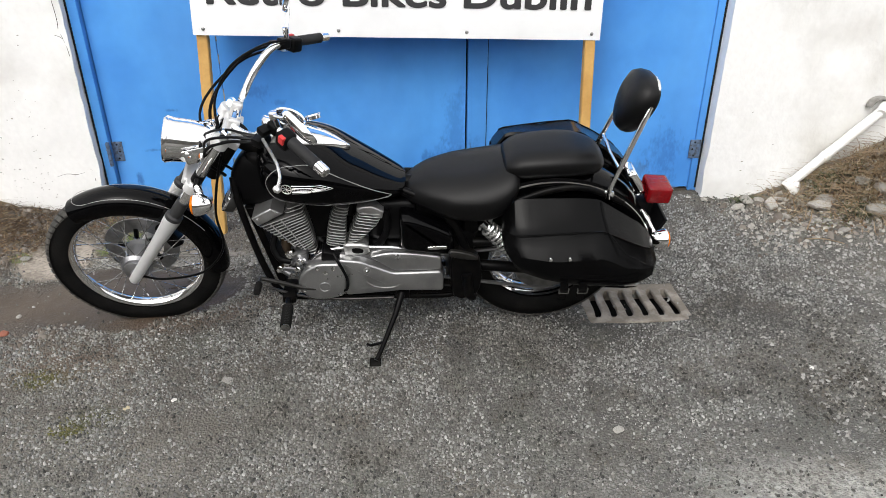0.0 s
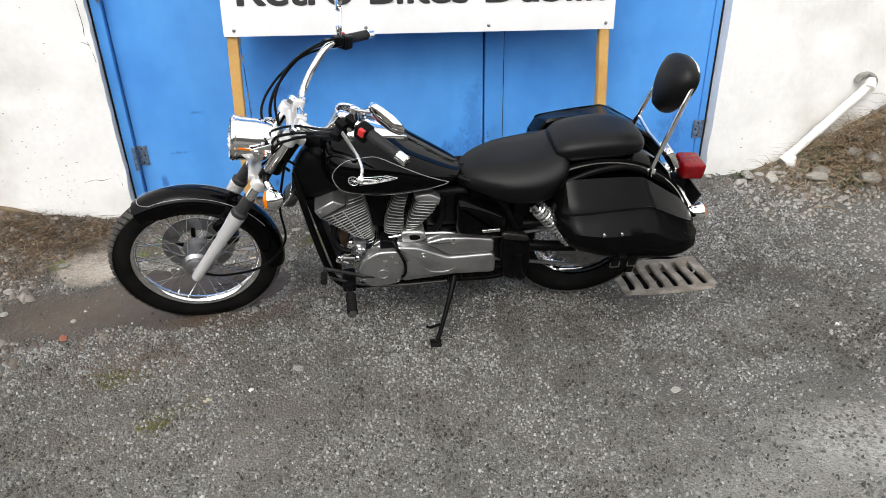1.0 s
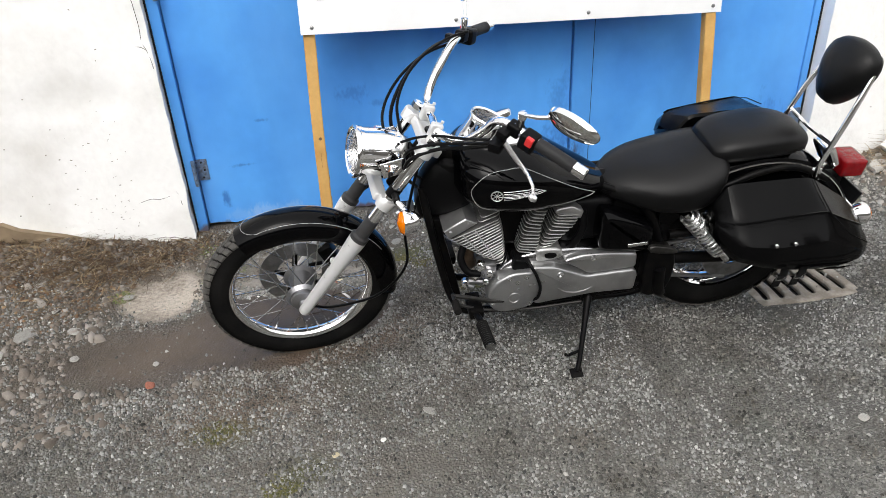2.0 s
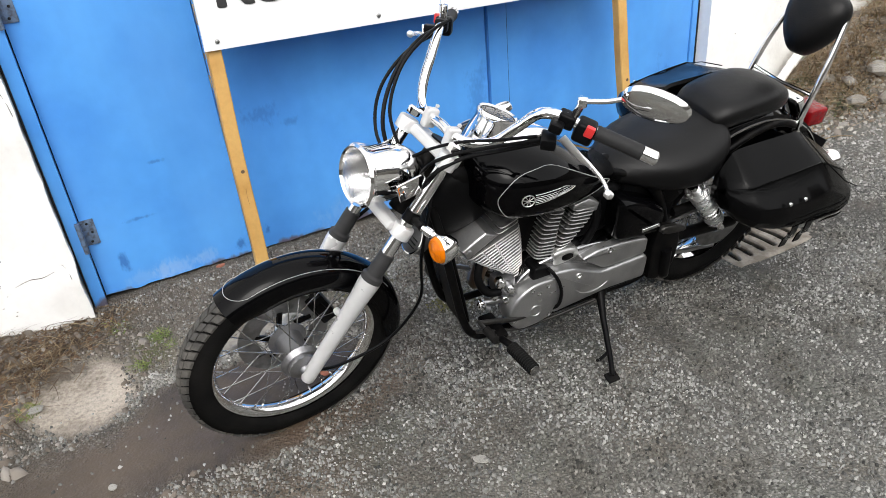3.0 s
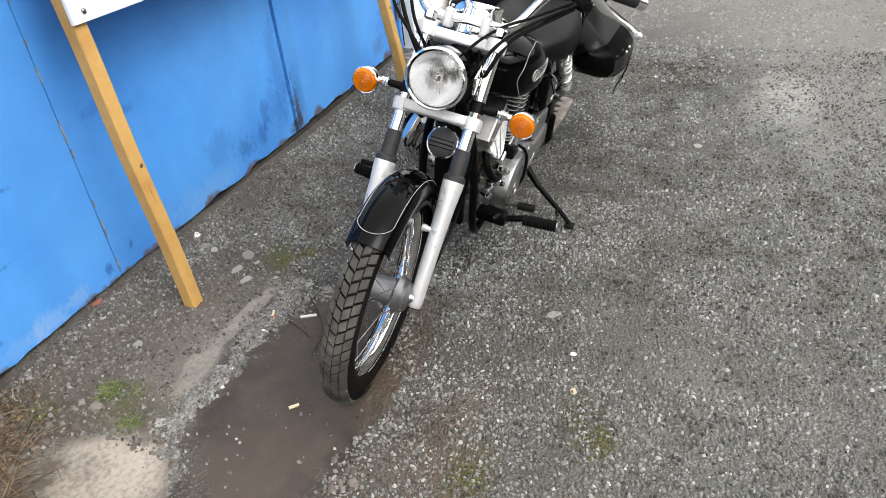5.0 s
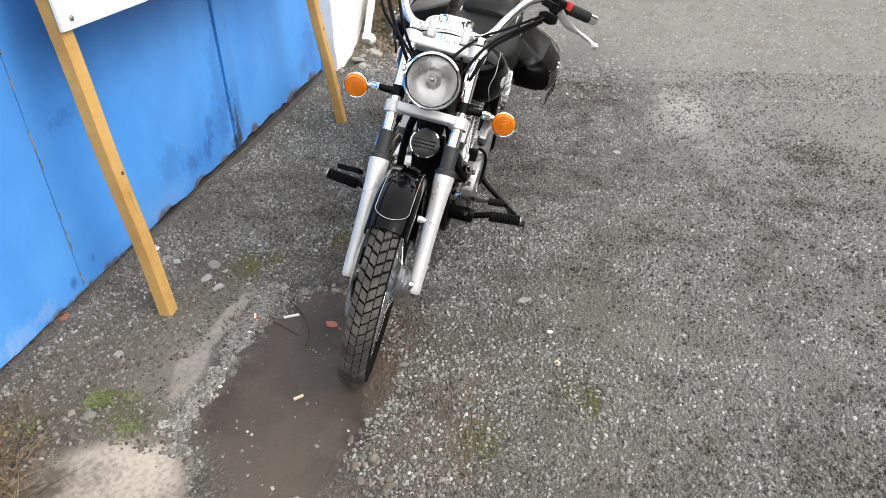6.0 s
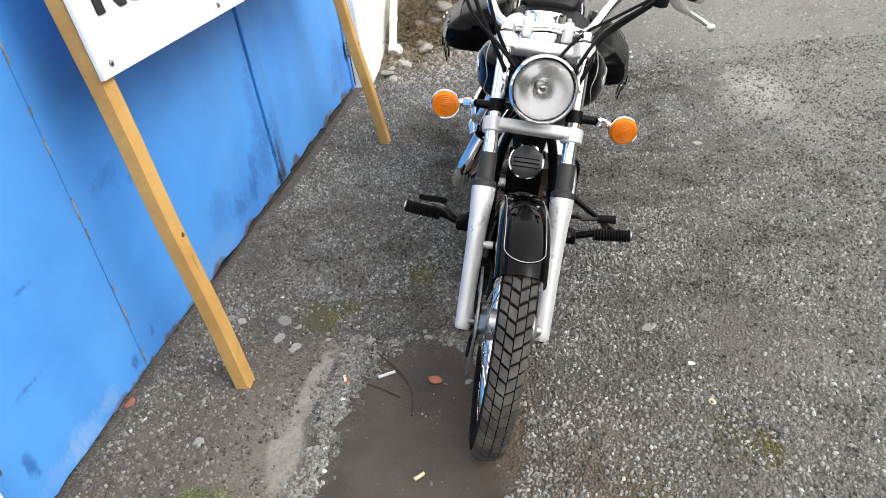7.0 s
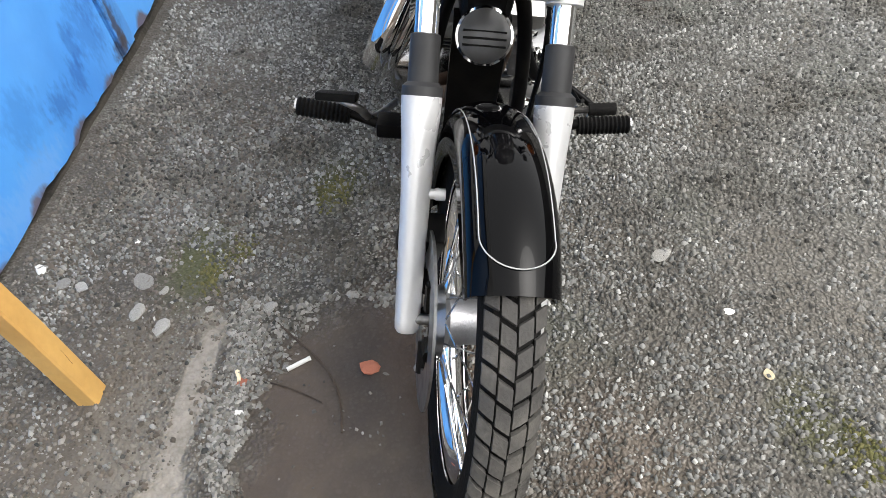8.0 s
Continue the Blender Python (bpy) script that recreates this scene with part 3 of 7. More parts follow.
def scuffed():
    """The door's paint: cloudy fading, streaks, dark smears and pale chipped places where it is worn."""
    n, l = BLUE.node_tree.nodes, BLUE.node_tree.links
    b = n["Principled BSDF"]
    col = b.inputs["Base Color"].links[0].from_socket
    co = n.new("ShaderNodeTexCoord").outputs["Object"]

    def noise_(scale, stretch):
        mp = n.new("ShaderNodeMapping")
        mp.inputs["Scale"].default_value = stretch
        l.new(co, mp.inputs["Vector"])
        t = n.new("ShaderNodeTexNoise")
        t.inputs["Scale"].default_value, t.inputs["Detail"].default_value = scale, 6.0
        l.new(mp.outputs[0], t.inputs["Vector"])
        return t.outputs["Fac"]

    def rng(v, a, c, lo, hi):
        r = n.new("ShaderNodeMapRange")
        for k, q in zip(("From Min", "From Max", "To Min", "To Max"), (a, c, lo, hi)):
            r.inputs[k].default_value = q
        l.new(v, r.inputs["Value"])
        return r.outputs[0]

    def mixc(f, c0, c1):
        x = n.new("ShaderNodeMix")
        x.data_type = "RGBA"
        l.new(f, x.inputs[0])
        l.new(c0, x.inputs[6])
        x.inputs[7].default_value = (*c1, 1)
        return x.outputs[2]

    def op(kind, a, c):
        x = n.new("ShaderNodeMath")
        x.operation = kind
        for s, q in ((0, a), (1, c)):
            if isinstance(q, (int, float)):
                x.inputs[s].default_value = q
            else:
                l.new(q, x.inputs[s])
        return x.outputs[0]

    rag = op("ADD", op("MULTIPLY", noise_(16.0, (1, 1, 0.6)), 0.5), op("MULTIPLY", noise_(75.0, (1, 1, 0.5)), 0.5))

    def smear(x, z, rx, rz):
        mp = n.new("ShaderNodeMapping")
        mp.vector_type = "TEXTURE"
        mp.inputs["Location"].default_value = (x, DOOR_Y, z)
        mp.inputs["Scale"].default_value = (rx, 10, rz)
        l.new(co, mp.inputs["Vector"])
        ln = n.new("ShaderNodeVectorMath")
        ln.operation = "LENGTH"
        l.new(mp.outputs[0], ln.inputs[0])
        return rng(op("ADD", ln.outputs["Value"], op("MULTIPLY", op("SUBTRACT", rag, 0.5), 5.5)), 1.5, 0.5, 0.0, 1.0)

    col = mixc(rng(noise_(3.5, (1, 1, 0.18)), 0.5, 0.68, 0.0, 0.35), col, (0.05, 0.21, 0.58))
    col = mixc(rng(noise_(1.6, (1, 1, 0.5)), 0.52, 0.7, 0.0, 0.35), col, (0.14, 0.4, 0.82))
    for x, z, rx, rz, f in ((0.015, 0.127, 0.045, 0.05, 0.75), (0.14, 0.123, 0.022, 0.05, 0.8), (0.181, 0.2, 0.018, 0.06, 0.6), (-0.16, 0.2, 0.08, 0.06, 0.35), (0.28, 0.17, 0.06, 0.1, 0.5), (0.33, 0.35, 0.04, 0.16, 0.45), (-0.637, 0.585, 0.05, 0.03, 0.5),
                            (-0.535, 0.53, 0.025, 0.015, 0.5), (-0.707, 0.105, 0.012, 0.018, 0.9), (-0.829, 0.078, 0.014, 0.016, 0.9), (-1.158, 0.3, 0.04, 0.006, 0.7), (-1.05, 0.5, 0.025, 0.006, 0.7), (-1.266, 0.14, 0.012, 0.03, 0.9),
                            (1.42, 0.19, 0.06, 0.13, 0.55), (0.43, 0.2, 0.03, 0.1, 0.5)):
        col = mixc(op("MULTIPLY", smear(x, z, rx, rz), f * 0.75), col, (0.02, 0.09, 0.34))
    for x, z, rx, rz, f in ((-1.086, 0.06, 0.06, 0.03, 0.7), (-0.97, 0.066, 0.03, 0.022, 0.6), (-1.22, 0.055, 0.08, 0.02, 0.4), (-0.30, 0.06, 0.16, 0.05, 0.35)):
        col = mixc(op("MULTIPLY", smear(x, z, rx, rz), f * 0.3), col, (0.5, 0.6, 0.72))
    for x, z, rx, rz, f in ((0.416, 0.15, 0.018, 0.09, 0.8), (0.40, 0.06, 0.03, 0.03, 0.7), (1.30, 0.12, 0.05, 0.04, 0.3)):
        col = mixc(op("MULTIPLY", smear(x, z, rx, rz), f), col, (0.055, 0.035, 0.025))
    # rust along the torn lower edge
    sep = n.new("ShaderNodeSeparateXYZ")
    l.new(co, sep.inputs[0])
    edge = rng(op("ADD", sep.outputs[2], op("MULTIPLY", op("SUBTRACT", noise_(9.0, (1, 1, 0.4)), 0.42), 0.22)), 0.055, 0.035, 0.0, 0.85)
    col = mixc(edge, col, (0.11, 0.06, 0.03))
    l.new(col, b.inputs["Base Color"])


scuffed()
PINE_RUST = mat("flaking_filler", (0.42, 0.34, 0.2), 0.8, 0, 0.4, 30, 0.2, 100, second=(0.2, 0.11, 0.05))
DARKGAP = mat("dark_gap", (0.004, 0.004, 0.005), 0.9, 0, 0.2)


def panel(x0, x1, z0, z1, y, t, dents=1.0, ragged=False):
    """A sheet of the door: slightly dented front, thickness t behind it."""
    bm = B()
    nx, nz = max(2, int((x1 - x0) / 0.04)), int((z1 - z0) / 0.05)
    front = []
    for j in range(nz + 1):
        row = []
        for i in range(nx + 1):
            x, z = x0 + (x1 - x0) * i / nx, z0 + (z1 - z0) * j / nz
            if ragged and j == 0:
                z += 0.012 * fbm(x, 0, 8, 2.2) + 0.008 * fbm(x, 0, 25, 9.2)
            edge = min(1, min(i, nx - i, nz - j) / 3)
            row.append(bm.verts.new((x, y + dents * edge * (0.006 * fbm(x, z, 2.2, 8.0) + 0.0016 * fbm(x, z, 7.0, 1.0)), z)))
        front.append(row)
    for j in range(nz):
        for i in range(nx):
            bm.faces.new((front[j][i], front[j][i + 1], front[j + 1][i + 1], front[j + 1][i]))
    rim = front[0][:] + [r[-1] for r in front[1:]] + front[-1][-2::-1] + [r[0] for r in front[-2:0:-1]]
    back = [bm.verts.new((v.co.x, y + t, v.co.z)) for v in rim]
    for k in range(len(rim)):
        bm.faces.new((rim[k], back[k], back[(k + 1) % len(rim)], rim[(k + 1) % len(rim)]))
    bm.faces.new(back[::-1])
    return bm


HINGE = mat("flaking_steel", (0.13, 0.19, 0.29), 0.5, 0.3, 0.35, 60, 0.3, 120, second=(0.07, 0.08, 0.10))


def hinge(parent, x, z, side):
    """A flat steel plate with rivets; its barrel stands on the frame."""
    bm = B()
    if side > 0:
        tube(bm, [(x, DOOR_Y - 0.045, z - 0.06), (x, DOOR_Y - 0.045, z + 0.06)], 0.0095, 10)
        for q in (-0.022, 0.022):
            tube(bm, [(x, DOOR_Y - 0.045, z + q - 0.001), (x, DOOR_Y - 0.045, z + q + 0.001)], 0.011, 10)
    else:
        tube(bm, [(x, DOOR_Y - 0.016, z - 0.05), (x, DOOR_Y - 0.016, z + 0.05)], 0.005, 10)
    lift = 0.004 if side > 0 else 0.013
    box(bm, (0.05, 0.006, 0.10), pose(x + side * 0.028, DOOR_Y - lift, z), 0.002)
    ob = part("hinge", bm, HINGE, parent, "greyish steel hinge with flaking blue paint")
    for q in (-0.036, 0.0, 0.036):
        bm = B()
        lathe(bm, [(0.005, 0), (0.0045, 0.003), (0.001, 0.004)], V(x + side * (0.028 + 0.010 * (q == 0.0)), DOOR_Y - lift - 0.003, z + q), (0, -1, 0), 8)
        part("rivet", bm, DARKGAP, ob, "dark rivet")


def door(name, x0, x1, seams, label, hinge_x, side):
    d = thing(name, label, "door", kind="structure")
    edges = [x0, *seams, x1]
    for a, b in zip(edges, edges[1:]):
        part("panel", panel(a + 0.002, b - 0.002, 0.025, 2.22, DOOR_Y, 0.04, ragged=True), BLUE, d)
    for z in (0.24 if side < 0 else 0.3, 1.1, 1.9):
        hinge(d, hinge_x, z, side)
    return d


d1 = door("door_1", DOOR_L + 0.055, 0.3835, [-0.79], "closed blue painted sheet-metal door leaf with worn lower edge", DOOR_L + 0.05, 1)
d2 = door("door_2", 0.3885, DOOR_R - 0.045, [], "closed blue painted sheet-metal door leaf with cover strip", DOOR_R - 0.020, -1)
for x_ in (-0.787,):
    bm = B()
    for k in range(16):
        z_ = 0.07 + 0.13 * k + 0.03 * math.sin(k * 2.7)
        box(bm, (0.004, 0.003, 0.05 + 0.03 * math.sin(k * 1.9)), pose(x_ + 0.002 * math.sin(k), DOOR_Y - 0.0005, z_), 0.0008, 1)
    part("seam_filler", bm, PINE_RUST, d1, "rusty flaking filler in the seam")
bm = B()
box(bm, (0.094, 0.01, 2.18), pose(0.4385, DOOR_Y - 0.006, 1.12), 0.003)
part("cover_strip", bm, BLUE, d2, "blue steel strip over the meeting edge")
bm = B()
for x0, x1 in ((DOOR_L - 0.02, DOOR_L + 0.05), (DOOR_R - 0.04, DOOR_R + 0.02)):
    box(bm, (x1 - x0, 0.07, 2.3), pose((x0 + x1) / 2, DOOR_Y + 0.03, 1.1), 0.004)
box(bm, (0.044, 0.04, 2.24), pose(DOOR_L + 0.031, DOOR_Y - 0.018, 1.125), 0.003)
box(bm, (0.034, 0.03, 2.24), pose(DOOR_R - 0.028, DOOR_Y + 0.005, 1.125), 0.003)
box(bm, (DOOR_R - DOOR_L, 0.07, 0.04), pose((DOOR_L + DOOR_R) / 2, DOOR_Y + 0.031, 2.245), 0.004)
gap = B()
box(gap, (0.0085, 0.05, 2.2), pose(DOOR_R - 0.0065, DOOR_Y + 0.013, 1.12))
box(gap, (0.007, 0.03, 2.2), pose(DOOR_L + 0.005, DOOR_Y - 0.025, 1.12))
box(gap, (0.0035, 0.03, 2.2), pose(0.487, DOOR_Y + 0.008, 1.12))
tagged(part("jamb_gap", gap, DARKGAP, None), "dark open joint between door frame and wall", "joint", kind="structure")
tagged(part("door_frame", bm, BLUE, None), "blue painted door frame set in the wall", "door frame", kind="structure")
bm = B()
box(bm, (DOOR_R - DOOR_L + 0.1, 0.02, 2.4), pose((DOOR_L + DOOR_R) / 2, DOOR_Y + 0.12, 1.05))
tagged(part("door_backing", bm, DARKGAP, None), "dark inside face behind the closed doors", "door backing", kind="structure")
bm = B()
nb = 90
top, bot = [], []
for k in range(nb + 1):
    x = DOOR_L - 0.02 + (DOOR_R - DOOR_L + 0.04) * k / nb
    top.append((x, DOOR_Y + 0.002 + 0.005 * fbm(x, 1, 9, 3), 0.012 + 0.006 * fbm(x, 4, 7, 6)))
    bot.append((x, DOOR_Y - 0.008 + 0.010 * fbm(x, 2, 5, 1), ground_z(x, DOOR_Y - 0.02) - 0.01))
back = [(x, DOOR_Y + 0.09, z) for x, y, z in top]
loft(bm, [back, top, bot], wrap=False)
# near-black colour stands in for the shadow gap below the doors
SILL = mat("shadow_gap_concrete", (0.035, 0.03, 0.023), 0.9, 0, 0.4, 10, 0.6, 80, second=(0.015, 0.013, 0.01))
tagged(part("door_sill", bm, SILL, None), "worn concrete sill, the shadow gap under the doors in its colour", "sill", kind="structure")

# ---- the sign on its two posts ----
WHITE = mat("white_sign_sheet", (0.82, 0.83, 0.84), 0.4, 0, 0.05, 4, 0.02, 20)
INK = mat("black_sign_lettering", (0.02, 0.02, 0.022), 0.45, 0, 0.1)
PINE = mat("yellow_pine", (0.52, 0.31, 0.095), 0.65, 0, 0.25, 5, 0.15, 70, second=(0.42, 0.23, 0.06))
TWIGGY = mat("dark_split_wood", (0.09, 0.05, 0.02), 0.9, 0, 0.3, 40)
TILT = math.degrees(math.atan2(0.852 - 0.902, 0.955 + 0.822))
SIGN = pose(-0.822, 3.405, 0.902, -5.5, -TILT, 0)
SIGN_W, SIGN_H = 1.779, 0.62
sign = thing("shop_sign", "white sheet sign with bold black lettering, screwed to posts", "sign", SIGN)
bm = B()
box(bm, (SIGN_W, 0.012, SIGN_H), pose(SIGN_W / 2, 0, SIGN_H / 2), 0.002)
part("board", bm, WHITE, sign)


def words(text, size, x, z, width, parent, name):
    cu = bpy.data.curves.new(name, "FONT")
    cu.body, cu.size, cu.extrude, cu.offset = text, size, 0.001, 0.0
    tmp = new(name, cu)
    bpy.context.view_layer.update()
    me = bpy.data.meshes.new_from_object(tmp.evaluated_get(bpy.context.evaluated_depsgraph_get()))
    bpy.data.objects.remove(tmp)
    lo, hi = min(v.co.x for v in me.vertices), max(v.co.x for v in me.vertices)
    k = width / (hi - lo)
    for v in me.vertices:
        v.co = Vector(((v.co.x - lo) * k + x, -0.0075 - v.co.z, v.co.y + z))
    bm = bmesh.new()
    bm.from_mesh(me)
    left, spans = set(bm.verts), []
    while left:
        todo, isle = [left.pop()], []
        while todo:
            v = todo.pop()
            isle.append(v)
            for e in v.link_edges:
                o = e.other_vert(v)
                if o in left:
                    left.discard(o)
                    todo.append(o)
        spans.append([min(v.co.x for v in isle), max(v.co.x for v in isle), isle])
    spans.sort(key=lambda q: q[0])
    letters = []
    for a, b, isle in spans:
        if letters and a < letters[-1][1] - 0.3 * (b - a):
            letters[-1][1] = max(b, letters[-1][1])
            letters[-1][2].extend(isle)
        else:
            letters.append([a, b, list(isle)])
    for a, b, isle in letters:
        own, one = {v: k for k, v in enumerate(isle)}, bpy.data.meshes.new("letter")
        tris = [[own[v] for v in f.verts] for f in bm.faces if f.verts[0] in own]
        # bold: the letter laid over itself, each layer a hair further out
        lay = ((0, 0), (0.0052, 0), (-0.0052, 0), (0, 0.004), (0, -0.004), (0.004, 0.003), (-0.004, -0.003), (0.004, -0.003), (-0.004, 0.003))
        pts = [(v.co.x + dx, v.co.y - 0.00025 * k, v.co.z + dz) for k, (dx, dz) in enumerate(lay) for v in isle]
        one.from_pydata(pts, [], [[q + k * len(isle) for q in f] for k in range(len(lay)) for f in tris])
        one.materials.append(INK)
        new("letter", one).parent = parent
    bm.free()


words("Retro Bikes Dublin", 0.16, 0.075, 0.131, 1.645, sign, "lettering")
bm = B()
for k in range(3):
    tube(bm, [(0.905 + 0.024 * k + 0.007 * math.sin(q * 1.9), -0.008, 0.262 + 0.012 * q) for q in range(8)], 0.005, 6)
part("emblem", bm, INK, sign, "black wavy emblem")
for k, x in enumerate((0.045, 0.62, 1.18, SIGN_W - 0.04)):
    bm = B()
    lathe(bm, [(0.008, 0), (0.0075, 0.003), (0.004, 0.005), (0.001, 0.0052)], (x, -0.006, 0.027), (0, -1, 0), 12)
    part("screw", bm, STEEL, sign)


def post(name, top, foot, label):
    """A square-sawn post, leaning, with slightly rounded edges and a worn foot."""
    t, f = Vector(top), Vector(foot)
    f.z = ground_z(f.x, f.y) - 0.004
    bm = B()
    rings = []
    for k in range(15):
        q = f.lerp(t, k / 14)
        c = q + Vector((0.002 * math.sin(k * 0.9), 0.0015 * math.cos(k * 1.3), 0))
        hw, hd = 0.0235, 0.0225
        cut = 0.004
        rings.append([c + Vector(o) for o in ((-hw + cut, -hd, 0), (hw - cut, -hd, 0), (hw, -hd + cut, 0), (hw, hd - cut, 0), (hw - cut, hd, 0), (-hw + cut, hd, 0), (-hw, hd - cut, 0), (-hw, -hd + cut, 0))])
    loft(bm, rings)
    ob = tagged(part(name, bm, PINE, None), label, "post", "posts of the sign")
    kb = B()
    tube(kb, [f.lerp(t, 0.07 + 0.02 * j) + Vector((0.004 * math.sin(j * 1.1) + 0.003, -0.0222, 0)) for j in range(12)], [0.0003 + 0.0006 * math.sin(math.pi * (j + 0.5) / 12) for j in range(12)], 5)
    part("drying_crack", kb, TWIGGY, ob, "dark drying crack")
    for k in (0.33, 0.70):
        q = f.lerp(t, k)
        kb = B()
        lathe(kb, [(0.007, 0), (0.006, 0.0012), (0.001, 0.0016)], q + Vector((0.006 * math.sin(k * 40), -0.0222, 0)), (0, -1, 0), 10)
        part("knot", kb, RUST, ob, "dark knot")
    return ob


post("post", (-0.775, 3.505, 1.5), (-0.818, 3.332, 0), "square yellow pine post leaning against blue door")
post("post", (0.905, 3.505, 1.46), (0.925, 3.31, 0), "square yellow pine post leaning beneath sign")

# ---- the drain with its cast grating ----
IRON = mat("rusty_cast_iron", (0.16, 0.138, 0.112), 0.8, 0.1, 0.4, 15, 0.5, 120, second=(0.27, 0.245, 0.208))
GX0, GX1, GY0, GY1 = 0.775, 1.205, 2.512, 2.80
gz = ground_z(0.99, 2.65) + 0.006
drain = thing("drain_grating", "rusty cast-iron drain grating with slanted bars, sunk in tarmac", "drain grating")
bm = B()
box(bm, (GX1 - GX0, 0.046, 0.05), pose((GX0 + GX1) / 2, GY0 + 0.023, gz - 0.025), 0.006)
box(bm, (GX1 - GX0, 0.046, 0.05), pose((GX0 + GX1) / 2, GY1 - 0.023, gz - 0.025), 0.006)
part("frame", bm, IRON, drain)
SLOTS = [(0.832 + 0.0635 * k, 0.013 - 0.0022 * k) for k in range(6)]
for k in range(7):
    # a bar between two slots; the outer ones run on to the frame
    x0, d0 = (GX0, 0) if k == 0 else (SLOTS[k - 1][0] + 0.0135, SLOTS[k - 1][1])
    x1, d1_ = (GX1, 0) if k == 6 else (SLOTS[k][0] - 0.0135, SLOTS[k][1])
    bm = B()
    rings = []
    for q in range(9):
        u = q / 8
        y = GY0 + 0.040 + (GY1 - GY0 - 0.080) * u
        bend = 0.005 * math.sin(2 * math.pi * u)
        end = 0.009 * abs(2 * u - 1) ** 8
        a = x0 + (d0 * (2 * u - 1) + bend if k else 0) - (end if k else 0)
        b = x1 + (d1_ * (2 * u - 1) + bend if k < 6 else 0) + (end if k < 6 else 0)
        rings.append([V(a + 0.004, y, gz - 0.02), V(a, y, gz - 0.006), V(a + 0.005, y, gz - 0.0005), V(b - 0.005, y, gz - 0.0005), V(b, y, gz - 0.006), V(b - 0.004, y, gz - 0.02)])
    loft(bm, rings)
    part("bar", bm, IRON, drain)
bm = B()
x0, x1, y0, y1 = GX0 + 0.01, GX1 - 0.01, GY0 + 0.01, GY1 - 0.01
q = [bm.verts.new((x, y, z)) for z in (gz - 0.03, gz - 0.16) for x, y in ((x0, y0), (x1, y0), (x1, y1), (x0, y1))]
for k in range(4):
    bm.faces.new((q[k], q[(k + 1) % 4], q[4 + (k + 1) % 4], q[4 + k]))
bm.faces.new(q[4:])
part("pit", bm, DARKGAP, drain, "dark pit under the bars")


# ---- the motorcycle: x forward, y to its left, z up, from the ground under the rear axle ----
BIKE = pose(0.533, 2.602, -0.04) @ pose(0, 0, 0, 0, 0, 179.4) @ pose(0, 0, 0, 0, -1.3, 0) @ pose(0, 0, 0, -11.6, 0, 0)
bike = thing("motorcycle", "black cruiser motorcycle with chrome trim and saddlebags, on side stand", "motorcycle", BIKE)
FA, RA = Vector((1.456, 0, 0.289)), Vector((-0.02, 0, 0.308))
AX0 = Vector((1.0, 0, 0.853))                 # a point of the steering axis
AXD = Vector((-0.571, 0, 0.821)).normalized()
STEER = Matrix.Translation(AX0) @ Matrix.Rotation(radians(4.7), 4, AXD) @ Matrix.Translation(-AX0)


def front(bm):
    """Turns what belongs to the steered front end."""
    bmesh.ops.transform(bm, matrix=STEER, verts=bm.verts)
    return bm


def held(x, y, z):
    """A place on the turned front end, given as it stands, led back to straight."""
    return STEER.inverted() @ Vector((x, y, z))


def fork(s, y, out=0.0):
    """A point of a fork leg: s metres up from its foot."""
    return Vector((1.459, y, 0.272)) + AXD * s + Vector((0.821, 0, 0.571)) * out


def same(bm):
    return bm


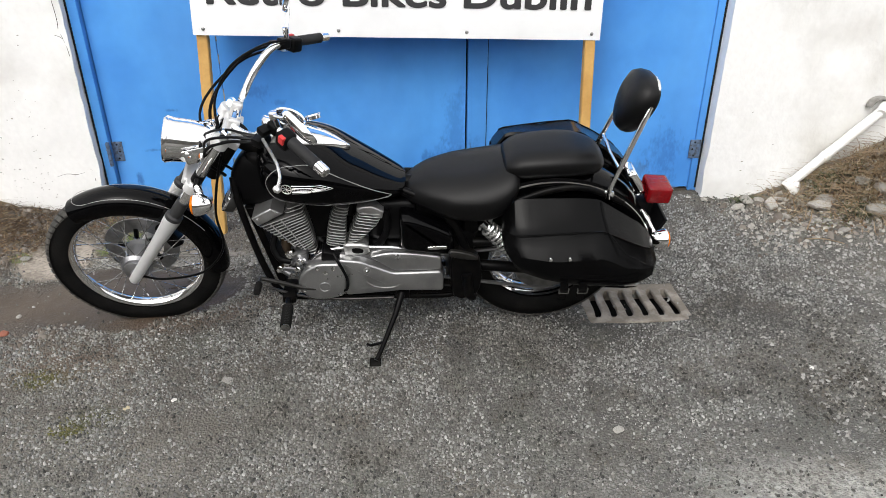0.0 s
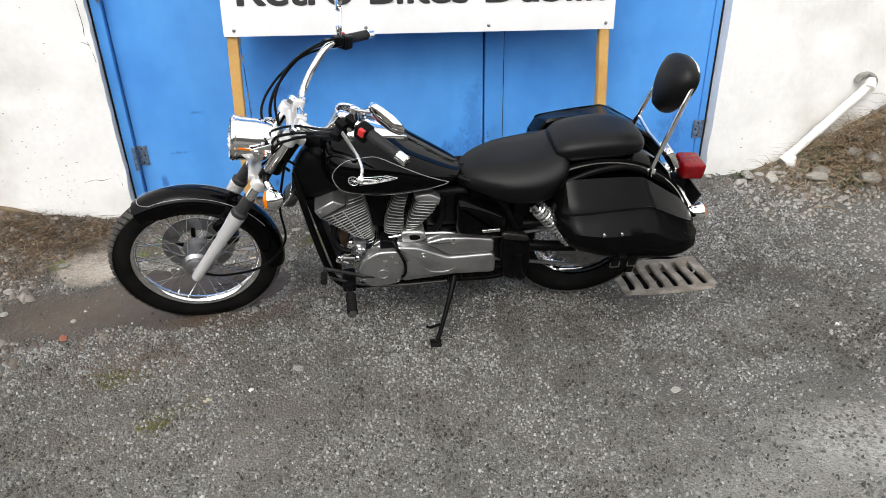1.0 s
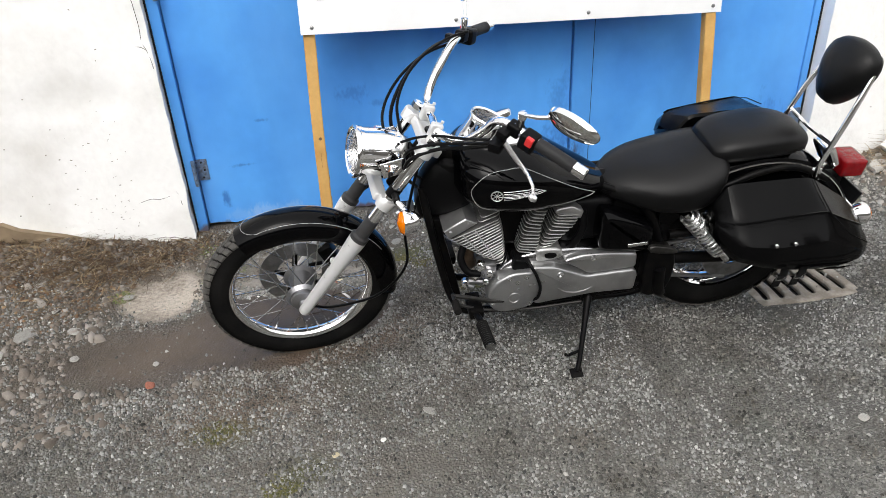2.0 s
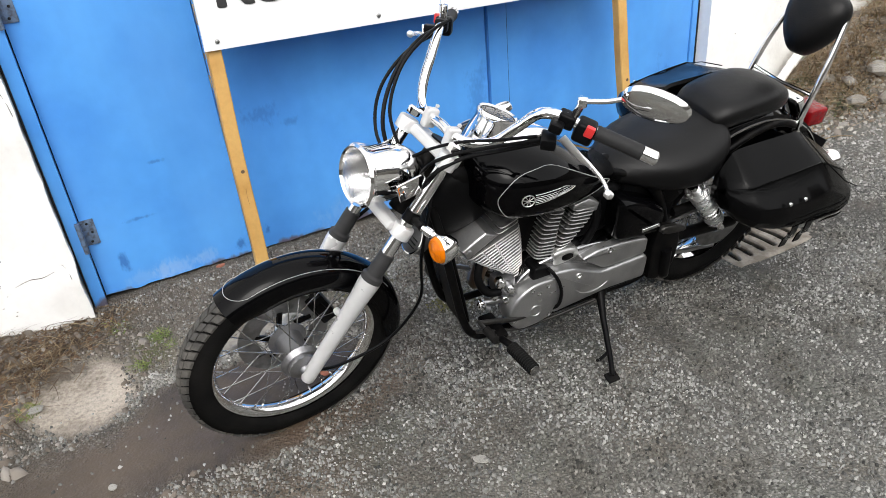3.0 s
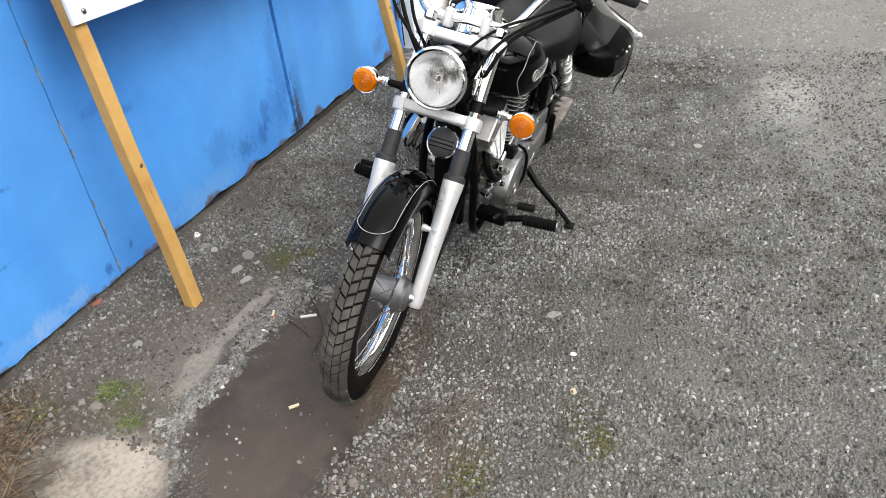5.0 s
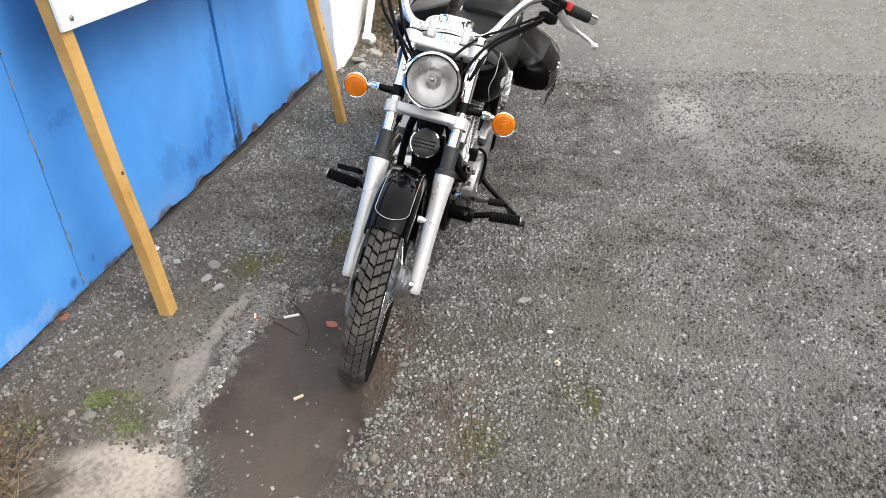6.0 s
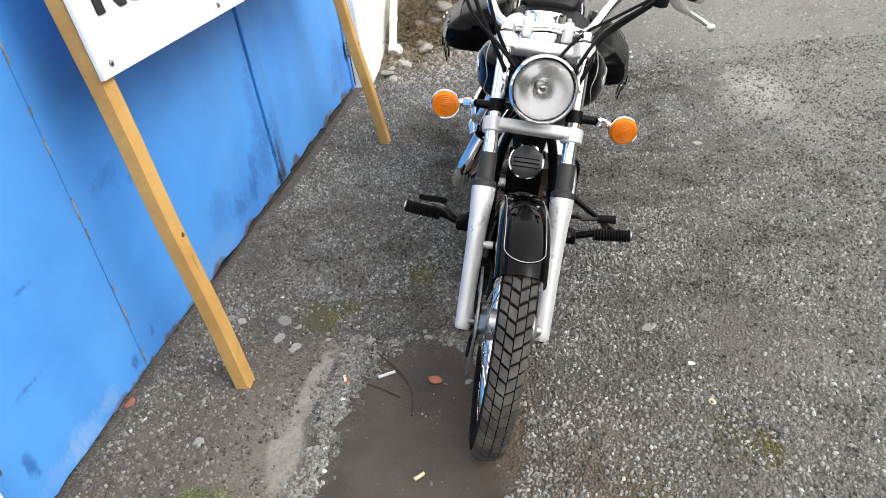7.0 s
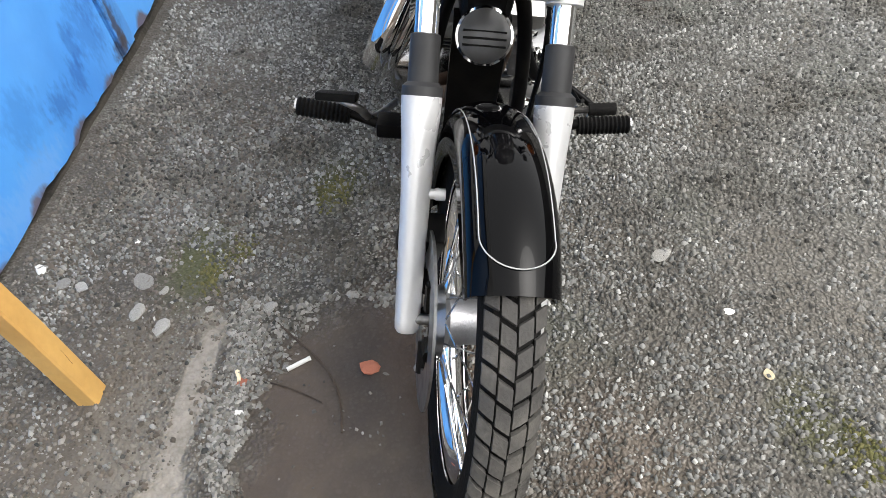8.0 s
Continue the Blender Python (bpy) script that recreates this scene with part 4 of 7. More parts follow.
def wheel(name, c, R, rim_r, half, place, chevrons, spokes):
    w = part(name, place(tyre(c, R, rim_r, half)), RUBBER, bike, "black rubber tyre on a spoked chrome rim")
    bm = B()
    for k in range(chevrons):
        for s in (-1, 1):
            a0 = 2 * math.pi * (k + (0.25 if s > 0 else 0)) / chevrons
            da = 2 * math.pi / chevrons
            for u0, u1, sh in ((0.03, 0.46, 0.0), (0.52, 0.9, 0.12)):
                ring = []
                for q in range(3):
                    u = u0 + (u1 - u0) * q / 2
                    y = s * half * u
                    rr = R + 0.003 - 0.45 * half * u ** 3.0
                    a, b = a0 + da * (0.8 * u + 0.07 + sh), a0 + da * (0.8 * u + 0.90 + sh)
                    ring.append([c + Vector((p * math.cos(t), y, p * math.sin(t))) for t, p in ((a, rr - 0.006), (a + 0.05 * da, rr), (b - 0.05 * da, rr), (b, rr - 0.006))])
                loft(bm, ring, wrap=False)
                for r in (ring[0], ring[-1]):
                    bm.faces.new([bm.verts.new(v) for v in r])
    part("tread", place(bm), TREAD, w, "grey worn chevron tread", 30)
    bm = B()
    prof = [(rim_r + 0.008, -half * 0.72), (rim_r + 0.010, -half * 0.62), (rim_r - 0.002, -half * 0.58), (rim_r - 0.010, -half * 0.40), (rim_r - 0.017, -half * 0.2),
            (rim_r - 0.019, 0), (rim_r - 0.017, half * 0.2), (rim_r - 0.010, half * 0.40), (rim_r - 0.002, half * 0.58), (rim_r + 0.010, half * 0.62), (rim_r + 0.008, half * 0.72)]
    lathe(bm, prof, c, (0, 1, 0), 72, caps=False)
    part("rim", place(bm), CHROME, w, "chrome wheel rim")
    bm = B()
    lathe(bm, [(0.012, -0.062), (0.045, -0.058), (0.055, -0.045), (0.040, -0.036), (0.034, 0), (0.040, 0.036), (0.055, 0.045), (0.045, 0.058), (0.012, 0.062)], c, (0, 1, 0), 32)
    part("hub", place(bm), ALU, w, "cast alloy hub")
    for k in range(spokes):
        s = 1 if k % 2 else -1
        a = 2 * math.pi * k / spokes
        b = a + (0.62 if (k // 2) % 2 else -0.62)
        h = c + Vector((0.044 * math.cos(b), s * 0.047, 0.044 * math.sin(b)))
        e = c + Vector(((rim_r - 0.016) * math.cos(a), s * 0.006, (rim_r - 0.016) * math.sin(a)))
        bm = B()
        tube(bm, [h, h.lerp(e, 0.9), h.lerp(e, 0.905), e], [0.0016, 0.0016, 0.0028, 0.0028], 6)
        part("spoke", place(bm), WORN_CHROME, w)
    return w


def tyre(c, R, rim_r, half):
    bm = B()
    prof = []
    for k in range(17):
        t = -1 + 2 * k / 16
        y = half * math.sin(t * math.pi / 2 * 1.0) * (1.0 if abs(t) < 0.85 else 1.0)
        y = half * max(-1, min(1, 1.28 * t)) if abs(t) < 0.78 else half * (1 - 0.3 * (abs(t) - 0.78) / 0.22) * (1 if t > 0 else -1)
        if abs(t) < 0.6:
            r = R - 0.004 - 0.45 * half * (abs(y) / half) ** 3
        elif abs(t) < 0.78:
            r = R - 0.004 - 0.45 * half - (abs(t) - 0.6) / 0.18 * (R - 0.45 * half - rim_r) * 0.45
        else:
            r0 = R - 0.004 - 0.45 * half - (R - 0.45 * half - rim_r) * 0.45
            r = r0 + (rim_r - r0) * (abs(t) - 0.78) / 0.22
        prof.append((r, y))
    lathe(bm, prof, c, (0, 1, 0), 72, caps=False)
    return bm


fw = wheel("front_wheel", FA, 0.305, 0.230, 0.038, front, 64, 36)
rw = wheel("rear_wheel", RA, 0.306, 0.2, 0.062, same, 48, 36)

# front brake disc and caliper on the right, speedometer drive on the left
bm = B()
lathe(bm, [(0.075, -0.070), (0.132, -0.070), (0.132, -0.066), (0.075, -0.066)], FA, (0, 1, 0), 48, closed=True)
disc = part("brake_disc", front(bm), STEEL, fw, "drilled steel brake disc")
for k in range(5):
    bm = B()
    a = 2 * math.pi * k / 5
    tube(bm, [FA + V(0.04 * math.cos(a), -0.066, 0.04 * math.sin(a)), FA + V(0.085 * math.cos(a + .25), -0.068, 0.085 * math.sin(a + .25))], 0.009, 8)
    part("carrier_arm", front(bm), FRAME, disc)
bm = B()
box(bm, (0.05, 0.06, 0.11), Matrix.Translation(FA + V(-0.11, -0.075, 0.055)) @ pose(0, 0, 0, 0, 25, 0), 0.01)
box(bm, (0.03, 0.075, 0.05), Matrix.Translation(FA + V(-0.105, -0.078, 0.06)) @ pose(0, 0, 0, 0, 25, 0), 0.008)
part("brake_caliper", front(bm), FRAME, bike, "black front brake caliper")
bm = B()
lathe(bm, [(0.01, 0.05), (0.036, 0.05), (0.040, 0.056), (0.040, 0.07), (0.030, 0.076), (0.016, 0.078), (0.012, 0.09)], FA, (0, 1, 0), 28)
part("speedometer_drive", front(bm), ALU, bike, "cast alloy speedometer drive")
bm = B()
tube(bm, spline([FA + V(-0.02, 0.075, -0.02), FA + V(-0.1, 0.085, -0.03), FA + V(-0.24, 0.09, 0.0), FA + V(-0.33, 0.10, 0.12), FA + V(-0.33, 0.10, 0.27), FA + V(-0.36, 0.08, 0.42), FA + V(-0.4, 0.05, 0.53)], 8), 0.0045, 8)
part("speedometer_cable", front(bm), PLASTIC, bike, "thin black cable")
bm = B()
tube(bm, [FA + V(0, -0.1, 0), FA + V(0, 0.1, 0)], 0.008, 12)
part("axle", front(bm), STEEL, bike)

# fork legs
for y in (0.094, -0.094):
    bm = B()
    rings = []
    for s, r in ((-0.006, 0.0145), (-0.001, 0.0178), (0.01, 0.0186), (0.1, 0.0198), (0.2, 0.0214), (0.27, 0.0246), (0.315, 0.028), (0.334, 0.0285), (0.338, 0.0255)):
        rings.append((r, s))
    lathe(bm, rings, fork(0, y), AXD, 24)
    side = 1 if y > 0 else -1
    tube(bm, [fork(0.20, y, 0.004), fork(0.20, y - side * 0.026, 0.004), fork(0.20, y - side * 0.03, 0.004), fork(0.20, y - side * 0.042, 0.004)], [0.009, 0.0075, 0.0095, 0.009], 12)
    leg = part("fork_leg", front(bm), FORK, bike, "silver painted lower fork leg")
    bm = B()
    lathe(bm, [(0.007, 0.0), (0.008, -0.003), (0.001, -0.003)], fork(-0.006, y), AXD, 12)
    part("drain_bolt", front(bm), FRAME, leg, "black bolt")
    bm = B()
    lathe(bm, [(0.024, 0.332), (0.0285, 0.334), (0.0285, 0.347), (0.0215, 0.353), (0.0208, 0.410), (0.0205, 0.416), (0.016, 0.418)], fork(0, y), AXD, 24)
    part("dust_cover", front(bm), BOOT, bike, "black rubber fork dust cover")
    bm = B()
    lathe(bm, [(0.0168, 0.41), (0.0168, 0.70)], fork(0, y), AXD, 24)
    part("fork_tube", front(bm), CHROME, bike, "chrome fork tube")
    bm = B()
    lathe(bm, [(0.0195, 0.516), (0.0195, 0.546)], fork(0, y), AXD, 24)
    tube(bm, [fork(0.531, y), fork(0.531, y + side * 0.05)], [0.0115, 0.010], 12)
    part("fork_collar", front(bm), PLASTIC, bike, "black signal bracket collar")
    bm = B()
    lathe(bm, [(0.010, 0.716), (0.017, 0.716), (0.018, 0.732), (0.013, 0.737), (0.002, 0.737)], fork(0, y), AXD, 6)
    part("fork_cap", front(bm), CHROME, bike)


def clamp(s, ahead, depth, thick, name, material, label):
    """A fork bridge: two eyes joined by a bar."""
    bm = B()
    q = Matrix.Translation(fork(s, 0, ahead)) @ Matrix.Rotation(radians(-34.8), 4, "Y")
    box(bm, (depth, 0.17, thick), q, 0.008, 3)
    for y in (0.094, -0.094):
        lathe(bm, [(0.022, s - thick * 0.62), (0.026, s - thick * 0.6), (0.027, s + thick * 0.45), (0.0245, s + thick * 0.6), (0.018, s + thick * 0.62)], fork(0, y), AXD, 24)
    return part(name, front(bm), material, bike, label)


clamp(0.690, -0.028, 0.06, 0.028, "top_fork_bridge", FORK, "silver top fork bridge")
clamp(0.486, 0.016, 0.042, 0.027, "lower_fork_bridge", FORK, "silver lower fork bridge")
bm = B()
tube(bm, [AX0 - AXD * 0.24, AX0 - AXD * 0.03], 0.03, 20)
part("steering_head", bm, FRAME, bike, "black steering head")

# front fender: a deep curved blade with rolled edges
def fender(c, r, a0, a1, half, drop, n, place, name, label, flare=0.0):
    bm = B()
    rings = []
    for k in range(n + 1):
        t = k / n
        a = radians(a0 + (a1 - a0) * t)
        rr = r + flare * t ** 4
        tip = min(1.0, 0.55 + 4.0 * min(t, 1 - t))
        row = []
        for j in range(15):
            u = -1 + 2 * j / 14
            th = u * 1.9
            y = half * math.sin(max(-math.pi / 2, min(math.pi / 2, th))) * (0.93 + 0.07 * tip)
            d = 0.7 * half * (1 - math.cos(max(-math.pi / 2, min(math.pi / 2, th))))
            if abs(th) > math.pi / 2:
                d += (abs(th) - math.pi / 2) * drop * 3.0 * tip
            row.append(c + V((rr - d) * math.cos(a), y, (rr - d) * math.sin(a)))
        inner = [c + (v - c) * (1 - 0.004 / max(0.05, (v - c).length)) + V(0, -0.0035 * (1 if v.y > 0 else -1) if abs(v.y) > half * 0.6 else 0, 0) for v in row[::-1]]
        rings.append(row + inner)
    loft(bm, rings)
    ob = part(name, place(bm), BLACK, bike, label, 50)
    return ob


ff = fender(FA, 0.319, 57, 189, 0.055, 0.035, 44, front, "front_fender", "gloss black front fender with silver pinstripe")
bm = B()
left = [FA + V(0.315 * math.cos(radians(a)), 0.0425, 0.315 * math.sin(radians(a))) + V(-0.010 * math.cos(radians(a)), 0, -0.010 * math.sin(radians(a))) for a in np.linspace(150, 69.5, 30)]
nose = [FA + V((0.3065 + 0.0145 * math.cos(q)) * math.cos(radians(69 - 7.0 * math.cos(q))), 0.0425 * math.sin(q), (0.3065 + 0.0145 * math.cos(q)) * math.sin(radians(69 - 7.0 * math.cos(q)))) for q in np.linspace(math.pi / 2 * 0.9, -math.pi / 2 * 0.9, 25)]
line = left + nose + [V(q.x, -q.y, q.z) for q in left[::-1]]
tube(bm, line, 0.0009, 6)
part("pinstripe", front(bm), STRIPE, ff, "thin silver line")

# headlamp
HL = Vector((1.250, 0, 0.797))
HD = Vector((math.cos(radians(12)), 0.06, math.sin(radians(12)))).normalized()
bm = B()
lathe(bm, [(0.0019, -0.175), (0.0282, -0.172), (0.0489, -0.155), (0.0639, -0.12), (0.0696, -0.07), (0.0714, -0.02), (0.0743, -0.012), (0.0752, 0.004), (0.0714, 0.009), (0.0667, 0.004), (0.0667, -0.02)], HL, HD, 40, caps=False)
lamp = part("headlamp", front(bm), CHROME, bike, "round chrome headlamp")
bm = B()
lathe(bm, [(0.0658, 0.0), (0.0545, -0.03), (0.0329, -0.055), (0.0113, -0.065), (0.0019, -0.065)], HL, HD, 36, caps=False)
part("reflector", front(bm), SILVER, lamp, "silvered reflector")
bm = B()
lathe(bm, [(0.0672, 0.0), (0.0630, 0.006), (0.0470, 0.012), (0.0235, 0.0155), (0.0009, 0.0165), (0.0009, 0.0125), (0.0235, 0.0115), (0.0470, 0.008), (0.0630, 0.002)], HL, HD, 36, caps=False)
gl = part("glass", front(bm), GLASS, lamp, "clear fluted lamp glass")
gl.visible_shadow = False
bm = B()
lathe(bm, [(0.0113, -0.06), (0.0113, -0.02), (0.0075, -0.014), (0.0009, -0.013)], HL, HD, 16)
part("bulb_shield", front(bm), CHROME, lamp)
bm = B()
lathe(bm, [(0.0747, -0.006), (0.0766, -0.002), (0.0766, 0.003), (0.0747, 0.005)], HL, HD, 40, closed=True)
part("trim_ring", front(bm), CHROME, lamp, "chrome trim ring")
for s in (1, -1):
    bm = B()
    box(bm, (0.075, 0.006, 0.05), Matrix.Translation(HL + V(-0.10, s * 0.082, -0.015)) @ pose(0, 0, 0, 0, 12, 0), 0.002)
    lathe(bm, [(0.012, 0), (0.0103, 0.008), (0.0038, 0.01)], HL + V(-0.075, s * 0.083, -0.01), (0, s, 0), 6)
    part("lamp_bracket", front(bm), CHROME, bike)

# turn signals
def signal(c, axis, stalk, place, name):
    a = Vector(axis).normalized()
    bm = B()
    lathe(bm, [(0.002, -0.045), (0.016, -0.043), (0.028, -0.03), (0.034, -0.012), (0.0362, 0.0), (0.0362, 0.005), (0.0345, 0.0075), (0.0312, 0.0065)], c, a, 28, caps=False)
    ob = part(name, place(bm), CHROME, bike, "round chrome turn signal with amber lens")
    bm = B()
    prof = [(0.0318, 0.003), (0.0316, 0.009), (0.0285, 0.0145)]
    for k in range(6):
        r_ = 0.0265 - 0.0044 * k
        prof += [(r_, 0.0160 + 0.0011 * k), (r_ - 0.0022, 0.0150 + 0.0011 * k)]
    lathe(bm, prof, c, a, 32, caps=False)
    part("lens", place(bm), AMBER, ob, "amber ribbed lens")
    bm = B()
    tube(bm, stalk, 0.009, 12)
    mid = Vector(stalk[0]).lerp(Vector(stalk[-1]), 0.55)
    lathe(bm, [(0.0095, -0.02), (0.0125, -0.018), (0.0125, 0.0), (0.0095, 0.002)], mid, Vector(stalk[0]) - Vector(stalk[-1]), 14)
    part("stalk", place(bm), CHROME, ob, "chrome stalk")
    return ob


for s in (1, -1):
    c = Vector((1.148, s * 0.216, 0.692))
    signal(c, (0.99, 0, 0.05), [c + V(-0.02, -s * 0.02, 0), fork(0.531, s * 0.145)], front, "turn_signal")
for s in (1, -1):
    c = Vector((-0.412, s * 0.145, 0.474))
    signal(c, (-1, 0, 0.0), [c + V(0.02, -s * 0.02, 0), V(-0.36, s * 0.03, 0.515)], same, "rear_turn_signal")

# handlebar, risers, switches, grips, levers, mirrors
HB = [V(1.022, 0.0, 0.874), V(1.022, 0.06, 0.873), V(0.992, 0.09, 0.864), V(0.952, 0.118, 0.872), V(0.916, 0.152, 0.920), V(0.903, 0.19, 0.969), V(0.898, 0.22, 0.991), V(0.880, 0.255, 0.996), V(0.842, 0.292, 0.978), V(0.738, 0.408, 0.938)]
HB_R = [V(1.022, 0.0, 0.874), V(1.022, 0.055, 0.868), V(1.018, 0.095, 0.866), V(1.006, 0.126, 0.880), V(0.985, 0.150, 0.916), V(0.954, 0.174, 0.956), V(0.918, 0.208, 0.988), V(0.880, 0.252, 0.993), V(0.842, 0.292, 0.978), V(0.738, 0.408, 0.938)]
bm = B()
half = spline(HB, 6)
tube(bm, [V(q.x, -q.y, q.z) for q in spline(HB_R, 6)[:0:-1]] + half, 0.0127, 14)
bar = part("handlebar", front(bm), CHROME, bike, "chrome pulled-back handlebar")
for s in (1, -1):
    bm = B()
    box(bm, (0.036, 0.024, 0.05), Matrix.Translation(V(1.026, s * 0.05, 0.868)) @ Matrix.Rotation(radians(-20), 4, "Y"), 0.008, 3)
    for o in (-0.012, 0.012):
        lathe(bm, [(0.005, 0), (0.005, 0.006), (0.001, 0.007)], V(1.018 + o, s * 0.05, 0.891), (-0.35, 0, 0.93), 8)
    part("riser", front(bm), FORK, bike, "cast alloy handlebar riser")
for s in (1, -1):
    A, Bp = V(0.842, s * 0.292, 0.978), V(0.738, s * 0.408, 0.938)
    d = (Bp - A).normalized()
    bm = B()
    g = [A + d * t for t in np.linspace(0.025, 0.132, 24)]
    tube(bm, g, [0.0165 + (0.0012 if k % 2 else 0) for k in range(24)], 16)
    part("grip", front(bm), GRIP, bar, "black ribbed rubber grip")
    bm = B()
    lathe(bm, [(0.014, 0), (0.0165, 0.002), (0.0165, 0.034), (0.013, 0.038), (0.001, 0.038)], A + d * 0.132, d, 18)
    part("bar_end", front(bm), CHROME, bar, "chrome bar end")
    bm = B()
    q = d.to_track_quat("X", "Z").to_matrix().to_4x4()
    box(bm, (0.045, 0.046, 0.048), Matrix.Translation(A + V(0, 0, -0.008)) @ q, 0.01, 3)
    sw = part("switch_box", front(bm), PLASTIC, bar, "black switch box")
    bm = B()
    q_ = held(0.830, 0.310, 0.968)
    box(bm, (0.02, 0.014, 0.024), Matrix.Translation(V(q_.x, s * q_.y, q_.z)) @ q, 0.003)
    part("switch", front(bm), RED, sw, "red switch")
    bm = B()
    C = A - d * 0.045
    box(bm, (0.04, 0.034, 0.034), Matrix.Translation(C) @ q, 0.008, 3)
    box(bm, (0.03, 0.05, 0.022), Matrix.Translation(C + V(0.025, 0, -0.006)) @ q, 0.006, 2)
    part("lever_clamp", front(bm), PLASTIC, bar, "black lever clamp")
    bm = B()
    out = d
    def at(x, y, z):
        q = held(x, y, z)
        return V(q.x, s * q.y, q.z)
    lv = spline([at(0.886, 0.290, 0.958), at(0.861, 0.318, 0.925), at(0.843, 0.350, 0.906), at(0.835, 0.386, 0.889), at(0.841, 0.416, 0.875)], 6)
    rings = []
    for k, q in enumerate(lv):
        ww = 0.0125 if k < 5 else 0.0125 - 0.006 * min(1, (k - 5) / 8)
        dd = (lv[min(k + 1, len(lv) - 1)] - lv[max(k - 1, 0)]).normalized()
        up_ = (V(0.25, 0, 1) - dd * dd.z).normalized()
        sd = dd.cross(up_)
        rings.append([q + up_ * (ww * math.cos(a)) + sd * (0.0045 * math.sin(a)) for a in (2 * math.pi * j / 12 for j in range(12))])
    loft(bm, rings)
    lathe(bm, [(0.001, -0.011), (0.007, -0.009), (0.0105, 0), (0.007, 0.009), (0.001, 0.011)], lv[-1], out, 14)
    part("lever", front(bm), BRIGHT, bar, "polished alloy hand lever")
    # mirror
    mb = A - d * 0.03
    if s > 0:
        top_ = held(0.849, 0.293, 1.036)
        st = [mb + V(0, 0, 0.01), top_, held(0.838, 0.312, 1.043), held(0.818, 0.335, 1.05), held(0.795, 0.355, 1.06)]
        mc, md = held(0.765, 0.405, 1.066), V(-0.75, -0.45, 0.45)
    else:
        mc = V(0.844, -0.345, 1.118)
        st = [mb + V(0, 0, 0.01), mb + V(0.0, 0.0, 0.045), mb.lerp(mc, 0.55) + V(0, 0.008, 0), mb.lerp(mc, 0.85) + V(0.004, 0.004, 0), mc + V(0.012, 0, -0.01)]
        md = V(-0.93, 0.1, -0.3)
    bm = B()
    tube(bm, st[:2], 0.009, 10)
    tube(bm, spline(st[1:], 4), 0.0055, 10)
    lathe(bm, [(0.002, -0.012), (0.011, -0.01), (0.011, 0.008), (0.004, 0.01)], st[1], (0, 0, 1), 12)
    part("mirror_stem", front(bm), CHROME, bar, "chrome mirror stem")
    md = md.normalized()
    ux = (V(-0.51, 0.86, 0.0) if s > 0 else V(0.1, -0.9, 0.3))
    ux = (ux - md * ux.dot(md)).normalized()
    uy = md.cross(ux)
    bm = B()
    rings = []
    for h, k in ((-0.018, 0.05), (-0.017, 0.45), (-0.0135, 0.75), (-0.008, 0.95), (0.0, 1.0), (0.005, 0.985), (0.005, 0.93)):
        rings.append([mc + md * h + ux * (0.072 * k * math.cos(a) * (1.0 + 0.10 * math.cos(a))) + uy * (0.048 * k * math.sin(a)) for a in (2 * math.pi * j / 28 for j in range(28))])
    loft(bm, rings)
    mir = part("mirror", front(bm), CHROME, bar, "oval chrome rear-view mirror")
    bm = B()
    rings = [[mc + md * h + ux * (0.067 * math.cos(a) * (1.0 + 0.10 * math.cos(a))) + uy * (0.044 * math.sin(a)) for a in (2 * math.pi * j / 28 for j in range(28))] for h in (0.0045, 0.0065)]
    loft(bm, rings)
    part("mirror_glass", front(bm), MIRROR, mir, "mirror glass")

# cables from the controls down to the steering head
def cable(pts, r=0.0045, name="cable"):
    bm = B()
    tube(bm, spline(pts, 8), r, 8)
    return part(name, front(bm), PLASTIC, bike, "black control cable")


bm = B()
box(bm, (0.034, 0.05, 0.026), Matrix.Translation(V(0.915, 0.262, 0.95)) @ pose(0, 0, 0, 0, 0, -40), 0.006, 2)
tube(bm, [V(0.925, 0.25, 0.948), V(0.94, 0.228, 0.934)], [0.0075, 0.006], 10)
part("cable_perch", front(bm), PLASTIC, bike, "black clutch cable perch")
cable([(0.93, 0.245, 0.944), (0.985, 0.165, 0.897), (1.05, 0.12, 0.872), (1.11, 0.09, 0.84), (1.12, 0.06, 0.77), (1.06, 0.03, 0.69)])
cable([(0.925, 0.248, 0.938), (0.975, 0.17, 0.885), (1.04, 0.125, 0.858), (1.11, 0.105, 0.82), (1.12, 0.08, 0.75), (1.08, 0.05, 0.68)], 0.0055)
cable([(0.93, 0.24, 0.952), (0.975, 0.155, 0.905), (1.03, 0.10, 0.885), (1.08, 0.06, 0.86), (1.12, 0.03, 0.83)], 0.004)
cable([(0.87, -0.24, 1.0), (0.97, -0.215, 0.985), (1.06, -0.18, 0.92), (1.12, -0.12, 0.84), (1.12, -0.06, 0.74)], 0.0055)
cable([(0.87, -0.245, 0.985), (0.99, -0.225, 0.96), (1.09, -0.185, 0.90), (1.15, -0.10, 0.84), (1.14, -0.03, 0.76)], 0.0045)
cable([(0.86, -0.24, 1.01), (0.94, -0.2, 1.01), (1.04, -0.165, 0.96), (1.10, -0.12, 0.87), (1.10, -0.06, 0.78)], 0.0045)
cable([(1.13, 0.05, 0.79), (1.10, 0.0, 0.72), (1.12, -0.05, 0.68), (1.20, -0.09, 0.60), (1.32, -0.095, 0.50), (1.36, -0.09, 0.38)], 0.005, "brake_hose")

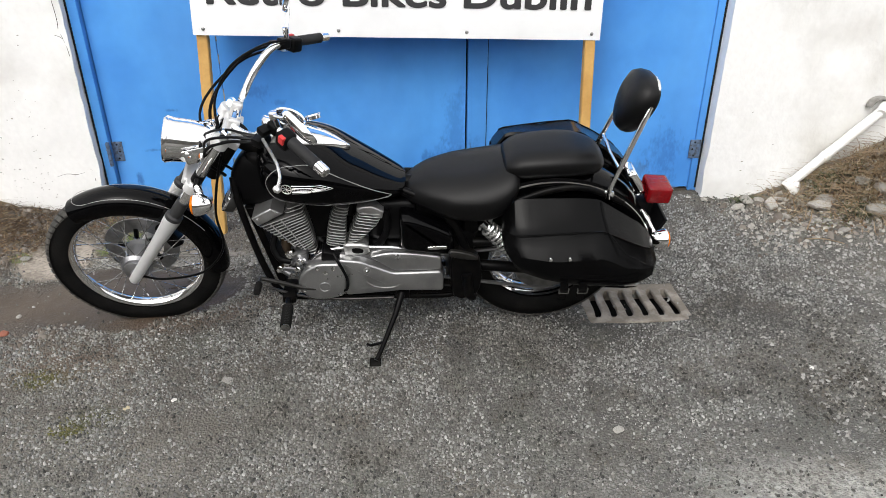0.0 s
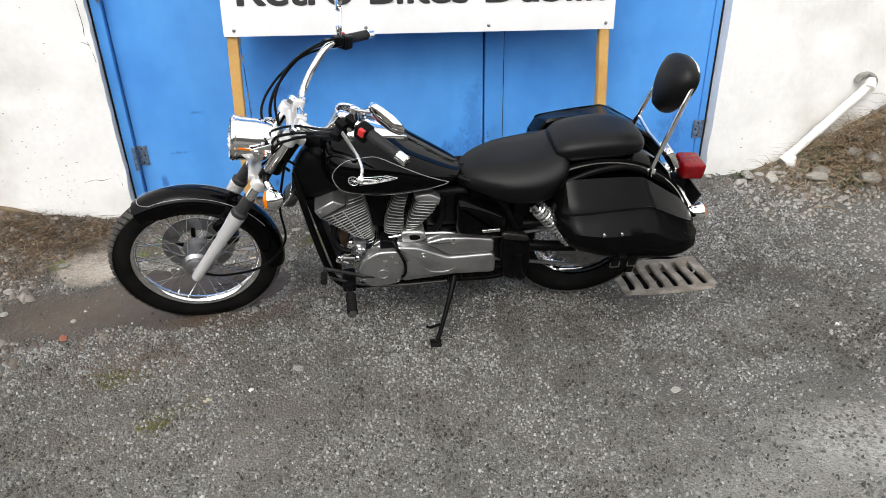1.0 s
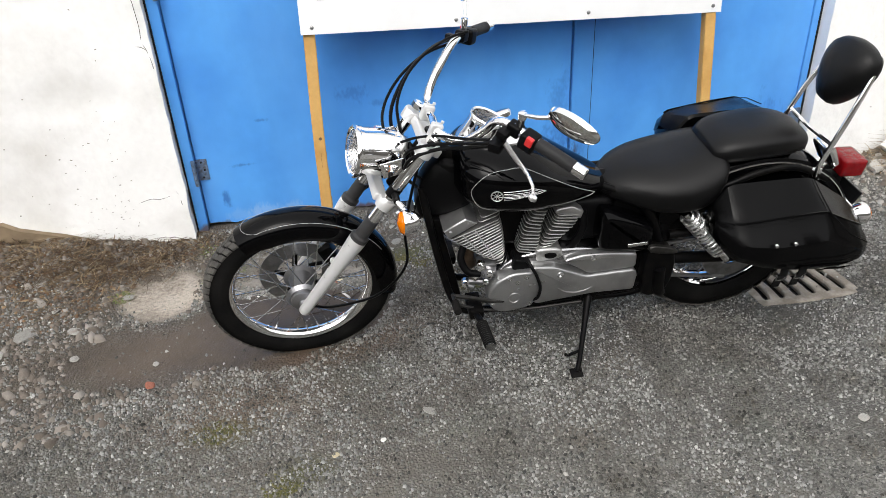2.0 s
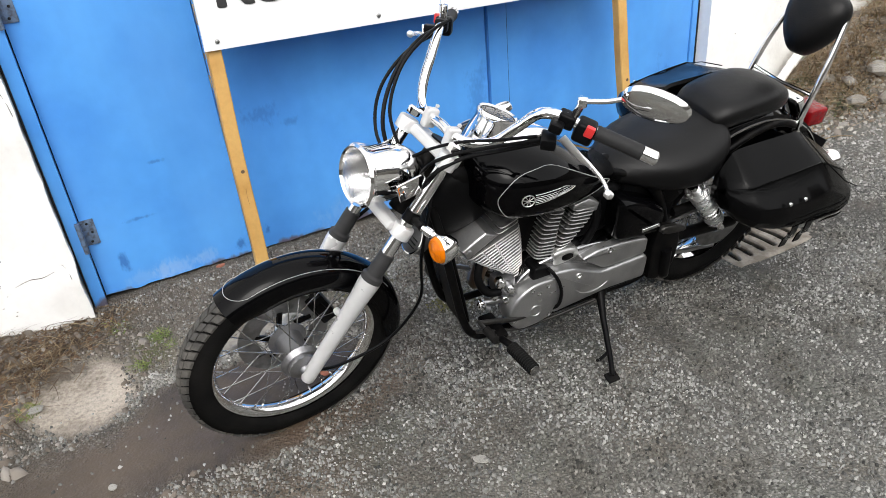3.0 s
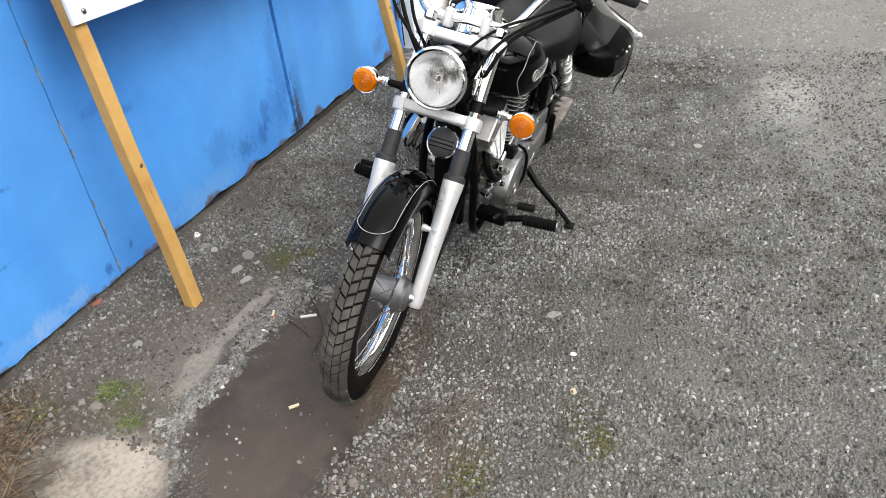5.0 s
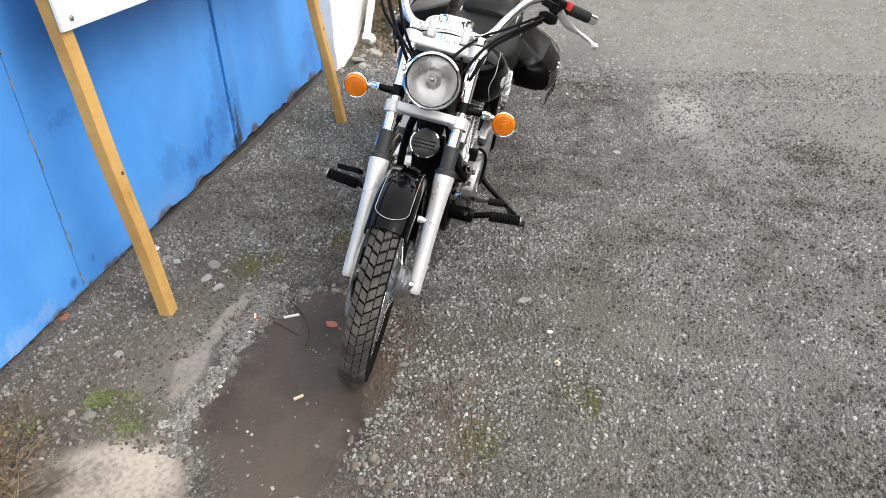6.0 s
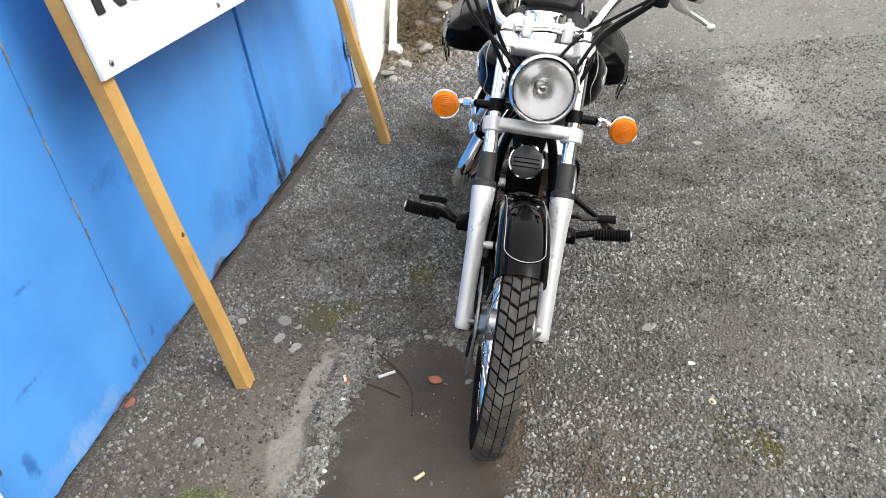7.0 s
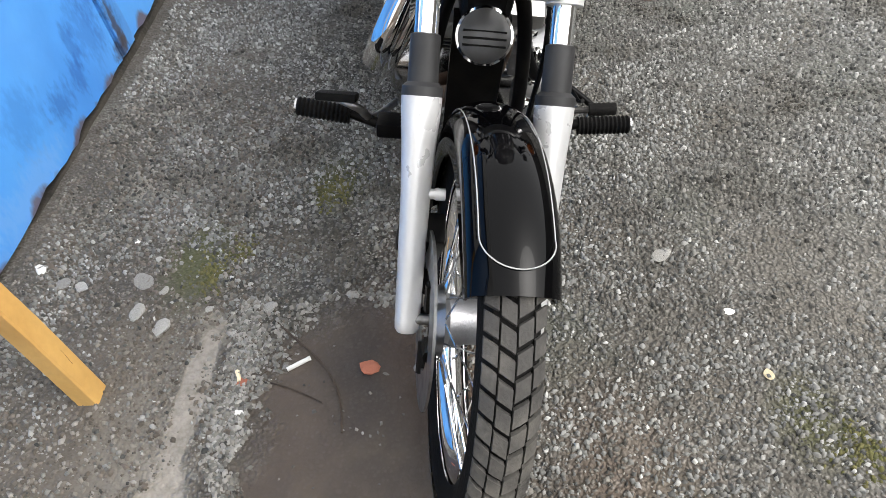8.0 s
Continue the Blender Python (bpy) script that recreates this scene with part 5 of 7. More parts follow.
# speedometer in a chrome cup behind the bridge
SP, SD = V(0.858, -0.008, 0.858), V(-0.36, 0, 0.93).normalized()
bm = B()
lathe(bm, [(0.066, -0.085), (0.066, -0.078), (0.060, -0.05), (0.054, -0.014), (0.0545, -0.006), (0.055, 0.003), (0.0525, 0.007), (0.0475, 0.003), (0.0475, -0.006)], SP, SD, 40, caps=False)
spd = part("speedometer", bm, CHROME, bike, "round speedometer in a chrome cup")
bm = B()
lathe(bm, [(0.0475, -0.006), (0.001, -0.006)], SP, SD, 36, caps=False)
part("dial", bm, PLASTIC, spd, "black dial")
bm = B()
lathe(bm, [(0.048, 0.001), (0.001, 0.004), (0.001, 0.002), (0.048, -0.001)], SP, SD, 36, caps=False)
part("glass", bm, GLASS, spd)

# tank: rings across, rounded above, tucked in below
TANK = [(0.965, 0.725, 0.048, 0.07), (0.945, 0.722, 0.07, 0.12), (0.9, 0.719, 0.09, 0.158), (0.82, 0.714, 0.095, 0.178), (0.73, 0.699, 0.087, 0.170), (0.64, 0.672, 0.061, 0.144), (0.56, 0.649, 0.037, 0.110), (0.505, 0.632, 0.023, 0.08), (0.485, 0.628, 0.018, 0.055)]


def body(bm, rows, n=28, power=2.4, flat=0.0, cuts=5, under=None):
    """Rounded rings across: (x, middle z, half height, half width), joined smoothly along x."""
    a = spline([V(r[0], r[1], 0) for r in rows], cuts)
    b = spline([V(r[2], r[3], 0) for r in rows], cuts)
    rings = []
    for q, h in zip(a, b):
        ring = []
        for k in range(n):
            t = 2 * math.pi * k / n
            c, s = math.cos(t), math.sin(t)
            p = under if under and s < 0 else power
            y = h.y * math.copysign(abs(c) ** (2 / p), c)
            z = h.x * math.copysign(abs(s) ** (2 / p), s)
            if z < 0:
                z *= 1 - flat
            ring.append(V(q.x, y, q.y + z))
        rings.append(ring)
    loft(bm, rings)
    return bm


bm = body(B(), TANK, 48, 2.2, under=4.0)
tank = part("fuel_tank", bm, BLACK, bike, "gloss black teardrop fuel tank with silver emblem", 60)


SKIN = list(zip(spline([V(r[0], r[1], 0) for r in TANK], 5), spline([V(r[2], r[3], 0) for r in TANK], 5)))


def tank_ring(x):
    """Middle height, half height and half width of the tank at x."""
    for (p, a), (q, b) in zip(SKIN, SKIN[1:]):
        if q.x <= x <= p.x:
            t = (p.x - x) / (p.x - q.x)
            return p.y + (q.y - p.y) * t, a.x + (b.x - a.x) * t, a.y + (b.y - a.y) * t
    return 0.65, 0.03, 0.05


def tank_side(x, z):
    """The tank's half width at a place on its flank."""
    cz, hh, hw = tank_ring(x)
    u, p = min(0.985, abs(z - cz) / hh), 2.2 if z > cz else 4.0
    return hw * (1 - u ** p) ** (1 / p)


for s in (1, -1):
    def on(x, z, lift=0.0015):
        return V(x, s * (tank_side(x, z) + lift), z)
    bm = B()
    loop = rounded([(0.93, 0.70), (0.915, 0.742), (0.88, 0.768), (0.83, 0.776), (0.78, 0.772), (0.72, 0.745), (0.63, 0.692), (0.545, 0.642), (0.535, 0.633), (0.56, 0.628), (0.65, 0.625), (0.77, 0.63), (0.86, 0.636), (0.905, 0.655)], 6)
    tube(bm, [on(x, z, 0.001) for x, z in loop], 0.0012, 6, closed=True)
    part("pinstripe", bm, STRIPE, tank, "thin silver line")
    bm = B()
    cx, cz = 0.862, 0.707
    for a0 in range(8):
        a = math.pi * a0 / 4 + 0.2
        tube(bm, [on(cx, cz, 0.002), on(cx + 0.0145 * math.cos(a), cz + 0.0145 * math.sin(a), 0.002)], 0.0011, 5)
    tube(bm, [on(cx + 0.0165 * math.cos(a), cz + 0.0165 * math.sin(a), 0.002) for a in np.linspace(0, 2 * math.pi, 25)[:-1]], 0.0017, 6, closed=True)
    # wing: an outline with three feathers inside
    wing = [(0.845, 0.722), (0.80, 0.7235), (0.752, 0.722), (0.716, 0.708), (0.735, 0.704), (0.79, 0.699), (0.843, 0.693)]
    for p, q in zip(wing, wing[1:]):
        tube(bm, [on(p[0] + (q[0] - p[0]) * t, p[1] + (q[1] - p[1]) * t, 0.002) for t in (0, 0.33, 0.67, 1)], 0.0012, 5)
    for k in range(4):
        z0, x1, z1 = 0.699 + 0.0055 * k, (0.752, 0.738, 0.728, 0.744)[k], (0.7045, 0.707, 0.7105, 0.716)[k]
        tube(bm, [on(0.843 + (x1 - 0.843) * t, z0 + (z1 - z0) * t, 0.002) for t in np.linspace(0, 1, 6)], 0.0008, 5)
    part("emblem", bm, BRIGHT, tank, "silver winged emblem")
# console on the tank's top with the filler cap
bm = B()


def tank_top(x, y):
    """The height of the tank's skin above a place."""
    cz, hh, hw = tank_ring(x)
    return cz + hh * max(0.0, 1 - (abs(y) / hw) ** 2.2) ** (1 / 2.2)


rings = []
for t in np.linspace(0, 1, 16):
    x = 0.90 - 0.232 * t
    w_ = 0.066 * (1 - t ** 2.2) * (0.7 + 0.3 * min(1, t * 4)) + 0.004
    upper = [V(x, w_ * u, tank_top(x, w_ * u) + 0.016 - 0.011 * abs(u) ** 3) for u in np.linspace(-1, 1, 11)]
    lower = [V(x, w_ * u, tank_top(x, w_ * u) - 0.006) for u in np.linspace(1, -1, 11)]
    rings.append(upper + lower)
loft(bm, rings)
part("tank_console", bm, CHROME, tank, "chrome wedge-shaped console along the tank's top", 60)
bm = B()
lathe(bm, [(0.028, 0), (0.028, 0.012), (0.024, 0.017), (0.002, 0.018)], V(0.79, -0.085, 0.815), (0.25, -0.35, 0.9), 24)
part("filler_cap", bm, CHROME, tank, "chrome filler cap")

# seats
bm = body(B(), [(0.488, 0.606, 0.024, 0.05), (0.465, 0.610, 0.034, 0.08), (0.41, 0.620, 0.050, 0.12), (0.33, 0.626, 0.067, 0.158), (0.24, 0.634, 0.074, 0.172), (0.175, 0.646, 0.074, 0.166), (0.13, 0.668, 0.06, 0.146), (0.108, 0.681, 0.038, 0.115)], 36, 2.6, 0.05)
for v in bm.verts:
    edge = abs(v.co.y) / 0.17
    dip = max(0.0, 1 - ((v.co.x - 0.27) / 0.14) ** 2)
    v.co.z -= 0.022 * edge ** 2 * (1 if v.co.z > 0.64 else 1.6) - 0.0
    if v.co.z > 0.65:
        v.co.z -= 0.012 * dip * (1 - min(1, edge))
seat = part("seat", bm, LEATHER, bike, "black vinyl rider's saddle", 60)
bm = B()
tube(bm, [V(x, y, 0.605) for x, y in ((0.40, 0.112), (0.33, 0.148), (0.25, 0.166), (0.18, 0.162))], 0.002, 6)
part("seat_seam", bm, LEATHER, seat)
bm = body(B(), [(0.158, 0.704, 0.022, 0.05), (0.148, 0.708, 0.036, 0.085), (0.10, 0.722, 0.046, 0.106), (0.0, 0.733, 0.049, 0.112), (-0.08, 0.735, 0.047, 0.108), (-0.15, 0.727, 0.037, 0.084), (-0.178, 0.718, 0.022, 0.05)], 36, 2.9, cuts=6)
part("pillion_pad", bm, LEATHER, bike, "black vinyl passenger pad", 60)

# rear fender
rf = fender(RA, 0.40, 30, 172, 0.10, 0.03, 44, same, "rear_fender", "gloss black rear fender")
for s in (1, -1):
    bm = B()
    rings = []
    for a in np.linspace(62, 176, 26):
        c, n_ = math.cos(radians(a)), math.sin(radians(a))
        rings.append([RA + V(r * c, s * y, r * n_) for r, y in ((0.392, 0.104), (0.398, 0.11), (0.38, 0.116), (0.355, 0.116), (0.352, 0.108))])
    loft(bm, rings)
    part("fender_rail", bm, BLACK, rf, "black fender rail")
    bm = B()
    tube(bm, [RA + V(0.386 * math.cos(radians(a)), s * 0.117, 0.386 * math.sin(radians(a))) for a in np.linspace(64, 168, 30)], 0.0035, 6)
    part("rail_trim", bm, CHROME, rf, "bright trim line")

# saddlebags
BAG_ROWS = [(0.166, 0.588, 0.560, 0.190, 0.205, 0.53), (0.158, 0.606, 0.566, 0.215, 0.242, 0.49), (0.130, 0.650, 0.578, 0.250, 0.290, 0.458), (0.112, 0.657, 0.582, 0.258, 0.306, 0.448), (0.03, 0.660, 0.592, 0.264, 0.326, 0.428),
            (-0.06, 0.660, 0.602, 0.268, 0.333, 0.414), (-0.140, 0.657, 0.608, 0.270, 0.333, 0.404), (-0.158, 0.650, 0.604, 0.270, 0.332, 0.402), (-0.235, 0.602, 0.566, 0.268, 0.328, 0.398), (-0.30, 0.560, 0.532, 0.256, 0.314, 0.402),
            (-0.34, 0.525, 0.506, 0.232, 0.287, 0.414), (-0.360, 0.495, 0.487, 0.205, 0.25, 0.432)]


def saddlebag(s, lift, out_):
    """Cross rings from front to rear: a flat back, a flat sloping lid, a slanted band and a bulging face."""
    rows = [(x, a + lift, b + lift, yc + out_, yo + out_, zb + lift) for x, a, b, yc, yo, zb in BAG_ROWS]
    rings = []
    for (a, b) in zip(rows, rows[1:]):
        n_ = 3 if a[0] - b[0] > 0.03 else 1
        for q in range(n_):
            rings.append(tuple(p + (r - p) * q / n_ for p, r in zip(a, b)))
    rings.append(rows[-1])
    out = []
    for k, (x, zt, zc, yc, yo, zb) in enumerate(rings):
        sag = 0.005 * max(0.0, 1 - (x / 0.13) ** 2)
        yi = 0.152
        lid = [(yi + 0.008 + (yc - yi - 0.016) * u, zt + (zc - zt) * u - sag * math.sin(math.pi * u)) for u in (0.0, 0.25, 0.5, 0.75, 1.0)]
        zf = zc - 0.45 * min(0.17, zc - zb)
        face = [(yc + 0.004, zc - 0.010), (yc + 0.5 * (yo - yc), 0.5 * (zc + zf) - 0.002), (yo - 0.004, zf + 0.006), (yo, zf - 0.008), (yo + 0.003, 0.5 * (zf + zb)), (yo - 0.002, zb + 0.028), (yo - 0.014, zb + 0.010), (yo - 0.045, zb), (0.17, zb + 0.002)]
        prof = [(yi, zb + 0.012), (yi, zt - 0.008)] + lid + [(yc, zc - 0.003)] + face
        out.append([V(x, s * (y + 0.002 * fbm(x, z, 14, 3.0 + s)), z + 0.003 * fbm(x, y + 5, 9, 1.0 + s)) for y, z in prof])
    bm = B()
    loft(bm, out)
    bag = part("saddlebag", bm, BAG, bike, "black hard leather saddlebag with sloping lid", 24)
    bm = B()
    tube(bm, [V(x, s * (yc + 0.001), zc - 0.002) for x, zt, zc, yc, yo, zb in rings[2:22]], 0.0028, 6)
    part("lid_piping", bm, BAG, bag, "piping along the lid's edge")
    bm = B()
    tube(bm, [V(-0.158, s * (0.165 + out_ * 0.5), 0.651 + lift), V(-0.160, s * (0.22 + out_), 0.627 + lift), V(-0.168, s * (0.272 + out_), 0.600 + lift), V(-0.225, s * (0.318 + out_), 0.545 + lift), V(-0.30, s * (0.318 + out_), 0.505 + lift)], 0.0018, 6)
    part("lid_seam", bm, BAG, bag, "raised seam across the lid")
    for k in range(4):
        bm = B()
        line = []
        for x in np.linspace(0.03 - 0.06 * k, -0.285, 16):
            yo = np.interp(-x, [-r[0] for r in rings], [r[4] for r in rings])
            line.append(V(x, s * (yo + 0.0015 - (0.004 if x < -0.32 else 0)), 0.478 + lift - 0.015 * k - 0.12 * max(0, -x) * (0.25 + 0.1 * k) + 0.0025 * math.sin(x * 40 + k)))
        tube(bm, line, [0.0008 + 0.0028 * math.sin(math.pi * q / 15) for q in range(16)], 6)
        part("crease", bm, BAG, bag)
    for x in (0.025, -0.038):
        bm = B()
        lathe(bm, [(0.0065, -0.003), (0.006, 0.003), (0.001, 0.005)], V(x, s * (0.330 + out_), 0.54 + lift), (0, s, 0), 12)
        part("rivet", bm, CHROME, bag, "bright rivet")
    for x in (-0.03, -0.093):
        bm = B()
        st = [V(x, s * 0.336, 0.45), V(x - 0.004, s * 0.334, 0.42), V(x - 0.006, s * 0.320, 0.39), V(x - 0.008, s * 0.314, 0.352)]
        st = [q + V(0, s * out_, lift) for q in st]
        rings2 = [[q + V(a, s * b, 0) for a, b in ((-0.013, 0), (-0.013, 0.004), (0.013, 0.004), (0.013, 0))] for q in st]
        loft(bm, rings2)
        stp = part("strap", bm, BAG, bag, "black leather strap")
        bm = B()
        for a, b in (((-0.016, 0.0), (0.016, 0.0)), ((-0.016, 0.022), (0.016, 0.022)), ((-0.016, 0.0), (-0.016, 0.022)), ((0.016, 0.0), (0.016, 0.022))):
            tube(bm, [V(x - 0.006 + a[0], s * (0.331 + out_), 0.395 + a[1] + lift), V(x - 0.006 + b[0], s * (0.331 + out_), 0.395 + b[1] + lift)], 0.0024, 6)
        part("buckle", bm, WORN_CHROME, stp, "steel buckle")
    return bag


saddlebag(1, 0.0, 0.0)
saddlebag(-1, 0.066, 0.066)

# sissy bar and backrest
bm = B()
bar_l = [V(-0.19, 0.122, 0.632), V(-0.195, 0.122, 0.68), V(-0.235, 0.114, 0.83), V(-0.275, 0.092, 0.95), V(-0.298, 0.062, 0.998), V(-0.305, 0.025, 1.008)]
hb = spline(bar_l, 5)
tube(bm, hb + [V(q.x, -q.y, q.z) for q in hb[::-1]], 0.0085, 12)
sissy = part("sissy_bar", bm, CHROME, bike, "chrome sissy bar")
bm = B()
tube(bm, [V(-0.212, 0.118, 0.742), V(-0.208, 0.0, 0.738), V(-0.212, -0.118, 0.742)], 0.006, 8)
part("cross_bar", bm, CHROME, sissy)
for s in (1, -1):
    bm = B()
    box(bm, (0.04, 0.006, 0.045), pose(-0.19, s * 0.122, 0.637), 0.003)
    part("mounting_plate", bm, CHROME, sissy)
bm = B()
tilt = Matrix.Translation(V(-0.262, 0, 0.925)) @ Matrix.Rotation(radians(-17), 4, "Y")
out = rounded([(0.104, 0.03), (0.088, 0.08), (0.035, 0.102), (-0.035, 0.102), (-0.088, 0.08), (-0.104, 0.03), (-0.082, -0.04), (-0.035, -0.096), (0.0, -0.104), (0.035, -0.096), (0.082, -0.04)], 4)
rings = []
for h, k in ((-0.024, 0.86), (-0.021, 0.96), (-0.008, 1.0), (0.014, 0.99), (0.034, 0.9), (0.050, 0.62), (0.056, 0.35), (0.058, 0.1)):
    rings.append([tilt @ V(h, 0.94 * y * k, 0.97 * z * k) for y, z in out])
loft(bm, rings)
part("backrest", bm, LEATHER, bike, "black padded backrest", 60)

# tail lamp and plate holder
bm = B()
box(bm, (0.036, 0.088, 0.100), pose(-0.312, 0, 0.634, 0, 34, 0), 0.016, 3)
tl = part("tail_lamp", bm, CHROME, bike, "red tail lamp in a chrome housing")
bm = B()
box(bm, (0.086, 0.10, 0.064), pose(-0.404, 0, 0.586, 0, -3, 0), 0.012, 3)
part("lens", bm, REDLENS, tl, "red plastic lens")
bm = B()
box(bm, (0.012, 0.19, 0.15), pose(-0.40, 0, 0.45, 0, -22, 0), 0.004)
box(bm, (0.07, 0.05, 0.06), pose(-0.362, 0, 0.515), 0.01)
part("plate_holder", bm, PLASTIC, bike, "black plate holder")

# ---- engine ----
def along(a, c):
    """A pose at c whose z runs along a, y kept across."""
    a = Vector(a).normalized()
    return Matrix.Translation(c) @ Matrix(((a.z, 0, a.x, 0), (0, 1, 0, 0), (-a.x, 0, a.z, 0), (0, 0, 0, 1)))


def fin(q, length, wide, thick, parent, soft=0.012):
    """One cooling fin: a thin plate with rounded corners."""
    bm = B()
    hx, hy = length / 2, wide / 2
    out = []
    for cx_, cy_, a0 in ((hx - soft, hy - soft, 0), (-hx + soft, hy - soft, 90), (-hx + soft, -hy + soft, 180), (hx - soft, -hy + soft, 270)):
        out += [(cx_ + soft * math.cos(radians(a0 + b)), cy_ + soft * math.sin(radians(a0 + b))) for b in (0, 30, 60, 90)]
    rings = [[q @ V(x * k, y * k, z) for x, y in out] for z, k in ((-thick / 2, 0.985), (-thick / 4, 1), (thick / 4, 1), (thick / 2, 0.985))]
    loft(bm, rings)
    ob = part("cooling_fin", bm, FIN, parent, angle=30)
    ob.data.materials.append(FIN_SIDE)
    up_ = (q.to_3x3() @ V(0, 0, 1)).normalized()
    # flat faces take the darkened gap colour, edges stay bright
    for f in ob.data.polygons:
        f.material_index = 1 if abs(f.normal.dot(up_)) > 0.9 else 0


def fin_stack(parent, lefts, rights, n, wide, thick, soft=0.014):
    """Fins one above another between two edges seen from the side, (x, z) from top to bottom."""
    a, b = [V(x, 0, z) for x, z in lefts], [V(x, 0, z) for x, z in rights]

    def at_(line, t):
        k = min(int(t * (len(line) - 1)), len(line) - 2)
        return line[k].lerp(line[k + 1], t * (len(line) - 1) - k)
    for k in range(n):
        p, q = at_(a, k / (n - 1)), at_(b, k / (n - 1))
        u = (q - p).normalized()
        fin(along((-u.z, 0, u.x), (p + q) / 2), (q - p).length, wide, thick, parent, min(soft, (q - p).length * 0.4))


# front cylinder: leans forward, its fins widen towards the head
bm = B()
lathe(bm, [(0.034, 0), (0.042, 0.06), (0.052, 0.12), (0.06, 0.2)], V(0.795, 0, 0.36), V(0.42, 0, 0.9), 24)
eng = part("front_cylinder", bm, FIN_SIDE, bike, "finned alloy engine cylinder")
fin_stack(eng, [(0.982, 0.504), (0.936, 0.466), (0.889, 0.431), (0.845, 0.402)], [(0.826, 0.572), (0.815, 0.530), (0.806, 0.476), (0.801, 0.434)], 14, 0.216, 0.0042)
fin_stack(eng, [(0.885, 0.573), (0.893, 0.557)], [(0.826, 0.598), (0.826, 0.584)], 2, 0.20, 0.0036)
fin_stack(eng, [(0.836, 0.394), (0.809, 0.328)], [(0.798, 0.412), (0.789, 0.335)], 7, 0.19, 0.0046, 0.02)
for s in (1, -1):
    for p, q in (((0.905, 0.538), (0.836, 0.412)), ((0.942, 0.520), (0.868, 0.420))):
        bm = B()
        tube(bm, [V(p[0], s * 0.107, p[1]), V(q[0], s * 0.107, q[1])], 0.0022, 6)
        part("fin_rib", bm, FIN, eng)
bm = B()
slab(bm, [(1.003, 0.540), (0.970, 0.563), (0.936, 0.583), (0.915, 0.573), (0.896, 0.562), (0.940, 0.534), (0.986, 0.508)], -0.104, 0.107, 0.007)
for s in (1, -1):
    for x, z in ((0.983, 0.536), (0.922, 0.566)):
        lathe(bm, [(0.007, 0), (0.007, 0.006), (0.001, 0.007)], V(x, s * 0.106, z), (0, s, 0), 6)
part("rocker_cover", bm, COVER, eng, "satin alloy rocker cover")
# rear cylinder: leans back, its fins bent in a shallow V with a gap above
bm = B()
lathe(bm, [(0.045, 0), (0.045, 0.15)], V(0.70, 0, 0.40), V(-0.25, 0, 0.97), 24)
eng = part("rear_cylinder", bm, FRAME, bike, "finned alloy engine cylinder")
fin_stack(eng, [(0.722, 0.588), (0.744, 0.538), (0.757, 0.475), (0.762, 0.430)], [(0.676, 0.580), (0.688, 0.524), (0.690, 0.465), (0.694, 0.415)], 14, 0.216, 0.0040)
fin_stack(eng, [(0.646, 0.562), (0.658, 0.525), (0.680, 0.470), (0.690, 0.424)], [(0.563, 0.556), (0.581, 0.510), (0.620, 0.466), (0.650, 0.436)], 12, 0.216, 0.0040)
bm = B()
slab(bm, [(0.650, 0.584), (0.625, 0.589), (0.601, 0.591), (0.580, 0.580), (0.560, 0.567), (0.566, 0.540), (0.610, 0.556), (0.652, 0.570)], -0.104, 0.107, 0.006)
part("rocker_cover", bm, COVER, eng, "satin alloy rocker cover")
bm = B()
tube(bm, spline([V(0.556, 0.085, 0.560), V(0.548, 0.092, 0.510), V(0.556, 0.095, 0.465), V(0.584, 0.095, 0.418), V(0.622, 0.09, 0.408)], 6), 0.0125, 12)
part("intake_hose", bm, PLASTIC, bike, "black ribbed rubber hose")
bm = B()
slab(bm, rounded([(0.84, 0.30), (0.82, 0.365), (0.75, 0.415), (0.62, 0.425), (0.45, 0.41), (0.40, 0.36), (0.40, 0.27), (0.5, 0.215), (0.70, 0.195), (0.80, 0.22)], 3), -0.115, 0.115, 0.012)
part("crankcase", bm, CASE, bike, "grey alloy crankcase")
# covers on the left
bm = B()
slab(bm, cornered([(0.866, 0.300), (0.838, 0.350), (0.790, 0.380), (0.705, 0.380), (0.690, 0.310), (0.704, 0.232), (0.760, 0.215), (0.825, 0.215), (0.858, 0.252)], 0.022), 0.10, 0.158, 0.009, 3)
cov = part("generator_cover", bm, COVER, bike, "satin alloy oval generator cover")
for x, z in ((0.794, 0.362), (0.739, 0.361), (0.767, 0.342), (0.845, 0.262), (0.72, 0.24)):
    bm = B()
    lathe(bm, [(0.0085, -0.006), (0.0085, 0.005), (0.005, 0.0055), (0.005, 0.002), (0.001, 0.002)], V(x, 0.153, z), (0, 1, 0), 14)
    part("cover_bolt", bm, CHROME, cov)
bm = B()
lathe(bm, [(0.021, -0.004), (0.021, 0.0025), (0.0185, 0.003), (0.0175, 0.001), (0.001, 0.001)], V(0.773, 0.158, 0.277), (0, 1, 0), 24)
part("inspection_cap", bm, COVER, cov)
bm = B()
slab(bm, cornered([(0.724, 0.393), (0.645, 0.383), (0.530, 0.329), (0.362, 0.335), (0.350, 0.315), (0.350, 0.243), (0.500, 0.246), (0.700, 0.225), (0.706, 0.31)], 0.016), 0.09, 0.150, 0.009, 3)
sc = part("sprocket_cover", bm, COVER, bike, "satin alloy long sprocket cover")
bm = B()
tube(bm, spline([V(0.625, 0.1495, 0.292), V(0.60, 0.1505, 0.272), V(0.565, 0.1505, 0.262), V(0.528, 0.1505, 0.266), V(0.505, 0.1495, 0.280)], 6), 0.0022, 6)
part("cast_ridge", bm, COVER, sc)
bm = B()
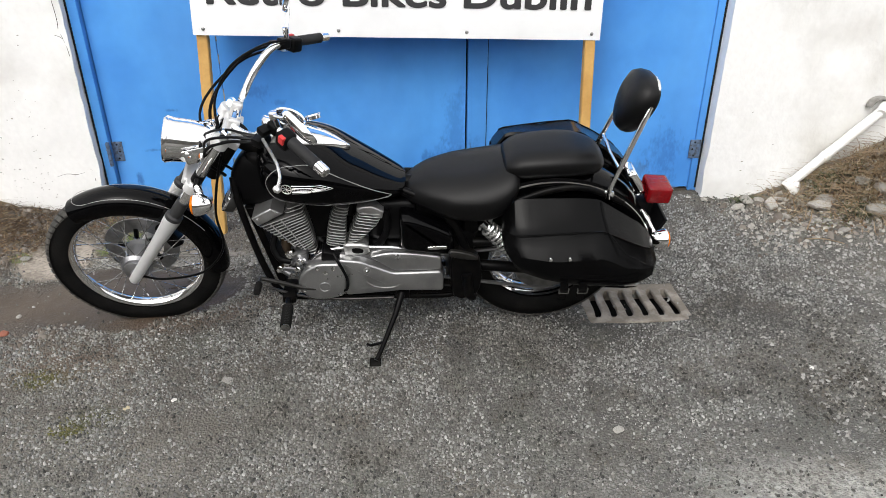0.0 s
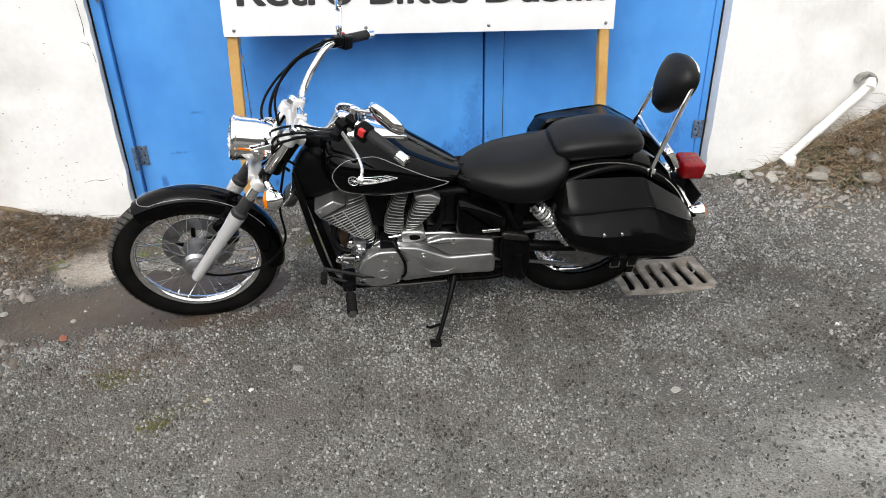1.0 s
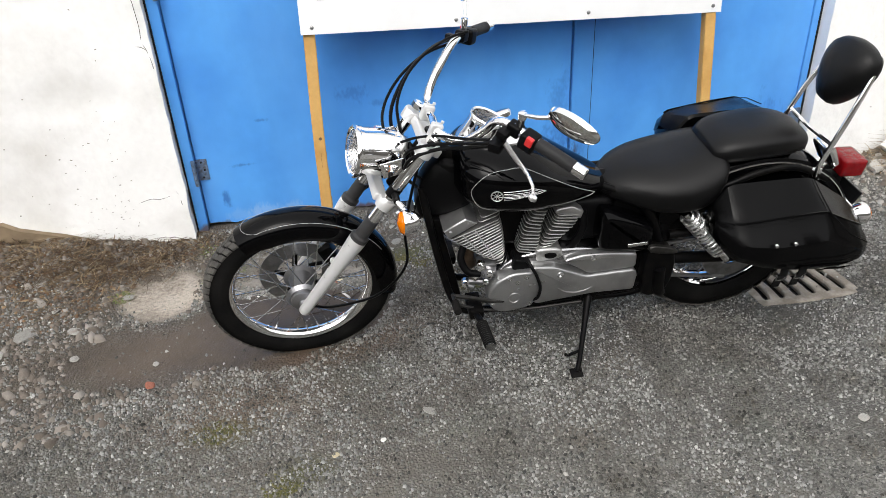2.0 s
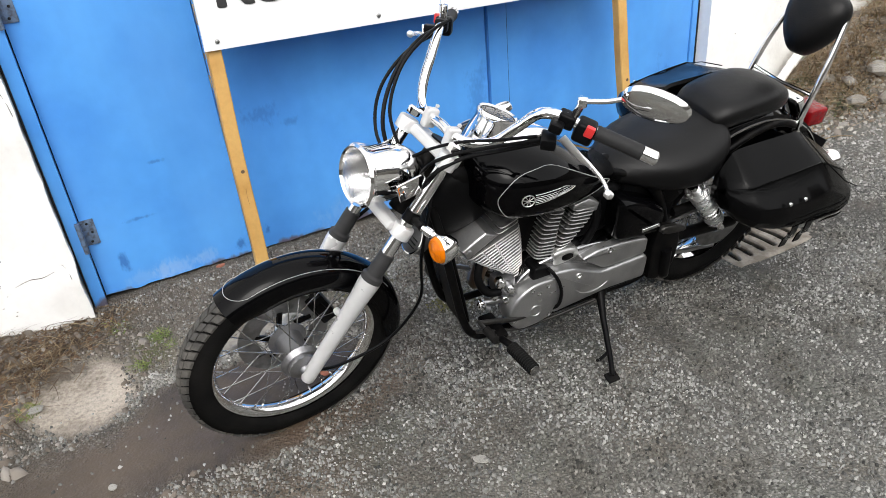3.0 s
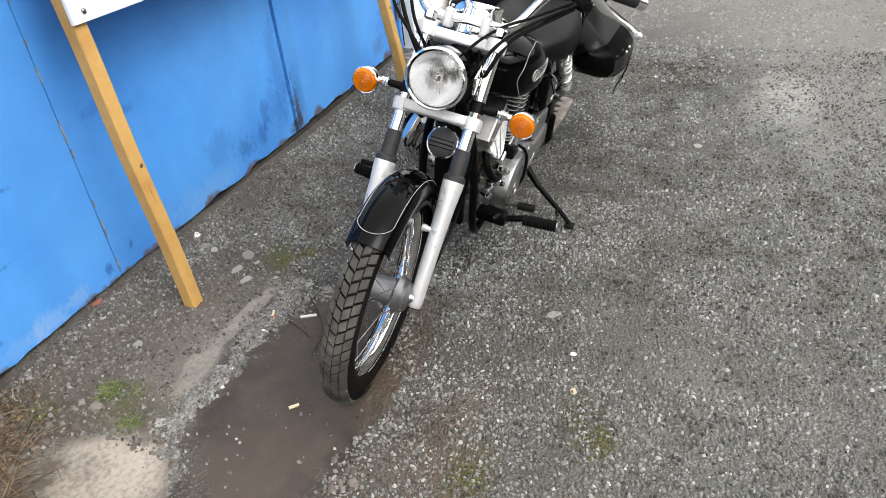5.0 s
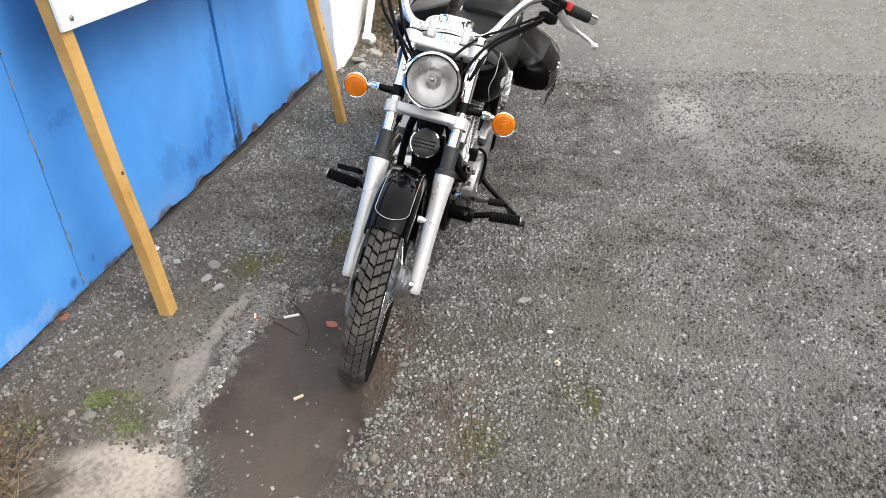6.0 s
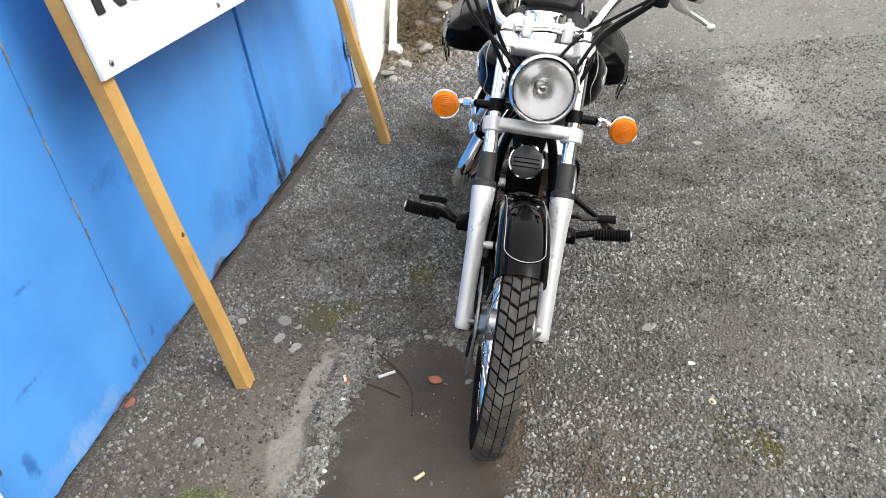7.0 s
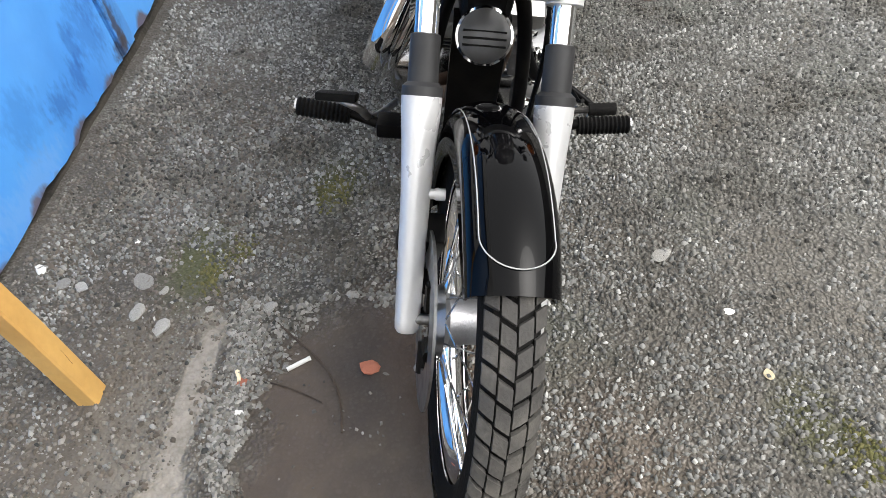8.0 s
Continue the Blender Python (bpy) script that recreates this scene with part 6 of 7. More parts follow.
lathe(bm, [(0.011, -0.006), (0.011, 0.006), (0.006, 0.0065), (0.006, 0.003), (0.001, 0.003)], V(0.623, 0.147, 0.349), (0, 1, 0), 14)
part("cover_bolt", bm, CHROME, sc)
bm = B()
slab(bm, cornered([(0.616, 0.399), (0.552, 0.415), (0.470, 0.413), (0.362, 0.398), (0.358, 0.337), (0.522, 0.333)], 0.016), 0.07, 0.142, 0.008, 3)
uc = part("upper_cover", bm, COVER, bike, "satin alloy wedge-shaped side cover")
bm = B()
lathe(bm, [(0.011, -0.006), (0.011, 0.006), (0.006, 0.0065), (0.006, 0.003), (0.001, 0.003)], V(0.513, 0.138, 0.400), (0, 1, 0), 14)
part("cover_bolt", bm, CHROME, uc)
bm = B()
slab(bm, rounded([(0.60, 0.245), (0.34, 0.245), (0.32, 0.23), (0.33, 0.205), (0.60, 0.205)], 3), 0.08, 0.12, 0.008)
part("lower_case", bm, FRAME, bike, "dark lower case")
bm = B()
slab(bm, rounded([(0.775, 0.415), (0.745, 0.412), (0.722, 0.400), (0.714, 0.366), (0.745, 0.352), (0.778, 0.354)], 3), 0.08, 0.135, 0.008)
part("clutch_actuator", bm, PLASTIC, bike, "black plastic cap above the covers")
bm = B()
slab(bm, rounded([(0.70, 0.432), (0.66, 0.436), (0.622, 0.430), (0.608, 0.410), (0.616, 0.392), (0.66, 0.384), (0.70, 0.388)], 3), 0.02, 0.118, 0.012, 4)
stt = part("starter_motor", bm, FIN, bike, "cast alloy starter motor")
bm = B()
slab(bm, rounded([(0.672, 0.418), (0.655, 0.422), (0.636, 0.416), (0.634, 0.404), (0.652, 0.398), (0.670, 0.403)], 3), 0.116, 0.121, 0.002)
part("starter_cap", bm, FRAME, stt, "dark oval cap")
# clutch side on the right
bm = B()
slab(bm, rounded([(0.83, 0.30), (0.80, 0.375), (0.72, 0.40), (0.58, 0.40), (0.5, 0.36), (0.48, 0.28), (0.56, 0.22), (0.74, 0.205)], 4), -0.10, -0.165, 0.014)
part("clutch_cover", bm, CASE, bike, "polished clutch cover")
bm = B()
tube(bm, spline([V(0.90, 0.10, 0.29), V(0.93, 0.09, 0.31), V(0.86, 0.11, 0.32), V(0.80, 0.12, 0.30)], 5), 0.012, 10)
box(bm, (0.06, 0.05, 0.05), pose(0.86, 0.095, 0.375), 0.008)
for k in range(5):
    tube(bm, [V(0.86 + 0.012 * k - 0.02, 0.12, 0.345 + 0.006 * k), V(0.86 + 0.012 * k - 0.02, 0.135, 0.345 + 0.006 * k)], 0.006, 8)
part("oil_fitting", bm, ALU, bike, "alloy pipe fittings before the crankcase")
for x, y, z, r in ((0.885, 0.125, 0.40, 0.014), (0.855, 0.135, 0.375, 0.012), (0.90, 0.12, 0.355, 0.012), (0.865, 0.13, 0.335, 0.01), (0.93, 0.11, 0.32, 0.012)):
    bm = B()
    lathe(bm, [(r * 1.1, -0.02), (r * 1.1, 0.0), (r * 0.8, 0.002), (r * 0.8, 0.012), (r * 0.3, 0.014)], V(x, y, z), (0.35, 0.9, 0.2), 8)
    part("union_bolt", bm, CHROME, bike, "bright pipe union")
pts_ = [(0.93, 0.08, 0.47), (0.945, 0.10, 0.42), (0.925, 0.12, 0.38), (0.885, 0.125, 0.37)]
bm = B()
tube(bm, spline([V(*q) for q in pts_], 6), 0.012, 10)
part("breather_hose", bm, PLASTIC, bike, "black rubber hose")
bm = B()
tube(bm, spline([V(0.735, 0.135, 0.412), V(0.722, 0.155, 0.395), V(0.705, 0.164, 0.362), V(0.691, 0.164, 0.316), V(0.694, 0.162, 0.272), V(0.71, 0.150, 0.25)], 6), 0.0055, 8)
part("wiring_loom", bm, PLASTIC, bike, "black wiring sleeve across the covers")
bm = B()
box(bm, (0.085, 0.13, 0.09), pose(0.70, 0, 0.56), 0.02, 3)
box(bm, (0.11, 0.12, 0.19), pose(0.775, 0, 0.515), 0.02, 3)
part("carburettor", bm, FRAME, bike, "alloy carburettor between the cylinders")
# horn
HORN = mat("horn_steel", (0.08, 0.08, 0.08), 0.35, 0.6, 0.2, 30)
bm = B()
lathe(bm, [(0.02, -0.035), (0.037, -0.03), (0.044, -0.012), (0.044, 0.0), (0.0415, 0.007), (0.03, 0.012), (0.001, 0.014)], V(1.095, 0, 0.548), (0.85, 0, 0.5), 28)
horn = part("horn", bm, HORN, bike, "slotted disc horn with bright rim")
bm = B()
lathe(bm, [(0.042, 0.003), (0.0455, 0.0), (0.0455, 0.006), (0.042, 0.007)], V(1.095, 0, 0.548), (0.85, 0, 0.5), 28, closed=True)
part("horn_rim", bm, CHROME, horn)
for k in range(5):
    bm = B()
    ax_ = 0.034 if k in (1, 2, 3) else 0.024
    up_ = V(-0.5, 0, 0.85).normalized()
    o_ = V(1.095, 0, 0.548) + V(0.85, 0, 0.5).normalized() * (0.0125 - 0.0004 * (k - 2) ** 2 * 3) + up_ * (0.011 * (k - 2) - 0.004)
    tube(bm, [o_ + V(0, -ax_, 0), o_ + V(0.001, 0, 0.001), o_ + V(0, ax_, 0)], 0.0018, 6)
    part("slot", bm, FRAME, horn)

# black shrouds round the steering head and between frame and engine
bm = B()
slab(bm, [(1.034, 0.545), (1.014, 0.46), (0.982, 0.32), (0.955, 0.20), (0.925, 0.20), (0.955, 0.33), (0.985, 0.45), (1.005, 0.545)], -0.048, 0.048, 0.006)
part("radiator_guard", bm, FRAME, bike, "black plate between the frame tubes")
bm = body(B(), [(1.075, 0.60, 0.03, 0.03), (1.06, 0.61, 0.075, 0.042), (1.02, 0.64, 0.10, 0.05), (0.97, 0.65, 0.10, 0.056), (0.92, 0.66, 0.085, 0.06), (0.88, 0.66, 0.06, 0.05)], 24, 3.0)
part("wiring_cover", bm, PLASTIC, bike, "black cover over wiring at the steering head")
bm = body(B(), [(1.02, 0.70, 0.03, 0.03), (1.0, 0.695, 0.06, 0.042), (0.97, 0.68, 0.075, 0.052), (0.92, 0.668, 0.078, 0.058), (0.87, 0.655, 0.07, 0.055), (0.85, 0.65, 0.04, 0.05)], 24, 3.0)
part("neck_cover", bm, FRAME, bike, "black cover over the steering head")
# frame tubes
def pipe(name, pts, r, material=FRAME, label="", n=6, seg=12):
    bm = B()
    tube(bm, spline(pts, n), r, seg)
    return part(name, bm, material, bike, label)


for s in (1, -1):
    pipe("frame_downtube", [(1.060, s * 0.03, 0.66), (1.043, s * 0.065, 0.56), (1.010, s * 0.083, 0.40), (0.975, s * 0.085, 0.26), (0.935, s * 0.085, 0.185), (0.86, s * 0.085, 0.165), (0.5, s * 0.085, 0.165), (0.30, s * 0.09, 0.18), (0.255, s * 0.09, 0.28)], 0.0125, label="black frame tube")
    pipe("frame_rear_tube", [(0.50, s * 0.05, 0.62), (0.36, s * 0.095, 0.56), (0.28, s * 0.10, 0.42), (0.255, s * 0.10, 0.28), (0.25, s * 0.095, 0.2)], 0.016)
    pipe("seat_rail", [(0.52, s * 0.05, 0.63), (0.36, s * 0.10, 0.60), (0.18, s * 0.115, 0.60), (0.0, s * 0.118, 0.665), (-0.12, s * 0.118, 0.67), (-0.25, s * 0.112, 0.61)], 0.012)
    pipe("swing_arm", [(0.27, s * 0.085, 0.32), (0.15, s * 0.1, 0.318), (-0.02, s * 0.105, 0.308), (-0.055, s * 0.105, 0.308)], 0.021)
    # shock absorber
    top, bot = V(0.230, s * 0.133, 0.548), V(0.024, s * 0.130, 0.318)
    d = (bot - top).normalized()
    bm = B()
    tube(bm, [top, top.lerp(bot, 0.25), top.lerp(bot, 0.26), bot], [0.017, 0.017, 0.012, 0.012], 16)
    sh = part("shock_absorber", bm, CHROME, bike, "chrome coil-sprung shock absorber")
    bm = B()
    e1 = d.cross(V(0, 1, 0)).normalized()
    e2 = d.cross(e1)
    L = (bot - top).length
    coil = [top + d * (0.025 + (L - 0.09) * k / 210) + (e1 * math.cos(k * 2 * math.pi / 17.5) + e2 * math.sin(k * 2 * math.pi / 17.5)) * 0.0265 for k in range(211)]
    tube(bm, coil, 0.0050, 7)
    part("spring", bm, BRIGHT, sh, "chrome coil spring")
pipe("backbone", [(1.02, 0, 0.78), (0.85, 0, 0.68), (0.6, 0, 0.62), (0.45, 0, 0.62)], 0.025)
bm = B()
box(bm, (0.09, 0.20, 0.30), pose(0.285, 0.0, 0.33), 0.02)
part("pivot_plate", bm, FRAME, bike, "black swing-arm pivot casting")
bm = B()
box(bm, (0.16, 0.16, 0.18), pose(0.37, 0, 0.52), 0.02)
part("battery_box", bm, PLASTIC, bike)
# black block added so that the gap behind the cylinders stays dark
bm = B()
box(bm, (0.17, 0.15, 0.17), pose(0.53, 0.0, 0.50), 0.03, 3)
part("filler_box", bm, PLASTIC, bike, "black filler box closing the gap behind the cylinders")
# side covers under the seat
for s in (1, -1):
    bm = B()
    slab(bm, rounded([(0.500, 0.570), (0.42, 0.548), (0.345, 0.510), (0.322, 0.485), (0.318, 0.420), (0.335, 0.405), (0.41, 0.412), (0.485, 0.424), (0.503, 0.45), (0.507, 0.51)], 3), s * 0.08, s * 0.150, 0.026, 4)
    cov = part("side_cover", bm, BLACK, bike, "gloss black side cover")
    bm = B()
    slab(bm, cornered([(0.412, 0.452), (0.345, 0.455), (0.343, 0.442), (0.409, 0.439)], 0.004), s * 0.147, s * 0.1535, 0.002)
    part("plaque", bm, CHROME, cov, "small bright plaque")

# exhaust on the right
pipe("exhaust_pipe", [(0.86, -0.06, 0.58), (0.90, -0.10, 0.52), (0.89, -0.15, 0.40), (0.80, -0.175, 0.30), (0.62, -0.18, 0.26), (0.3, -0.19, 0.25)], 0.021, CHROME, "chrome exhaust pipe")
pipe("exhaust_pipe", [(0.53, -0.07, 0.57), (0.48, -0.13, 0.50), (0.44, -0.175, 0.40), (0.34, -0.19, 0.34), (0.2, -0.195, 0.32)], 0.021, CHROME, "chrome exhaust pipe")
pipe("exhaust_heat_shield", [(0.93, -0.13, 0.53), (0.925, -0.165, 0.44), (0.86, -0.19, 0.35)], 0.026, CHROME, "chrome heat shield")
for z0, x1 in ((0.25, -0.42), (0.325, -0.36)):
    bm = B()
    lathe(bm, [(0.022, 0.0), (0.04, 0.08), (0.042, 0.1), (0.042, 0.56), (0.036, 0.57), (0.03, 0.55)], V(0.30, -0.205, z0), V(-1, 0, 0.02), 24)
    part("silencer", bm, CHROME, bike, "chrome silencer")
pipe("lower_exhaust", [(0.86, 0.06, 0.50), (0.905, 0.05, 0.42), (0.90, 0.02, 0.33), (0.86, -0.06, 0.27)], 0.021, RUST, "heat-browned exhaust elbow")

# foot controls
for s in (1, -1):
    bm = B()
    fx, fz = (0.0, 0.0) if s > 0 else (0.045, 0.018)
    box(bm, (0.05, 0.10, 0.035), pose(0.90 + fx, s * 0.13, 0.235 + fz), 0.01)
    tube(bm, [V(0.905 + fx, s * 0.16, 0.235 + fz), V(0.895 + fx, s * 0.235, 0.255 + fz)], 0.011, 10)
    pk = part("foot_peg_bracket", bm, FRAME, bike, "black foot-peg bracket")
    bm = B()
    g = [V(0.897 + fx - 0.004 * t, s * (0.232 + 0.105 * t), 0.250 + fz + 0.010 * t) for t in np.linspace(0, 1, 26)]
    tube(bm, g, [0.0165 if k % 2 else 0.0195 for k in range(26)], 14)
    part("foot_peg", bm, RUBBER, pk, "ribbed black rubber foot peg")
    bm = B()
    lathe(bm, [(0.0155, 0), (0.0155, 0.004), (0.001, 0.006)], g[-1], g[-1] - g[0], 14)
    part("peg_end", bm, WORN_CHROME, pk, "bright peg end")
bm = B()
tube(bm, spline([V(0.80, 0.15, 0.262), V(0.86, 0.16, 0.28), V(0.92, 0.175, 0.315), V(0.985, 0.185, 0.345)], 5), 0.0075, 10)
tube(bm, [V(0.985, 0.18, 0.345), V(0.985, 0.225, 0.352)], 0.006, 8)
lv = part("gear_lever", bm, DARK_STEEL, bike, "bent steel gear lever")
bm = B()
g = [V(0.985, 0.222 + 0.05 * t, 0.352 + 0.006 * t) for t in np.linspace(0, 1, 12)]
tube(bm, g, [0.011 if k % 2 else 0.0125 for k in range(12)], 12)
part("toe_rubber", bm, RUBBER, lv, "black toe rubber")
pipe("gear_linkage", [(0.97, 0.155, 0.275), (0.80, 0.15, 0.212), (0.53, 0.14, 0.206)], 0.0055, DARK_STEEL, "thin dark steel linkage rod", 2)
pipe("brake_pedal", [(0.82, -0.15, 0.22), (0.92, -0.19, 0.25), (0.99, -0.21, 0.32), (0.985, -0.25, 0.335)], 0.008, STEEL)
bm = B()
box(bm, (0.07, 0.075, 0.016), pose(0.985, -0.25, 0.34, 0, -30, 0), 0.005)
part("pedal_pad", bm, RUBBER, bike, "black rubber brake pedal")
bm = B()
slab(bm, rounded([(0.330, 0.440), (0.275, 0.430), (0.240, 0.415), (0.245, 0.400), (0.330, 0.415)], 3), 0.15, 0.165, 0.004)
part("passenger_peg", bm, DARK_STEEL, bike, "folded passenger foot peg")

# side stand, out on the ground
bm = B()
tube(bm, [V(0.50, 0.125, 0.215), V(0.525, 0.19, 0.165), V(0.578, 0.315, 0.105), V(0.593, 0.342, 0.092)], [0.0145, 0.0105, 0.0085, 0.0085], 12)
box(bm, (0.05, 0.022, 0.06), pose(0.497, 0.12, 0.22), 0.006)
st = part("side_stand", bm, FRAME, bike, "black side stand, let down")
bm = B()
box(bm, (0.042, 0.034, 0.007), pose(0.596, 0.346, 0.087, -12, 0, 0), 0.003)
tube(bm, [V(0.562, 0.28, 0.12), V(0.612, 0.295, 0.118), V(0.624, 0.30, 0.13)], 0.0055, 8)
part("stand_foot", bm, FRAME, st, "flat steel foot")
bm = B()
tube(bm, [V(0.27, 0.14, 0.32), V(0.255, 0.14, 0.22), V(0.24, 0.13, 0.20)], 0.02, 10)
slab(bm, rounded([(0.32, 0.40), (0.245, 0.40), (0.215, 0.33), (0.225, 0.215), (0.31, 0.205)], 3), 0.10, 0.14, 0.01)
part("heel_plate", bm, FRAME, bike, "black heel plate")
# chain and rear sprocket
bm = B()
lathe(bm, [(0.05, 0.088), (0.105, 0.088), (0.108, 0.091), (0.105, 0.094), (0.05, 0.094)], RA, (0, 1, 0), 40, closed=True)
part("rear_sprocket", bm, STEEL, rw, "dull steel sprocket")
bm = B()
tube(bm, [V(0.45, 0.092, 0.36), V(-0.02, 0.092, 0.415)], 0.007, 8)
tube(bm, [V(0.45, 0.092, 0.28), V(-0.02, 0.092, 0.2)], 0.007, 8)
part("drive_chain", bm, STEEL, bike, "oily drive chain")
pipe("chain_guard", [(0.25, 0.105, 0.435), (0.1, 0.115, 0.445), (-0.05, 0.112, 0.44), (-0.12, 0.11, 0.40)], 0.016, FRAME)

# ---- loose things and growth on the ground ----
def island_mat(name, colors, rough=0.9, bump=0.2):
    """Colour picked for each loose piece of a heap."""
    m = mat(name, colors[0], rough, 0.0, 0.2, 30, bump, 200)
    n, l = m.node_tree.nodes, m.node_tree.links
    geo = n.new("ShaderNodeNewGeometry")
    ramp = n.new("ShaderNodeValToRGB")
    ramp.color_ramp.interpolation = "LINEAR"
    for k, c in enumerate(colors):
        e = ramp.color_ramp.elements.new((k + 0.5) / len(colors))
        e.color = (*c, 1)
    ramp.color_ramp.elements.remove(ramp.color_ramp.elements[0])
    ramp.color_ramp.elements.remove(ramp.color_ramp.elements[-1])
    l.new(geo.outputs["Random Per Island"], ramp.inputs[0])
    l.new(ramp.outputs[0], n["Principled BSDF"].inputs["Base Color"])
    return m


def dirty(m, spots_, low, high):
    """Patches of grime and of washed stone over a heap, at two sizes."""
    n, l = m.node_tree.nodes, m.node_tree.links
    b = n["Principled BSDF"]
    col = b.inputs["Base Color"].links[0].from_socket
    co = n.new("ShaderNodeTexCoord").outputs["Object"]
    for scale, rough_, a, c in spots_:
        t = n.new("ShaderNodeTexNoise")
        t.inputs["Scale"].default_value, t.inputs["Detail"].default_value, t.inputs["Roughness"].default_value = scale, 6.0, rough_
        l.new(co, t.inputs["Vector"])
        for (p, q), tint, f in (((a, a - 0.14), low, 0.8), ((c, c + 0.14), high, 0.5)):
            r = n.new("ShaderNodeMapRange")
            for k, v in zip(("From Min", "From Max", "To Min", "To Max"), (p, q, 0.0, f)):
                r.inputs[k].default_value = v
            l.new(t.outputs["Fac"], r.inputs["Value"])
            x = n.new("ShaderNodeMix")
            x.data_type = "RGBA"
            x.blend_type = "MULTIPLY"
            l.new(r.outputs[0], x.inputs[0])
            l.new(col, x.inputs[6])
            x.inputs[7].default_value = (*tint, 1)
            col = x.outputs[2]
    l.new(col, b.inputs["Base Color"])
    return m


CHIPS = island_mat("stone_chips", [(0.04, 0.041, 0.039), (0.16, 0.162, 0.155), (0.24, 0.242, 0.231), (0.10, 0.10, 0.094), (0.31, 0.312, 0.298), (0.18, 0.179, 0.166), (0.07, 0.071, 0.069), (0.44, 0.44, 0.42), (0.045, 0.045, 0.043), (0.165, 0.163, 0.153)])
FARCHIPS = island_mat("pale_dusty_chips", [(0.15, 0.148, 0.14), (0.24, 0.236, 0.222), (0.31, 0.305, 0.288), (0.19, 0.185, 0.17), (0.38, 0.374, 0.355), (0.22, 0.215, 0.2)])
EARTHY = island_mat("earthy_grit", [(0.07, 0.058, 0.046), (0.14, 0.12, 0.099), (0.045, 0.037, 0.029), (0.19, 0.174, 0.152), (0.10, 0.083, 0.066), (0.25, 0.237, 0.215), (0.12, 0.105, 0.087)])
DRIFT = island_mat("dirty_chips", [(0.10, 0.097, 0.087), (0.19, 0.187, 0.172), (0.26, 0.253, 0.233), (0.13, 0.123, 0.11), (0.33, 0.32, 0.295), (0.16, 0.15, 0.133)])
LEAVES = island_mat("dead_leaves", [(0.10, 0.055, 0.03), (0.16, 0.095, 0.05), (0.06, 0.034, 0.02), (0.22, 0.15, 0.085), (0.12, 0.075, 0.045)])
RUBBLE = island_mat("rubble", [(0.115, 0.095, 0.077), (0.19, 0.168, 0.147), (0.07, 0.056, 0.044), (0.28, 0.258, 0.233), (0.14, 0.117, 0.096), (0.09, 0.075, 0.06)])
STRAW = island_mat("dry_stalks", [(0.10, 0.062, 0.03), (0.17, 0.118, 0.064), (0.055, 0.031, 0.017), (0.28, 0.22, 0.135), (0.08, 0.045, 0.024), (0.042, 0.024, 0.014)], 0.8, 0.05)
BANKGRASS = island_mat("bank_grass", [(0.208, 0.136, 0.076), (0.336, 0.272, 0.176), (0.128, 0.076, 0.044), (0.400, 0.336, 0.232), (0.240, 0.148, 0.088), (0.160, 0.120, 0.056)], 0.8, 0.05)
PEBBLES = island_mat("bank_pebbles", [(0.30, 0.285, 0.255), (0.20, 0.185, 0.16), (0.42, 0.405, 0.37), (0.26, 0.235, 0.2), (0.35, 0.335, 0.305)])
DARKLEAF = island_mat("dark_green_leaves", [(0.03, 0.045, 0.018), (0.06, 0.08, 0.03), (0.10, 0.11, 0.05)], 0.7, 0.05)
MOSS = island_mat("moss_tufts", [(0.055, 0.058, 0.02), (0.10, 0.098, 0.03), (0.075, 0.07, 0.026), (0.13, 0.12, 0.045)])
LEAFGREEN = island_mat("green_blades", [(0.07, 0.10, 0.02), (0.11, 0.145, 0.03), (0.16, 0.18, 0.05)], 0.7, 0.05)
STONE = mat("grey_stone", (0.33, 0.322, 0.3), 0.85, 0, 0.3, 25, 0.35, 90, second=(0.18, 0.17, 0.15), piece=0.3)
ROCK = mat("weathered_rock", (0.40, 0.385, 0.355), 0.9, 0, 0.4, 18, 0.5, 60, second=(0.24, 0.22, 0.19), piece=0.3)
WHITE_STONE = mat("white_stone", (0.72, 0.71, 0.68), 0.8, 0, 0.15, 30, 0.2, 90)
BRICK = mat("red_brick_shard", (0.36, 0.13, 0.08), 0.9, 0, 0.3, 40, 0.35, 120, piece=0.25)
YELLOWISH = mat("yellowish_stone", (0.46, 0.4, 0.27), 0.8, 0, 0.2, 30, 0.2, 90)
PAPER = mat("cream_paper", (0.75, 0.66, 0.45), 0.8, 0, 0.15, 60)
TWIG = mat("dark_twig", (0.055, 0.04, 0.03), 0.85, 0, 0.3, 40, 0.2, 200)
PVC = mat("white_plastic_pipe", (0.80, 0.80, 0.78), 0.4, 0, 0.12, 8, 0.05, 80, second=(0.68, 0.66, 0.6))
BARE = mat("bare_brown_render", (0.22, 0.165, 0.105), 0.95, 0, 0.3, 7, 0.5, 45, second=(0.15, 0.11, 0.07))
rng_ = np.random.default_rng(7)


def in_blot(x, y, cx, cy, rx, ry):
    return ((x - cx) / rx) ** 2 + ((y - cy) / ry) ** 2 < 1


